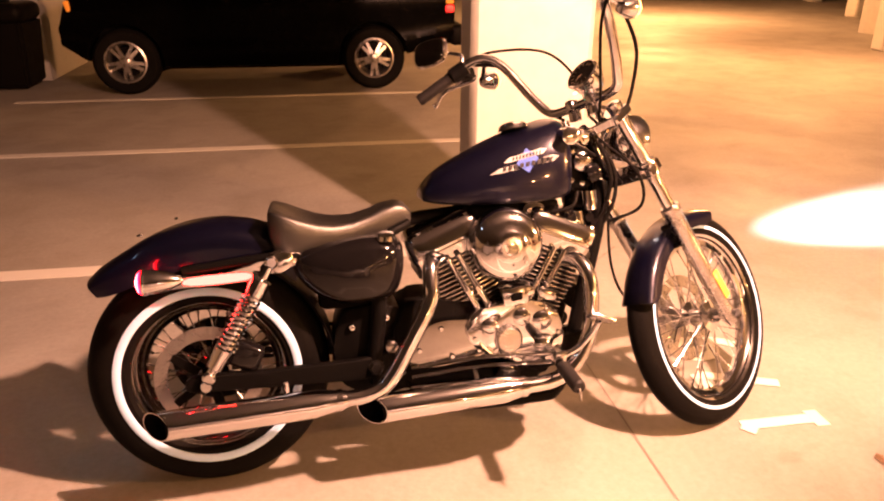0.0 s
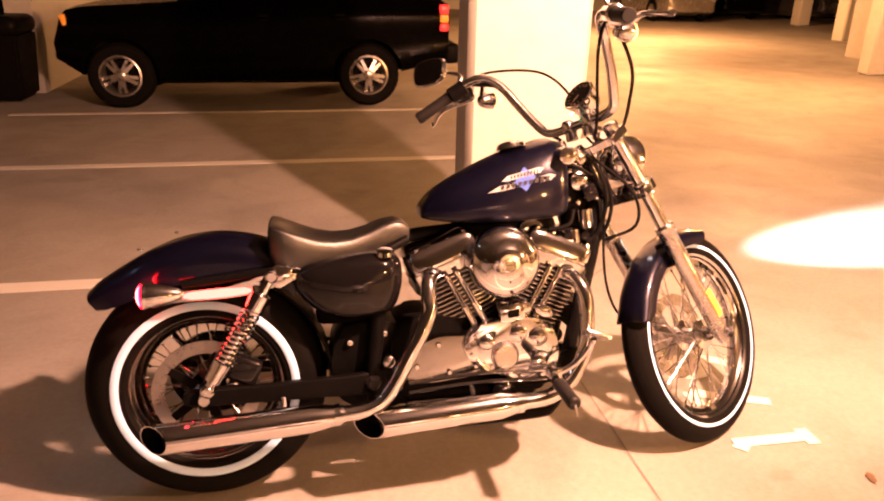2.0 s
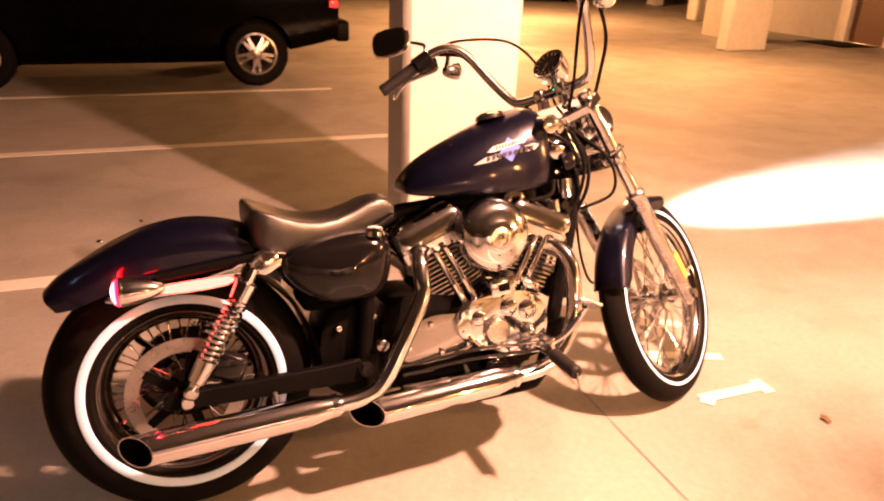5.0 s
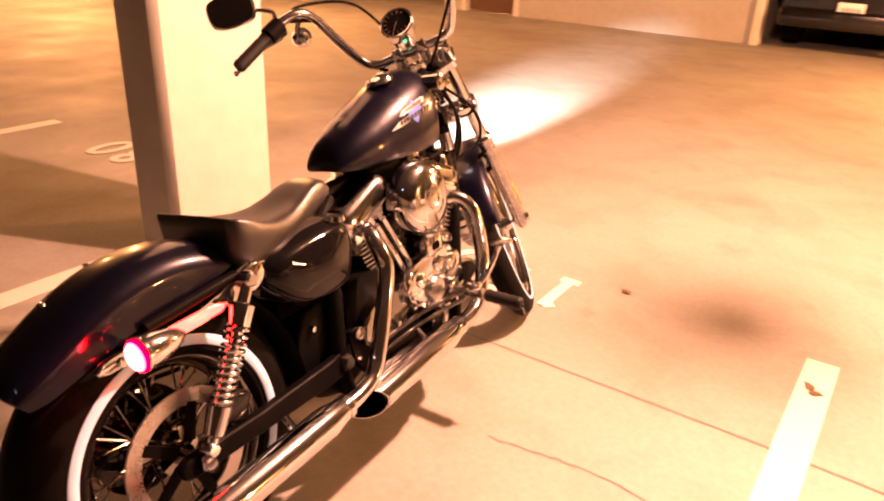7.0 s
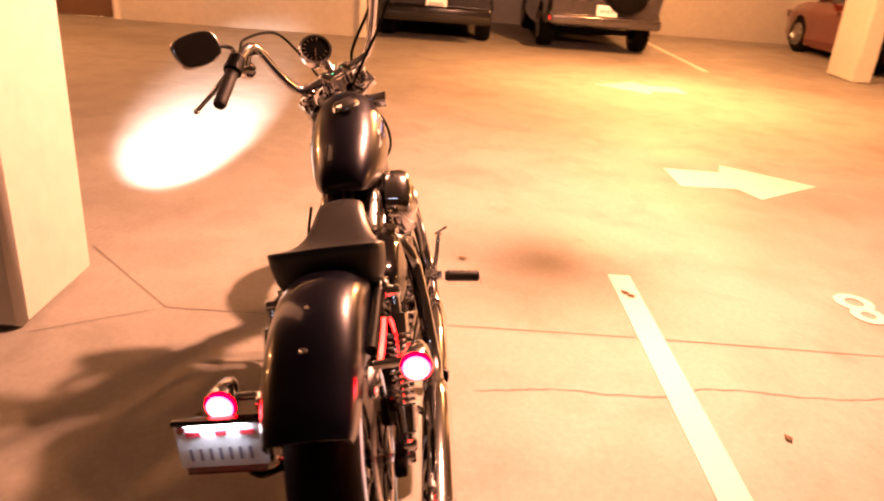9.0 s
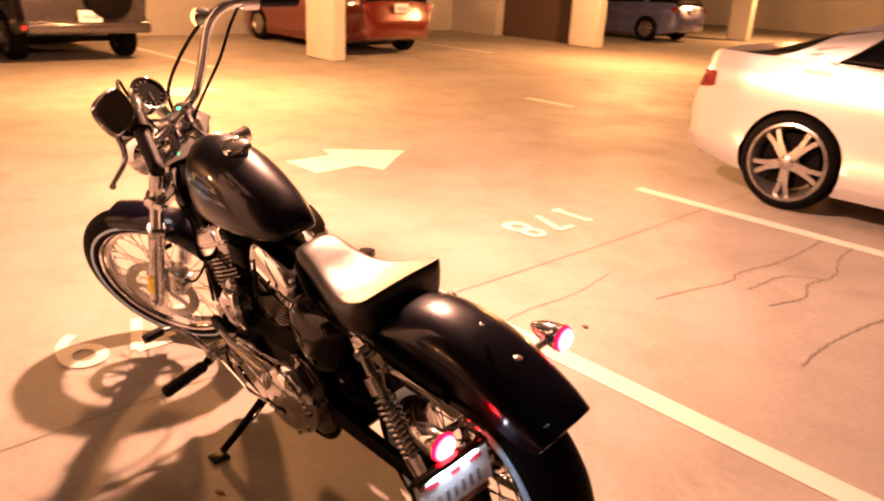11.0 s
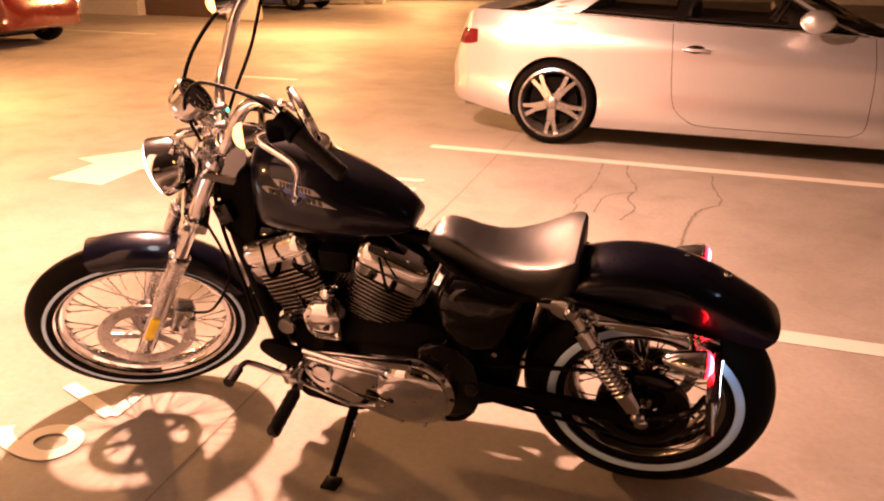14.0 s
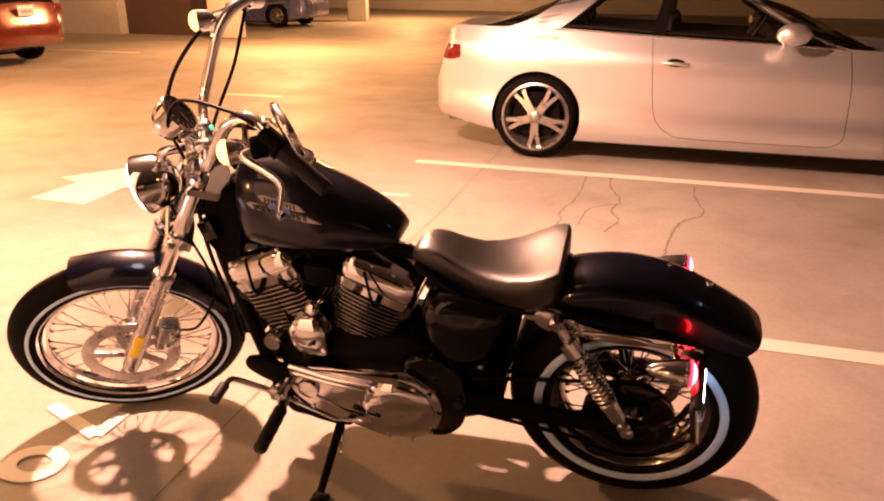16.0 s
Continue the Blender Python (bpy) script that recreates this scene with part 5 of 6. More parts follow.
for s in (-1, 1):
    badge([(0.925, 0.56), (0.958, 0.735), (0.990, 0.58), (0.960, 0.415)], s, 0.0020, BLUE_INK, "tank_emblem", "blue diamond emblem")
    badge([(0.890, 0.618), (0.908, 0.672), (1.000, 0.684), (1.018, 0.670), (1.004, 0.618), (0.908, 0.604)], s, 0.0032, SILVER_INK, "emblem_band", "silver emblem band")
    badge([(0.848, 0.500), (0.882, 0.560), (1.035, 0.578), (1.052, 0.556), (1.036, 0.502), (0.885, 0.484)], s, 0.0032, SILVER_INK, "emblem_band", "silver emblem band")
    for (x0, x1, k0, k1) in ((0.912, 1.000, 0.620, 0.664), (0.882, 1.034, 0.500, 0.556)):
        n = 9
        for i in range(n):
            w = (x1 - x0) / n
            badge([(x0 + i * w + 0.002, k0), (x0 + i * w + 0.004, k1), (x0 + (i + 0.58) * w + 0.004, k1), (x0 + (i + 0.58) * w + 0.002, k0)], s, 0.0042, BADGE_INK, "emblem_bar")

# frame
b = B()
tube(b, [(1.215, 0, 0.87), (1.05, 0, 0.83), (0.80, 0, 0.755), (0.62, 0, 0.735), (0.42, 0, 0.68), (0.28, 0, 0.655)], [0.019, 0.019, 0.02, 0.02, 0.018, 0.016], 12, 4)
for s in (-1, 1):
    tube(b, [(1.215, s * 0.02, 0.82), (1.195, s * 0.05, 0.70), (1.125, s * 0.075, 0.44), (1.085, s * 0.08, 0.27), (1.045, s * 0.09, 0.20), (0.98, s * 0.095, 0.185), (0.66, s * 0.10, 0.19), (0.53, s * 0.105, 0.22), (0.50, s * 0.105, 0.34), (0.52, s * 0.10, 0.55), (0.46, s * 0.10, 0.68)], 0.022, 12, 5)
    tube(b, [(0.62, s * 0.05, 0.735), (0.48, s * 0.10, 0.68), (0.36, s * 0.108, 0.665), (0.25, s * 0.112, 0.675), (0.0, s * 0.108, 0.65)], 0.013, 10, 4)
bp("frame", b, WRINKLE, "black tubular frame")
for s in (-1, 1):
    b = B()
    rings = []
    for x, z, h, y in ((0.54, 0.335, 0.035, 0.10), (0.45, 0.332, 0.03, 0.115), (0.2, 0.335, 0.024, 0.125), (0.06, 0.337, 0.024, 0.125), (0.0, 0.337, 0.022, 0.125), (-0.02, 0.337, 0.012, 0.125)):
        rings.append([(x, s * (y - 0.014), z - h), (x, s * (y + 0.014), z - h), (x, s * (y + 0.014), z + h), (x, s * (y - 0.014), z + h)])
    loft(b, rings)
    bmesh.ops.bevel(b, geom=b.edges[:], offset=0.004, segments=1, affect="EDGES")
    bp("swingarm", b, WRINKLE, "black swingarm")
b = B()
tube(b, [(0.50, -0.13, 0.335), (0.50, 0.13, 0.335)], 0.022, 12)
for s in (-1, 1):
    tube(b, [(0.50, s * 0.125, 0.335), (0.50, s * 0.142, 0.335)], [0.024, 0.016], 6)
bp("swingarm_pivot", b, ALLOY)

# oil tank (right) and battery cover (left)
b = B()
pillow(b, smooth_poly([(0.285, 0.640), (0.315, 0.690), (0.45, 0.712), (0.555, 0.712), (0.594, 0.675), (0.590, 0.590), (0.555, 0.535), (0.47, 0.522), (0.39, 0.532), (0.325, 0.575)], 5), -0.05, -0.156)
oil = bp("oil_tank", b, BLACK, "gloss black oil tank", sharp=60)
b = B()
lathe(b, [(0, -0.01), (0.022, -0.008), (0.026, 0.004), (0, 0.004)], 20, T(0.545, -0.13, 0.712) @ pose(0, 0, 0, -75, 0, 0))
bp("oil_cap", b, CHROME, "", oil)
b = B()
pillow(b, smooth_poly([(0.36, 0.660), (0.45, 0.690), (0.56, 0.685), (0.600, 0.620), (0.580, 0.520), (0.50, 0.465), (0.42, 0.490), (0.38, 0.570)], 5), 0.05, 0.143)
bp("battery_cover", b, BLACK, "gloss black battery cover", sharp=60)
b = B()
box(b, 0.2, 0.16, 0.16, T(0.45, 0, 0.58), 0.02, 2)
bp("battery_tray", b, DARK)

# engine
b = B()
prism(b, smooth_poly([(0.565, 0.47), (0.64, 0.515), (0.76, 0.500), (0.90, 0.50), (1.00, 0.485), (1.045, 0.40), (1.035, 0.29), (0.96, 0.225), (0.80, 0.215), (0.64, 0.225), (0.57, 0.30)], 5), -0.095, 0.095, 0.02, seg=3)
case = bp("crankcase", b, WRINKLE, "black engine crankcase", sharp=50)
fin_me = []
for k in range(3):
    b = B()
    w, l = (0.088, 0.092, 0.096)[k], (0.088, 0.092, 0.098)[k]
    prism(b, smooth_poly([(l, w * 0.6), (l * 0.75, w), (-l * 0.75, w), (-l, w * 0.6), (-l, -w * 0.6), (-l * 0.75, -w), (l * 0.75, -w), (l, -w * 0.6)], 2), -0.0024, 0.0024, 0, pose(0, 0, 0, 90, 0, 0))
    for f in b.faces:
        f.material_index = 1 if len(f.verts) == 4 else 0
    fin_me.append(mesh_of(b, "fin", [WRINKLE, FIN_EDGE]))
for bx, tilt, nm in ((0.815, -22.5, "rear"), (0.975, 22.5, "front")):
    m = T(bx, 0, 0.455) @ pose(0, 0, 0, 0, tilt, 0)
    b = B()
    lathe(b, [(0, 0.0), (0.068, 0.0), (0.068, 0.165), (0, 0.165)], 28, m @ pose(0, 0, 0, 90, 0, 0))
    cyl = bp("cylinder", b, WRINKLE, "finned %s cylinder" % nm)
    for i in range(13):
        o = new("fin", fin_me[min(2, i // 3)])
        o.parent = cyl
        o.matrix_basis = m @ T(0, 0, 0.020 + i * 0.0138)
    b = B()
    prism(b, smooth_poly([(0.10, 0.158), (0.105, 0.20), (0.095, 0.225), (-0.095, 0.225), (-0.105, 0.20), (-0.10, 0.158)], 2), -0.085, 0.085, 0.006, m)
    bp("cylinder_head", b, ALLOY, "dark alloy cylinder head")
    b = B()
    rings = []
    for z, hx, hy in ((0.192, 0.104, 0.088), (0.195, 0.110, 0.095), (0.226, 0.113, 0.099), (0.230, 0.108, 0.093), (0.236, 0.108, 0.093), (0.240, 0.112, 0.098), (0.270, 0.111, 0.096), (0.284, 0.106, 0.089), (0.293, 0.097, 0.078), (0.298, 0.080, 0.060), (0.300, 0.05, 0.03)):
        ring = []
        for i in range(32):
            t = 2 * math.pi * (i + 0.5) / 32
            c, q = math.cos(t), math.sin(t)
            ring.append((hx * math.copysign(abs(c) ** 0.28, c), hy * math.copysign(abs(q) ** 0.28, q), z))
        rings.append(ring)
    loft(b, rings, m=m)
    rc = bp("rocker_cover", b, CHROME, "chrome rocker cover")
    b = B()
    for x in (-0.08, -0.03, 0.03, 0.08):
        for y in (-0.081, 0.081):
            lathe(b, [(0, 0.012), (0.007, 0.012), (0.008, 0.0)], 6, m @ T(x * 1.05, y * 0.95, 0.281) @ pose(0, 0, 0, 90, 0, 0))
    bp("rocker_bolt", b, CHROME, "", rc)
    # pushrod tubes on the right
    for x0, x1 in ((0.002, -0.019), (0.034, 0.013)):
        b = B()
        way = 1 if tilt < 0 else -1
        p0 = m @ Vector((way * x0, -0.108, 0.012))
        p1 = m @ Vector((way * x1, -0.108, 0.200))
        mid = p0.lerp(p1, 0.42)
        tube(b, [p0, p0.lerp(p1, 0.06), mid, mid, mid.lerp(p1, 0.05), p1], [0.014, 0.0105, 0.0105, 0.0120, 0.0090, 0.0090], 16)
        bp("pushrod_tube", b, CHROME, "chrome pushrod tube")
    b = B()
    lb = m @ Vector((0.0 + (0.022 if tilt < 0 else -0.022), -0.105, 0.0))
    box(b, 0.078, 0.045, 0.05, T(*lb) @ pose(0, 0, 0, 0, tilt, 0), 0.010, 3)
    bp("tappet_block", b, CHROME)
    # plug and lead on the left
    b = B()
    q = m @ Vector((0.02 if tilt > 0 else -0.02, 0.085, 0.195))
    tube(b, [q, q + Vector((0, 0.03, 0.004)), q + Vector((0.0, 0.05, 0.03)), q + Vector((0.02, 0.03, 0.11))], [0.009, 0.009, 0.005, 0.0045], 8, 4)
    bp("spark_lead", b, RUBBER)
# intake between the heads
b = B()
tube(b, [(0.81, 0.02, 0.665), (0.885, 0.0, 0.668), (0.97, 0.02, 0.665)], 0.028, 12, 3)
tube(b, [(0.885, 0.0, 0.668), (0.885, -0.105, 0.668)], 0.042, 16)
box(b, 0.09, 0.09, 0.07, T(0.885, 0.055, 0.69), 0.012, 2)
bp("intake", b, WRINKLE, "black intake body")
b = B()
lathe(b, [(0, -0.194), (0.020, -0.1935), (0.040, -0.191), (0.048, -0.189), (0.051, -0.1865), (0.070, -0.184), (0.086, -0.178), (0.098, -0.167), (0.104, -0.152), (0.106, -0.138), (0.106, -0.104), (0.10, -0.100), (0, -0.100)], 56, T(0.885, 0, 0.668))
ac = bp("air_cleaner", b, CHROME, "round chrome air cleaner cover", sharp=50)
b = B()
lathe(b, [(0.018, -0.1935), (0.020, -0.1955), (0.030, -0.1945), (0.032, -0.191)], 40, T(0.885, 0, 0.668))
bp("cover_ring", b, SATIN, "satin ring with engraving", ac)
# right-hand gear cover
b = B()
prism(b, smooth_poly([(0.78, 0.475), (0.86, 0.495), (0.95, 0.500), (1.02, 0.475), (1.05, 0.40), (1.03, 0.325), (0.96, 0.30), (0.88, 0.335), (0.80, 0.36), (0.765, 0.42)], 5), -0.09, -0.148, 0.016, seg=4)
gear = bp("gear_cover", b, CHROME, "chrome gear case cover", sharp=50)
b = B()
lathe(b, [(0, -0.166), (0.034, -0.165), (0.041, -0.158), (0.043, -0.145), (0, -0.145)], 36, T(0.884, 0, 0.392))
bp("timer_cover", b, SATIN, "round engraved timer cover", gear)
b = B()
for x, z in ((0.795, 0.455), (0.785, 0.40), (0.93, 0.318), (1.0, 0.325), (1.035, 0.40), (1.0, 0.47), (0.91, 0.485), (0.845, 0.36)):
    lathe(b, [(0, -0.154), (0.006, -0.154), (0.007, -0.144)], 8, T(x, 0, z))
bp("cover_bolt", b, CHROME, "", gear)
b = B()
for x, z, r in ((0.925, 0.455, 0.026), (0.985, 0.44, 0.028), (0.83, 0.435, 0.022), (0.985, 0.365, 0.024)):
    lathe(b, [(0, -0.160), (r * 0.7, -0.159), (r, -0.154), (r * 1.05, -0.14)], 20, T(x, 0, z))
for i in range(4):
    tube(b, [(0.80 + i * 0.02, -0.150, 0.385 - i * 0.012), (0.835 + i * 0.02, -0.150, 0.345 - i * 0.006)], 0.004, 6)
bp("cover_boss", b, CHROME, "", gear)
b = B()
prism(b, smooth_poly([(0.905, 0.535), (0.955, 0.545), (0.97, 0.515), (0.915, 0.505)], 3), -0.10, -0.135, 0.006, seg=2)
prism(b, smooth_poly([(0.985, 0.53), (1.03, 0.52), (1.035, 0.49), (0.99, 0.50)], 3), -0.10, -0.132, 0.006, seg=2)
bp("lifter_cover", b, CHROME, "", gear)
b = B()
box(b, 0.075, 0.05, 0.055, T(0.905, -0.135, 0.520) @ pose(0, 0, 0, 0, -6, 0), 0.006, 2)
block = bp("lifter_block", b, CHROME, "square chrome lifter block", gear)
# near-black plate on the face; the recess's shade is only its colour
b = B()
box(b, 0.034, 0.006, 0.022, T(0.907, -0.1605, 0.519) @ pose(0, 0, 0, 0, -6, 0), 0.002, 1)
bp("block_shade_plate", b, DARK, "near-black plate drawn for a shaded recess", block)
b = B()
prism(b, smooth_poly([(0.59, 0.40), (0.675, 0.452), (0.76, 0.455), (0.845, 0.447), (0.85, 0.40), (0.835, 0.345), (0.72, 0.325), (0.60, 0.33)], 5), -0.085, -0.132, 0.010, seg=3)
spc = bp("sprocket_cover", b, CHROME_DIM, "chrome sprocket cover", sharp=50)
b = B()
for x, z in ((0.625, 0.375), (0.69, 0.435), (0.775, 0.437), (0.72, 0.350), (0.80, 0.362)):
    lathe(b, [(0, -0.142), (0.006, -0.141), (0.008, -0.136), (0.009, -0.130)], 8, T(x, 0, z))
bp("cover_bolt", b, CHROME, "chrome bolt", spc)
b = B()
tube(b, [(0.88, -0.11, 0.285), (0.88, -0.155, 0.285), (0.88, -0.158, 0.285)], [0.036, 0.036, 0.03], 24)
bp("oil_filter", b, BLACK)
b = B()
tube(b, [(1.075, 0, 0.33), (1.145, 0, 0.33)], 0.038, 24)
bp("front_filter", b, BLACK, "black oil filter")
b = B()
box(b, 0.03, 0.14, 0.085, T(1.135, 0, 0.47), 0.004, 1)
reg = bp("regulator", b, WRINKLE, "finned black regulator")
b = B()
for i in range(7):
    box(b, 0.04, 0.006, 0.085, T(1.165, -0.06 + i * 0.02, 0.47))
bp("regulator_fin", b, WRINKLE, "", reg)
# left primary cover: two rounds joined by a tapering case
b = B()


def hull(c0, r0, c1, r1, n=20):
    d = math.atan2(c1[1] - c0[1], c1[0] - c0[0])
    L = math.hypot(c1[0] - c0[0], c1[1] - c0[1])
    a = math.acos((r0 - r1) / L)
    out = [(c0[0] + r0 * math.cos(d + t), c0[1] + r0 * math.sin(d + t)) for t in np.linspace(a, 2 * math.pi - a, n)]
    return out + [(c1[0] + r1 * math.cos(d + t), c1[1] + r1 * math.sin(d + t)) for t in np.linspace(-a, a, n)]


prism(b, hull((0.668, 0.305), 0.126, (0.935, 0.335), 0.080), 0.09, 0.158, 0.022, seg=5)
prim = bp("primary_cover", b, CHROME, "polished chrome primary cover", sharp=50)
b = B()
lathe(b, [(0.108, 0.150), (0.106, 0.164), (0.094, 0.174), (0.070, 0.182), (0.035, 0.187), (0.0, 0.188)], 48, T(0.668, 0, 0.305))
bp("derby_cover", b, CHROME, "round chrome derby cover", prim)
b = B()
prism(b, hull((0.67, 0.418), 0.012, (0.93, 0.402), 0.011), 0.150, 0.170, 0.005, seg=2)
bp("cover_rib", b, CHROME, "", prim)
b = B()
tube(b, [(0.985, 0.168, 0.418), (0.86, 0.176, 0.402), (0.735, 0.176, 0.392)], 0.0085, 10, 4)
bp("cover_tube", b, CHROME, "bright chrome tube", prim)
b = B()
tube(b, [(0.975, 0.166, 0.392), (0.86, 0.172, 0.380), (0.76, 0.172, 0.372)], 0.0065, 10, 4)
bp("cover_tube", b, CHROME, "bright chrome tube", prim)
b = B()
tube(b, [(1.0, 0.15, 0.36), (1.0, 0.165, 0.30), (0.95, 0.17, 0.245), (0.86, 0.16, 0.215), (0.80, 0.14, 0.21)], 0.005, 8, 5)
bp("clutch_cable", b, RUBBER, "black cable under the cover", prim)
b = B()
lathe(b, [(0, 0.172), (0.03, 0.170), (0.034, 0.150)], 28, T(0.940, 0, 0.335))
bp("inspection_cover", b, CHROME, "", prim)
b = B()
for a in range(0, 360, 36):
    lathe(b, [(0, 0.164), (0.0065, 0.163), (0.0075, 0.15)], 8, T(0.668 + 0.117 * math.cos(radians(a)), 0, 0.305 + 0.117 * math.sin(radians(a))))
for a in range(-90, 91, 45):
    lathe(b, [(0, 0.164), (0.0065, 0.163), (0.0075, 0.15)], 8, T(0.935 + 0.070 * math.cos(radians(a)), 0, 0.335 + 0.070 * math.sin(radians(a))))
bp("cover_bolt", b, CHROME, "", prim)
b = B()
rings = []
for z, w, d in ((0.445, 0.050, 0.018), (0.452, 0.056, 0.026), (0.50, 0.06, 0.034), (0.535, 0.06, 0.036), (0.570, 0.034, 0.024), (0.575, 0.026, 0.016)):
    rings.append([(0.925 + w * 0.95 * math.copysign(abs(math.cos(t)) ** 0.45, math.cos(t)), 0.118 + d * math.copysign(abs(math.sin(t)) ** 0.45, math.sin(t)), z) for t in (2 * math.pi * (i + 0.5) / 24 for i in range(24))])
loft(b, rings)
horn = bp("horn_cover", b, CHROME, "chrome horn cover", sharp=50)
b = B()
lathe(b, [(0, 0.024), (0.014, 0.020), (0.022, 0.006), (0.020, 0), (0.014, -0.04)], 14, T(0.905, 0.118, 0.60) @ pose(0, 0, 0, 20, 0, 0))
bp("horn_nut", b, CHROME, "", horn)
b = B()
tube(b, [(1.04, 0.05, 0.455), (1.085, 0.07, 0.455)], [0.026, 0.026], 18)
lathe(b, [(0, 0.0), (0.024, 0.0), (0.03, -0.01), (0.03, -0.03), (0, -0.03)], 18, T(1.055, 0.125, 0.455))
bp("ignition_switch", b, CHROME)

# exhausts on the right
for name, path, rad, tip0, tip1 in (
    ("front", [(1.075, -0.085, 0.610), (1.105, -0.125, 0.605), (1.125, -0.158, 0.560), (1.128, -0.172, 0.470), (1.115, -0.180, 0.385), (1.065, -0.190, 0.305), (1.00, -0.195, 0.270), (0.90, -0.197, 0.262)], 0.0225, (0.93, -0.197, 0.264), (0.437, -0.197, 0.236)),
    ("rear", [(0.700, -0.085, 0.630), (0.668, -0.13, 0.625), (0.660, -0.160, 0.575), (0.655, -0.172, 0.530), (0.600, -0.185, 0.430), (0.530, -0.195, 0.320), (0.470, -0.200, 0.287), (0.38, -0.202, 0.280)], 0.0225, (0.41, -0.202, 0.281), (-0.132, -0.202, 0.256)),
):
    b = B()
    tube(b, path, rad, 16, 6)
    pipe = bp("exhaust_pipe", b, CHROME, "chrome %s exhaust pipe" % name)
    b = B()
    a, c = np.array(tip0), np.array(tip1)
    ks = ((0, 0.024), (0.03, 0.027), (0.16, 0.040), (0.95, 0.0405), (0.985, 0.040), (1.0, 0.0395), (1.0, 0.0372))
    way = Vector(c - a)
    lathe(b, [(r, k * way.length) for k, r in ks], 32, T(*a) @ way.to_track_quat("Y", "Z").to_matrix().to_4x4())

    def slash(bm):
        # the end cut aslant, open to the side
        for v in bm.verts:
            k = (v.co - Vector(a)).dot(way) / way.length_squared
            if k > 0.9:
                v.co -= way.normalized() * 0.08 * min(1.0, (k - 0.9) / 0.07) * (0.5 - 0.5 * (v.co.y - (a[1] + (c[1] - a[1]) * k)) / 0.04)

    slash(b)
    bp("muffler", b, CHROME, "chrome shorty muffler", pipe)
    # near-black lining that puts the pipe's inner darkness into colour
    b = B()
    lathe(b, [(0, 0.80 * way.length), (0.0371, 0.80 * way.length), (0.0371, 0.93 * way.length), (0.0371, 0.999 * way.length)], 32, T(*a) @ way.to_track_quat("Y", "Z").to_matrix().to_4x4())
    slash(b)
    bp("muffler_dark_lining", b, DARK, "", pipe)
    b = B()
    q = a + (c - a) * 0.30
    tube(b, [q, q + np.array((0, 0.05, 0.05))], 0.009, 8)
    tube(b, [a + (c - a) * 0.02, a + (c - a) * 0.05], 0.031, 18)
    bp("pipe_clamp", b, CHROME, "", pipe)
b = B()
for dz, y in ((0.045, -0.150), (0.02, -0.158)):
    tube(b, [(1.0, y - 0.03, 0.305 + dz), (0.80, y, 0.300 + dz), (0.60, y + 0.02, 0.280 + dz)], 0.0065, 8, 4)
bp("brake_rod", b, CHROME, "chrome brake rods")
b = B()
box(b, 0.30, 0.03, 0.035, T(0.74, -0.14, 0.262), 0.008, 2)
bp("pipe_bracket", b, CHROME)

# forward controls
for s, px, tipz in ((-1, 1.012, 0.312), (1, 0.985, 0.318)):
    b = B()
    prism(b, smooth_poly([(0.94, 0.30), (1.0, 0.28), (1.14, 0.33), (1.155, 0.375), (1.10, 0.385), (0.98, 0.35)], 4), s * 0.105, s * 0.125, 0.004)
    bp("control_plate", b, WRINKLE, "black control plate")
    b = B()
    tube(b, [(1.02, s * 0.12, 0.33), (1.01, s * 0.20, 0.335), (px, s * 0.235, 0.335)], [0.018, 0.016, 0.017], 12)
    box(b, 0.035, 0.045, 0.045, T(1.02, s * 0.20, 0.345), 0.01, 2)
    ctl = bp("forward_control", b, CHROME, "chrome forward control mount")
    b = B()
    e = np.array((px + 0.005, s * (0.365 if s < 0 else 0.392), tipz if s < 0 else tipz - 0.012))
    a = np.array((px, s * 0.245, 0.332))
    ks = (0, 0.05, 0.10, 0.2, 0.3, 0.4, 0.5, 0.6, 0.7, 0.8, 0.9, 0.97, 1.0)
    tube(b, [a + (e - a) * k for k in ks], [0.014, 0.018] + [0.0205, 0.0185] * 5 + [0.014], 14)
    bp("foot_peg", b, GRIP, "black rubber foot peg", ctl)
    b = B()
    tube(b, [e, e + np.array((0.003, s * 0.006, -0.034))], [0.004, 0.0025], 6)
    bp("peg_feeler", b, CHROME, "", ctl)
    b = B()
    if s < 0:
        tube(b, [(1.03, -0.205, 0.345), (1.075, -0.22, 0.375), (1.115, -0.235, 0.43), (1.12, -0.245, 0.452)], 0.009, 10, 4)
        arm = bp("brake_pedal", b, CHROME, "chrome brake pedal")
        b = B()
        prism(b, smooth_poly([(-0.03, -0.022), (0.03, -0.022), (0.036, 0.022), (-0.036, 0.022)], 3), -0.004, 0.004, 0.001, T(1.125, -0.25, 0.462) @ pose(0, 0, 0, 65, 20, 0))
        bp("pedal_pad", b, SATIN, "", arm)
    else:
        tube(b, [(1.03, 0.205, 0.345), (1.08, 0.22, 0.375), (1.115, 0.255, 0.42), (1.115, 0.30, 0.437)], 0.009, 10, 4)
        arm = bp("shift_lever", b, CHROME, "chrome shift lever")
        b = B()
        tube(b, [(1.115, 0.30, 0.437), (1.112, 0.36, 0.438)], 0.015, 12)
        bp("shift_peg", b, GRIP, "", arm)
        b = B()
        tube(b, [(1.03, 0.19, 0.325), (0.86, 0.18, 0.245), (0.78, 0.17, 0.245)], 0.005, 8)
        bp("shift_rod", b, CHROME, "", arm)
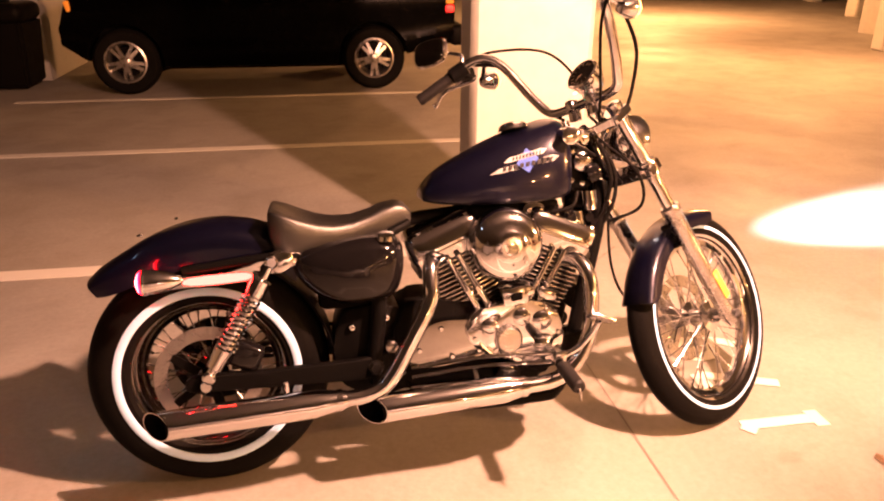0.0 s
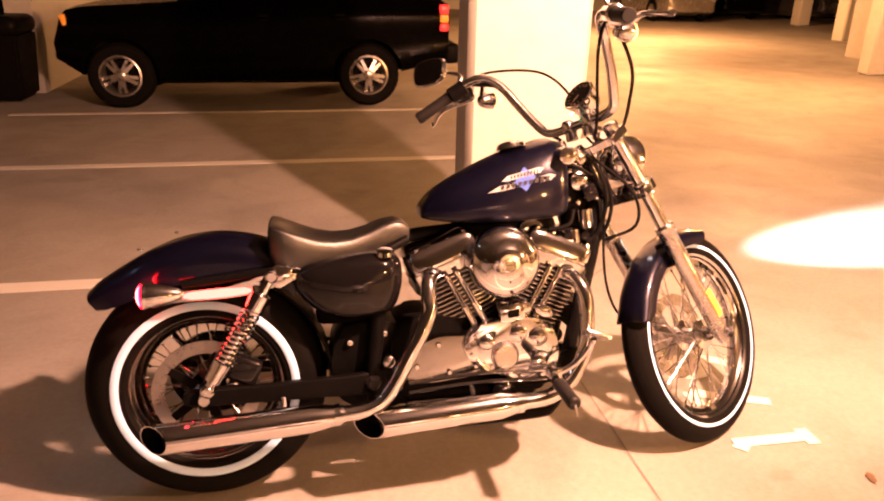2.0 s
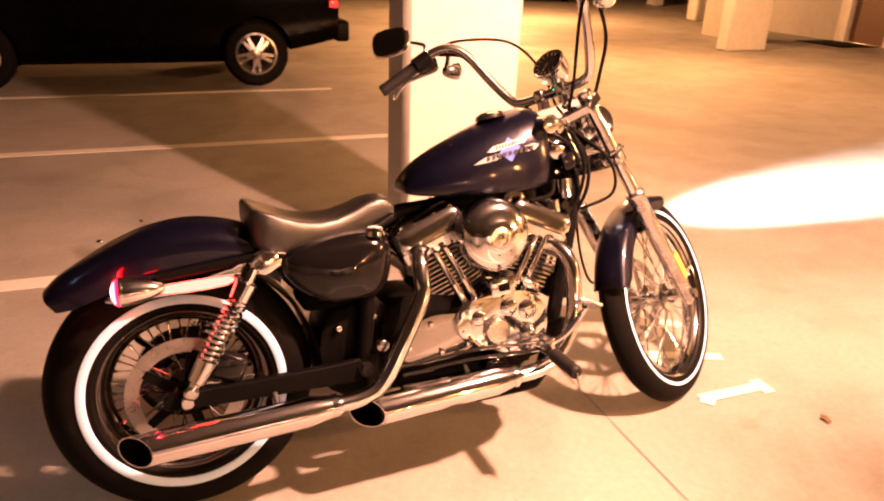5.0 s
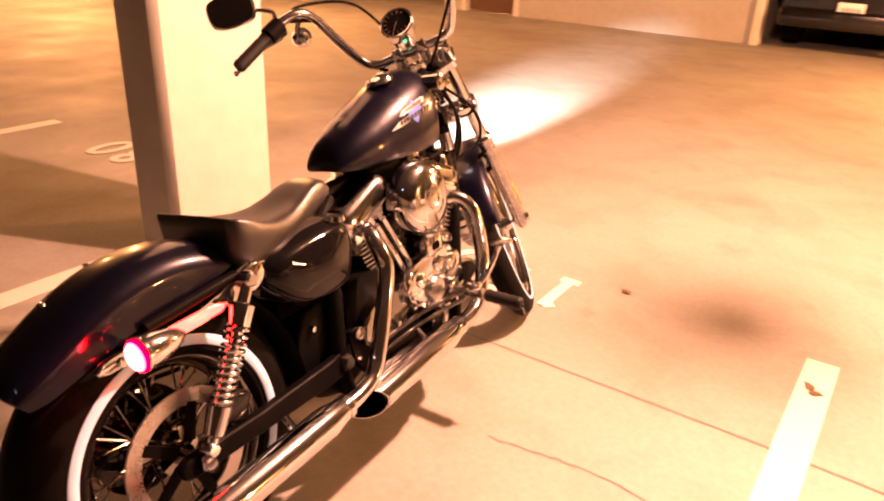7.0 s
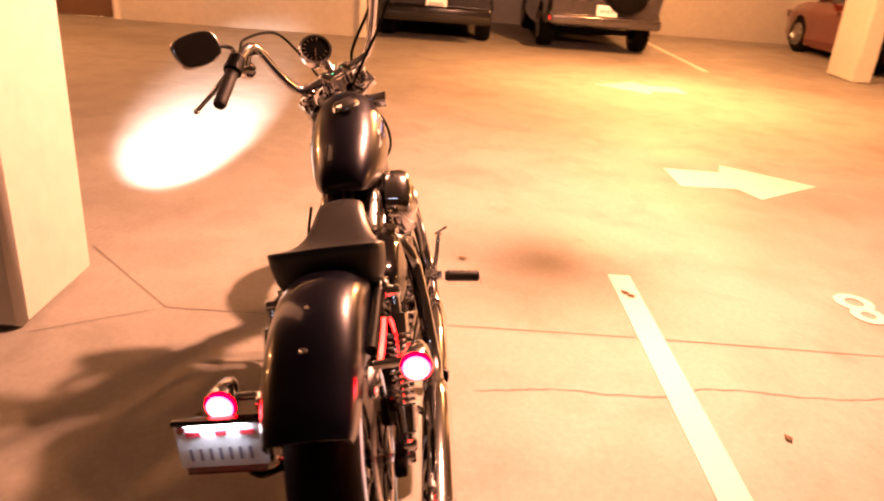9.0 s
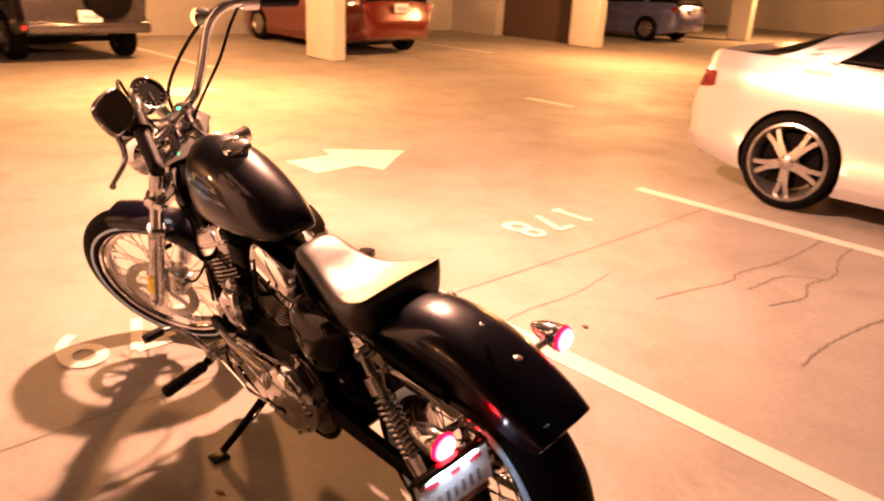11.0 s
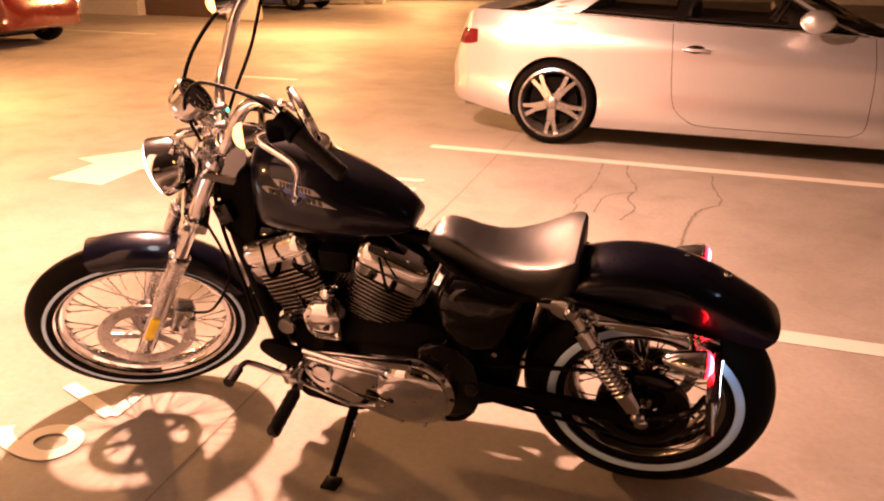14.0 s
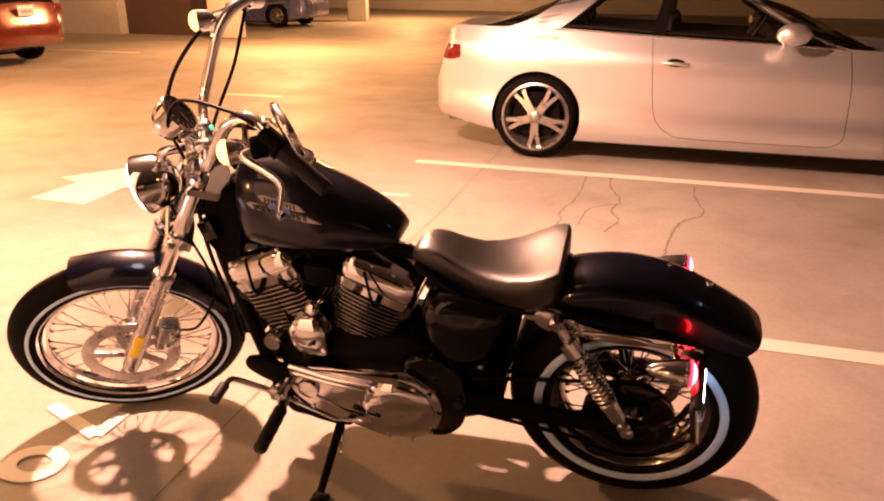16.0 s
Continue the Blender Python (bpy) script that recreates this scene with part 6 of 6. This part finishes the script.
# side stand
b = B()
tube(b, [(0.865, 0.11, 0.205), (0.868, 0.16, 0.175), (0.872, 0.25, 0.118), (0.874, 0.315, 0.083)], [0.016, 0.014, 0.0125, 0.012], 10)
box(b, 0.06, 0.04, 0.06, T(0.865, 0.115, 0.205), 0.01, 2)
box(b, 0.05, 0.055, 0.010, T(0.874, 0.330, 0.0705) @ pose(0, 0, 0, 11, 0, 0), 0.004, 2)
stand = bp("side_stand", b, WRINKLE, "black side stand, folded out")
b = B()
tube(b, [(0.86, 0.135, 0.18), (0.84, 0.22, 0.148)], 0.006, 6)
bp("stand_spring", b, CHROME, "", stand)
b = B()
tube(b, [(1.03, 0.11, 0.33), (0.96, 0.13, 0.235), (0.87, 0.12, 0.20)], 0.005, 6, 5)
tube(b, [(1.10, 0.06, 0.63), (1.02, 0.09, 0.58), (0.98, 0.11, 0.50)], 0.005, 6, 5)
tube(b, [(1.04, 0.06, 0.70), (1.0, 0.10, 0.66), (0.95, 0.10, 0.63)], 0.004, 6, 5)
bp("wiring", b, RUBBER, "black wiring loom")
b = B()
box(b, 0.13, 0.10, 0.09, T(1.14, 0, 0.70), 0.015, 2)
for i in range(5):
    lathe(b, [(0, 0), (0.018, 0), (0.014, 0.03), (0, 0.03)], 10, T(1.10 + 0.02 * i, -0.055 + 0.004 * i, 0.72 - 0.02 * (i % 3)) @ pose(0, 0, 0, 0, 0, 180))
bp("coil_box", b, BLACK, "black ignition coil housing")

# top engine mount and throttle linkage under the tank
b = B()
prism(b, smooth_poly([(0.79, 0.735), (0.80, 0.772), (0.92, 0.782), (1.05, 0.784), (1.075, 0.755), (1.05, 0.728), (0.92, 0.722)], 4), -0.046, 0.046, 0.006, seg=2)
mount = bp("engine_mount", b, WRINKLE, "black top engine mount", sharp=60)
b = B()
prism(b, smooth_poly([(0.955, 0.722), (0.965, 0.768), (1.015, 0.770), (1.03, 0.730), (0.99, 0.712)], 4), -0.062, -0.050, 0.003, seg=2)
bp("mount_plate", b, CHROME, "chrome mount plate", mount)
b = B()
for x, z in ((0.975, 0.752), (1.008, 0.748), (0.99, 0.727)):
    lathe(b, [(0, -0.010), (0.007, -0.009), (0.009, 0.0), (0, 0)], 8, T(x, -0.062, z))
bp("mount_bolt", b, CHROME, "", mount)

# chrome shock brackets under the seat
for s in (-1, 1):
    b = B()
    prism(b, smooth_poly([(0.285, 0.688), (0.29, 0.655), (0.255, 0.632), (0.232, 0.645), (0.228, 0.675), (0.25, 0.69)], 3), s * 0.124, s * 0.136, 0.003)
    bp("shock_bracket", b, CHROME, "chrome shock bracket")

# dark covers ahead of and beside the rear wheel
b = B()
rings = []
for a in np.linspace(-4, 78, 13):
    c, q = math.cos(radians(a)), math.sin(radians(a))
    rings.append([(RW.x + r * c, y, RW.z + r * q) for r, y in ((0.345, -0.085), (0.345, 0.085), (0.352, 0.095), (0.356, 0.0), (0.352, -0.095))])
loft(b, rings)
bp("inner_fender", b, PLASTIC, "black plastic inner fender", sharp=60)
b = B()
prism(b, smooth_poly([(0.50, 0.44), (0.56, 0.475), (0.64, 0.465), (0.66, 0.40), (0.62, 0.25), (0.56, 0.215), (0.50, 0.24), (0.475, 0.33)], 5), 0.085, 0.128, 0.014, seg=3)
bp("pulley_cover", b, BLACK, "black pulley cover", sharp=60)

# gearbox and frame casting between engine and rear wheel
b = B()
prism(b, smooth_poly([(0.395, 0.29), (0.39, 0.42), (0.43, 0.50), (0.56, 0.50), (0.62, 0.44), (0.62, 0.27), (0.50, 0.235)], 4), -0.085, 0.085, 0.012, seg=2)
gbox = bp("gearbox_case", b, WRINKLE, "black gearbox case", sharp=50)
b = B()
for x, z in ((0.43, 0.31), (0.44, 0.45), (0.54, 0.47), (0.58, 0.30), (0.52, 0.38)):
    for g in (-1, 1):
        lathe(b, [(0, g * 0.012), (0.008, g * 0.011), (0.011, g * 0.003), (0.011, -g * 0.004), (0, -g * 0.004)], 8, T(x, g * 0.088, z))
bp("cover_bolt", b, CHROME, "chrome bolt", gbox)
b = B()
tube(b, [(0.545, -0.135, 0.40), (0.545, -0.150, 0.40), (0.545, -0.154, 0.40)], [0.017, 0.017, 0.010], 14)
tube(b, [(0.545, -0.135, 0.40), (0.545, -0.09, 0.40)], 0.008, 8)
bp("brake_switch", b, SATIN, "round alloy plug")

# fittings round the steering neck
b = B()
tube(b, [(1.075, -0.075, 0.965), (1.08, -0.115, 0.966), (1.081, -0.128, 0.966), (1.081, -0.131, 0.966)], [0.022, 0.024, 0.026, 0.018], 18)
bp("ignition_lock", b, CHROME, "chrome ignition lock barrel")
b = B()
tube(b, [(1.135, -0.02, 0.955), (1.135, -0.07, 0.955), (1.137, -0.078, 0.955)], [0.024, 0.024, 0.014], 16)
bp("neck_cover", b, CHROME, "chrome neck cover")
b = B()
tube(b, [(1.145, -0.02, 0.885), (1.145, -0.055, 0.885), (1.146, -0.062, 0.885)], [0.028, 0.028, 0.016], 16)
bp("neck_cover", b, CHROME, "chrome neck cover")
b = B()
prism(b, smooth_poly([(1.085, 0.93), (1.16, 0.925), (1.195, 0.86), (1.175, 0.80), (1.12, 0.80), (1.09, 0.86)], 4), -0.03, 0.03, 0.008, seg=2)
bp("neck_gusset", b, WRINKLE, "black neck gusset")
b = B()
tube(b, [(1.16, -0.065, 0.80), (1.165, -0.068, 0.745), (1.167, -0.068, 0.74)], [0.021, 0.021, 0.012], 14)
bp("ignition_coil", b, CHROME, "chrome ignition coil cover")
b = B()
tube(b, [(1.125, -0.06, 0.74), (1.13, -0.062, 0.69), (1.135, -0.062, 0.683)], [0.019, 0.021, 0.010], 14)
bp("fuel_valve", b, CHROME, "chrome fuel valve")
b = B()
prism(b, smooth_poly([(1.11, 0.935), (1.175, 0.935), (1.215, 0.84), (1.215, 0.72), (1.14, 0.70), (1.115, 0.82)], 4), 0.032, 0.066, 0.008, seg=2)
bp("coil_cover", b, WRINKLE, "black coil cover beside the neck", sharp=60)
b = B()
box(b, 0.05, 0.045, 0.06, T(1.20, 0.075, 0.80) @ pose(0, 0, 0, 0, 18, 0), 0.008, 2)
bp("connector_block", b, BLACK, "black wiring connector block")
b = B()
box(b, 0.045, 0.05, 0.05, T(1.175, -0.05, 0.85) @ pose(0, 0, 0, 0, -24, 0), 0.010, 2)
bp("connector_block", b, BLACK, "black wiring connector block")
b = B()
for x, y, z in ((1.12, -0.034, 0.915), (1.165, -0.034, 0.905), (1.178, -0.034, 0.835), (1.115, -0.034, 0.83), (1.148, -0.034, 0.82), (1.12, 0.034, 0.915), (1.165, 0.034, 0.905), (1.178, 0.034, 0.835), (1.115, 0.034, 0.83)):
    g = 1 if y > 0 else -1
    lathe(b, [(0, g * 0.012), (0.008, g * 0.010), (0.010, 0.0), (0, 0)], 8, T(x, y, z))
bp("neck_bolt", b, CHROME)
b = B()
for pts in ([(1.20, -0.05, 0.93), (1.225, -0.075, 0.84), (1.205, -0.07, 0.74), (1.16, -0.055, 0.68)],
            [(1.20, -0.03, 0.94), (1.24, -0.06, 0.86), (1.235, -0.075, 0.77), (1.19, -0.06, 0.66), (1.17, -0.06, 0.55)],
            [(1.20, 0.05, 0.93), (1.225, 0.075, 0.84), (1.21, 0.07, 0.74), (1.15, 0.06, 0.68)],
            [(1.19, 0.04, 0.95), (1.235, 0.055, 0.86), (1.23, 0.065, 0.72), (1.20, 0.07, 0.55), (1.17, 0.09, 0.42)],
            [(1.06, -0.05, 0.95), (1.12, -0.085, 0.93), (1.18, -0.06, 0.90)],
            [(1.12, -0.075, 0.80), (1.10, -0.09, 0.76), (1.04, -0.085, 0.745)]):
    tube(b, pts, 0.006, 7, 5)
bp("neck_wire", b, RUBBER)

# handlebar group, turning with the fork
b = B()
LEFT = [(1.19, 0.045, 1.056), (1.19, 0.10, 1.057), (1.185, 0.138, 1.070), (1.163, 0.164, 1.112), (1.134, 0.188, 1.168), (1.096, 0.212, 1.234), (1.060, 0.234, 1.266), (1.028, 0.262, 1.272), (1.000, 0.306, 1.258), (0.974, 0.350, 1.232), (0.912, 0.424, 1.190)]
pts = [(x, -y, z) for x, y, z in LEFT[::-1]] + LEFT
tube(b, pts, 0.0148, 14, 5)
bar = sp("handlebar", b, CHROME, "chrome mini ape-hanger handlebar")
b = B()
for s in (-1, 1):
    tube(b, [(1.195, s * 0.04, 1.015), (1.19, s * 0.04, 1.075)], [0.020, 0.018], 14)
    box(b, 0.045, 0.034, 0.042, T(1.19, s * 0.04, 1.058), 0.010, 3)
sp("riser", b, CHROME, "chrome handlebar riser")
for s in (-1, 1):
    def L(p, s=s):
        return (p[0], s * p[1], p[2])
    b = B()
    a, e = np.array(L((0.980, 0.342, 1.237))), np.array(L((0.905, 0.432, 1.184)))
    ks = np.linspace(0, 1, 13)
    tube(b, [a + (e - a) * k for k in ks], [0.0205] + [0.0195, 0.0182] * 5 + [0.020, 0.017], 16)
    sp("grip", b, GRIP, "ribbed black rubber grip")
    d = (e - a) / np.linalg.norm(e - a)
    b = B()
    q = a - d * 0.03
    tube(b, [q - d * 0.032, q - d * 0.028, q + d * 0.025, q + d * 0.03], [0.018, 0.026, 0.027, 0.02], 16)
    box(b, 0.045, 0.05, 0.035, T(q[0] + 0.028, q[1], q[2] - 0.004), 0.009, 2)
    sw = sp("switch_housing", b, WRINKLE if s > 0 else CHROME, "handlebar switch housing")
    b = B()
    p0 = q + np.array((0.045, 0, -0.005))
    p2 = np.array(L((1.010, 0.474, 1.188)))
    p1 = p0 + d * 0.015 + np.array((0.032, 0, -0.004))
    tube(b, [p0, p1, p1 + (p2 - p1) * 0.55 + np.array((-0.034, 0, 0.004)), p2, p2 + (p2 - p1) * 0.07], [0.008, 0.009, 0.0075, 0.0065, 0.0095], 12, 6)
    sp("lever", b, CHROME, "polished hand lever", sw)
    b = B()
    p = np.array(L((1.048, 0.243, 1.270)))
    c = np.array(L((1.080, 0.278, 1.212) if s > 0 else (1.124, 0.256, 1.244)))
    tube(b, [p, c + np.array((-0.02, 0, 0.012)), c], [0.008, 0.008, 0.008], 8)
    f = np.array((0.94, 0, 0.10)) * 0.024
    tube(b, [c - f * 1.3, c - f * 1.1, c - f * 0.2, c + f * 0.9, c + f], [0.008, 0.018, 0.027, 0.030, 0.028], 20)
    ts = sp("turn_signal", b, CHROME, "chrome bullet turn signal")
    b = B()
    tube(b, [c + f * 0.95, c + f * 1.4, c + f * 1.8, c + f * 2.0], [0.028, 0.027, 0.019, 0.006], 20)
    sp("signal_lens", b, AMBER_GLOW, "amber lens", ts)
    # mirror: stem and rounded head
    b = B()
    base, top_ = np.array(L((1.000, 0.305, 1.268))), np.array(L((0.975, 0.365, 1.325)))
    tube(b, [base, base + np.array((0.005, 0, 0.03)), (base + top_) / 2 + np.array((0, 0, 0.02)), top_], [0.007, 0.007, 0.006, 0.006], 8, 4)
    mirr = sp("mirror", b, CHROME, "chrome mirror with tapered head")
    b = B()
    mm = T(*L((0.956, 0.401, 1.338))) @ pose(0, 0, 0, 6, 10 if s > 0 else -6, 14 if s > 0 else 4)
    outline = smooth_poly([(-0.068, -0.008), (-0.058, 0.034), (0.0, 0.046), (0.056, 0.038), (0.066, 0.0), (0.05, -0.040), (-0.01, -0.046), (-0.055, -0.036)], 4)
    rim_ = [[(0.007, y, z) for y, z in outline], [(0.003, y * 1.03, z * 1.03) for y, z in outline], [(-0.004, y * 1.0, z * 1.0) for y, z in outline], [(-0.006, y * 0.95, z * 0.95) for y, z in outline]]
    back = [[(0.013, y * 0.5, z * 0.5) for y, z in outline], [(0.011, y * 0.85, z * 0.85) for y, z in outline]]
    loft(b, back + rim_, m=mm)
    sp("mirror_shell", b, CHROME, "", mirr)
    b = B()
    loft(b, [[(-0.0062, y * 0.93, z * 0.93) for y, z in outline], [(-0.0075, y * 0.92, z * 0.92) for y, z in outline]], m=mm)
    sp("mirror_glass", b, MIRROR, "", mirr)
# gauge
b = B()
mg = T(1.244, 0.012, 1.140) @ pose(0, 0, 0, 0, -55, 0)
lathe(b, [(0, -0.055), (0.022, -0.051), (0.040, -0.036), (0.050, -0.014), (0.054, 0.018), (0.056, 0.026), (0.052, 0.030), (0.047, 0.028)], 36, mg @ pose(0, 0, 0, 90, 0, 0))
tube(b, [(1.238, 0, 1.108), (1.225, 0, 1.08), (1.21, 0, 1.05)], 0.018, 10, 3)
gauge = sp("speedometer", b, CHROME, "round chrome speedometer")
b = B()
lathe(b, [(0, 0.0265), (0.047, 0.0265), (0.047, 0.020)], 36, mg @ pose(0, 0, 0, 90, 0, 0))
sp("dial_face", b, WRINKLE, "dark dial face", gauge)
b = B()
for i in range(12):
    a = radians(-40 + i * 24)
    box(b, 0.010, 0.0022, 0.001, mg @ pose(0, 0, 0, 0, 0, math.degrees(a)) @ T(0.038, 0, 0.0275))
box(b, 0.030, 0.002, 0.001, mg @ pose(0, 0, 0, 0, 0, 150) @ T(0.013, 0, 0.0285))
sp("dial_mark", b, DIAL, "dim dial ticks and needle", gauge)
b = B()
box(b, 0.008, 0.010, 0.006, T(1.163, 0.0, 1.088) @ pose(0, 0, 0, 0, -20, 0), 0.002, 2)
sp("indicator_lamp", b, GREEN_GLOW, "green glowing indicator")
# headlight
b = B()
hc, hd = np.array((1.342, 0, 0.952)), np.array((0.985, 0, -0.17))
tube(b, [hc - hd * 0.054, hc - hd * 0.051, hc - hd * 0.039, hc - hd * 0.012, hc + hd * 0.022, hc + hd * 0.037, hc + hd * 0.044, hc + hd * 0.048], [0.012, 0.030, 0.052, 0.070, 0.079, 0.082, 0.082, 0.076], 36)
tube(b, [hc - hd * 0.03 + np.array((0, 0, 0.06)), (1.30, 0, 1.04), (1.24, 0, 1.04)], 0.014, 10, 3)
hl = sp("headlight", b, CHROME, "chrome bullet headlight, switched on", sharp=50)
b = B()
tube(b, [hc + hd * 0.0485, hc + hd * 0.054, hc + hd * 0.062], [0.076, 0.068, 0.03], 36)
sp("headlight_lens", b, HEAD_GLOW, "bright glowing lens", hl)
# cables from bar to neck
b = B()
tube(b, [(1.015, 0.29, 1.268), (1.08, 0.24, 1.295), (1.19, 0.12, 1.262), (1.25, 0.06, 1.16), (1.25, 0.03, 1.03)], 0.0045, 7, 8)
sp("clutch_cable", b, RUBBER, "looping black cable")
b = B()
tube(b, [(1.02, 0.28, 1.262), (1.10, 0.205, 1.225), (1.17, 0.155, 1.09), (1.20, 0.09, 1.03)], 0.0055, 7, 6)
sp("switch_wire", b, RUBBER)
b = B()
tube(b, [(1.20, -0.03, 0.95), (1.30, -0.09, 0.85), (1.31, -0.10, 0.75), (1.22, -0.06, 0.70)], 0.005, 7, 6)
bp("clutch_line", b, RUBBER)

b = B()
tube(b, [(1.02, -0.285, 1.272), (1.12, -0.245, 1.245), (1.225, -0.195, 1.165), (1.280, -0.125, 1.085), (1.275, -0.09, 1.02), (1.25, -0.05, 0.97)], 0.0056, 7, 8)
sp("throttle_cable", b, RUBBER, "looping black cable")
b = B()
tube(b, [(1.01, -0.30, 1.262), (1.040, -0.235, 1.215), (1.085, -0.175, 1.14), (1.155, -0.10, 1.055), (1.20, -0.04, 0.99)], 0.0048, 7, 8)
sp("switch_wire", b, RUBBER)

# the headlight's beam
spot = bpy.data.lights.new("headlight_beam", "SPOT")
spot.energy, spot.color, spot.spot_size, spot.spot_blend, spot.shadow_soft_size = 13500, (1.0, 0.95, 0.90), radians(41), 1.0, 0.03
so = new("headlight_beam", spot)
bpy.context.view_layer.update()
hw_ = bike.matrix_basis @ STEER @ Vector(tuple(hc + hd * 0.115))
so.matrix_basis = look(hw_, (hw_.x + 2.85, hw_.y + 1.43, 0.0), 31) @ Matrix.Diagonal((1, 0.30, 1, 1))
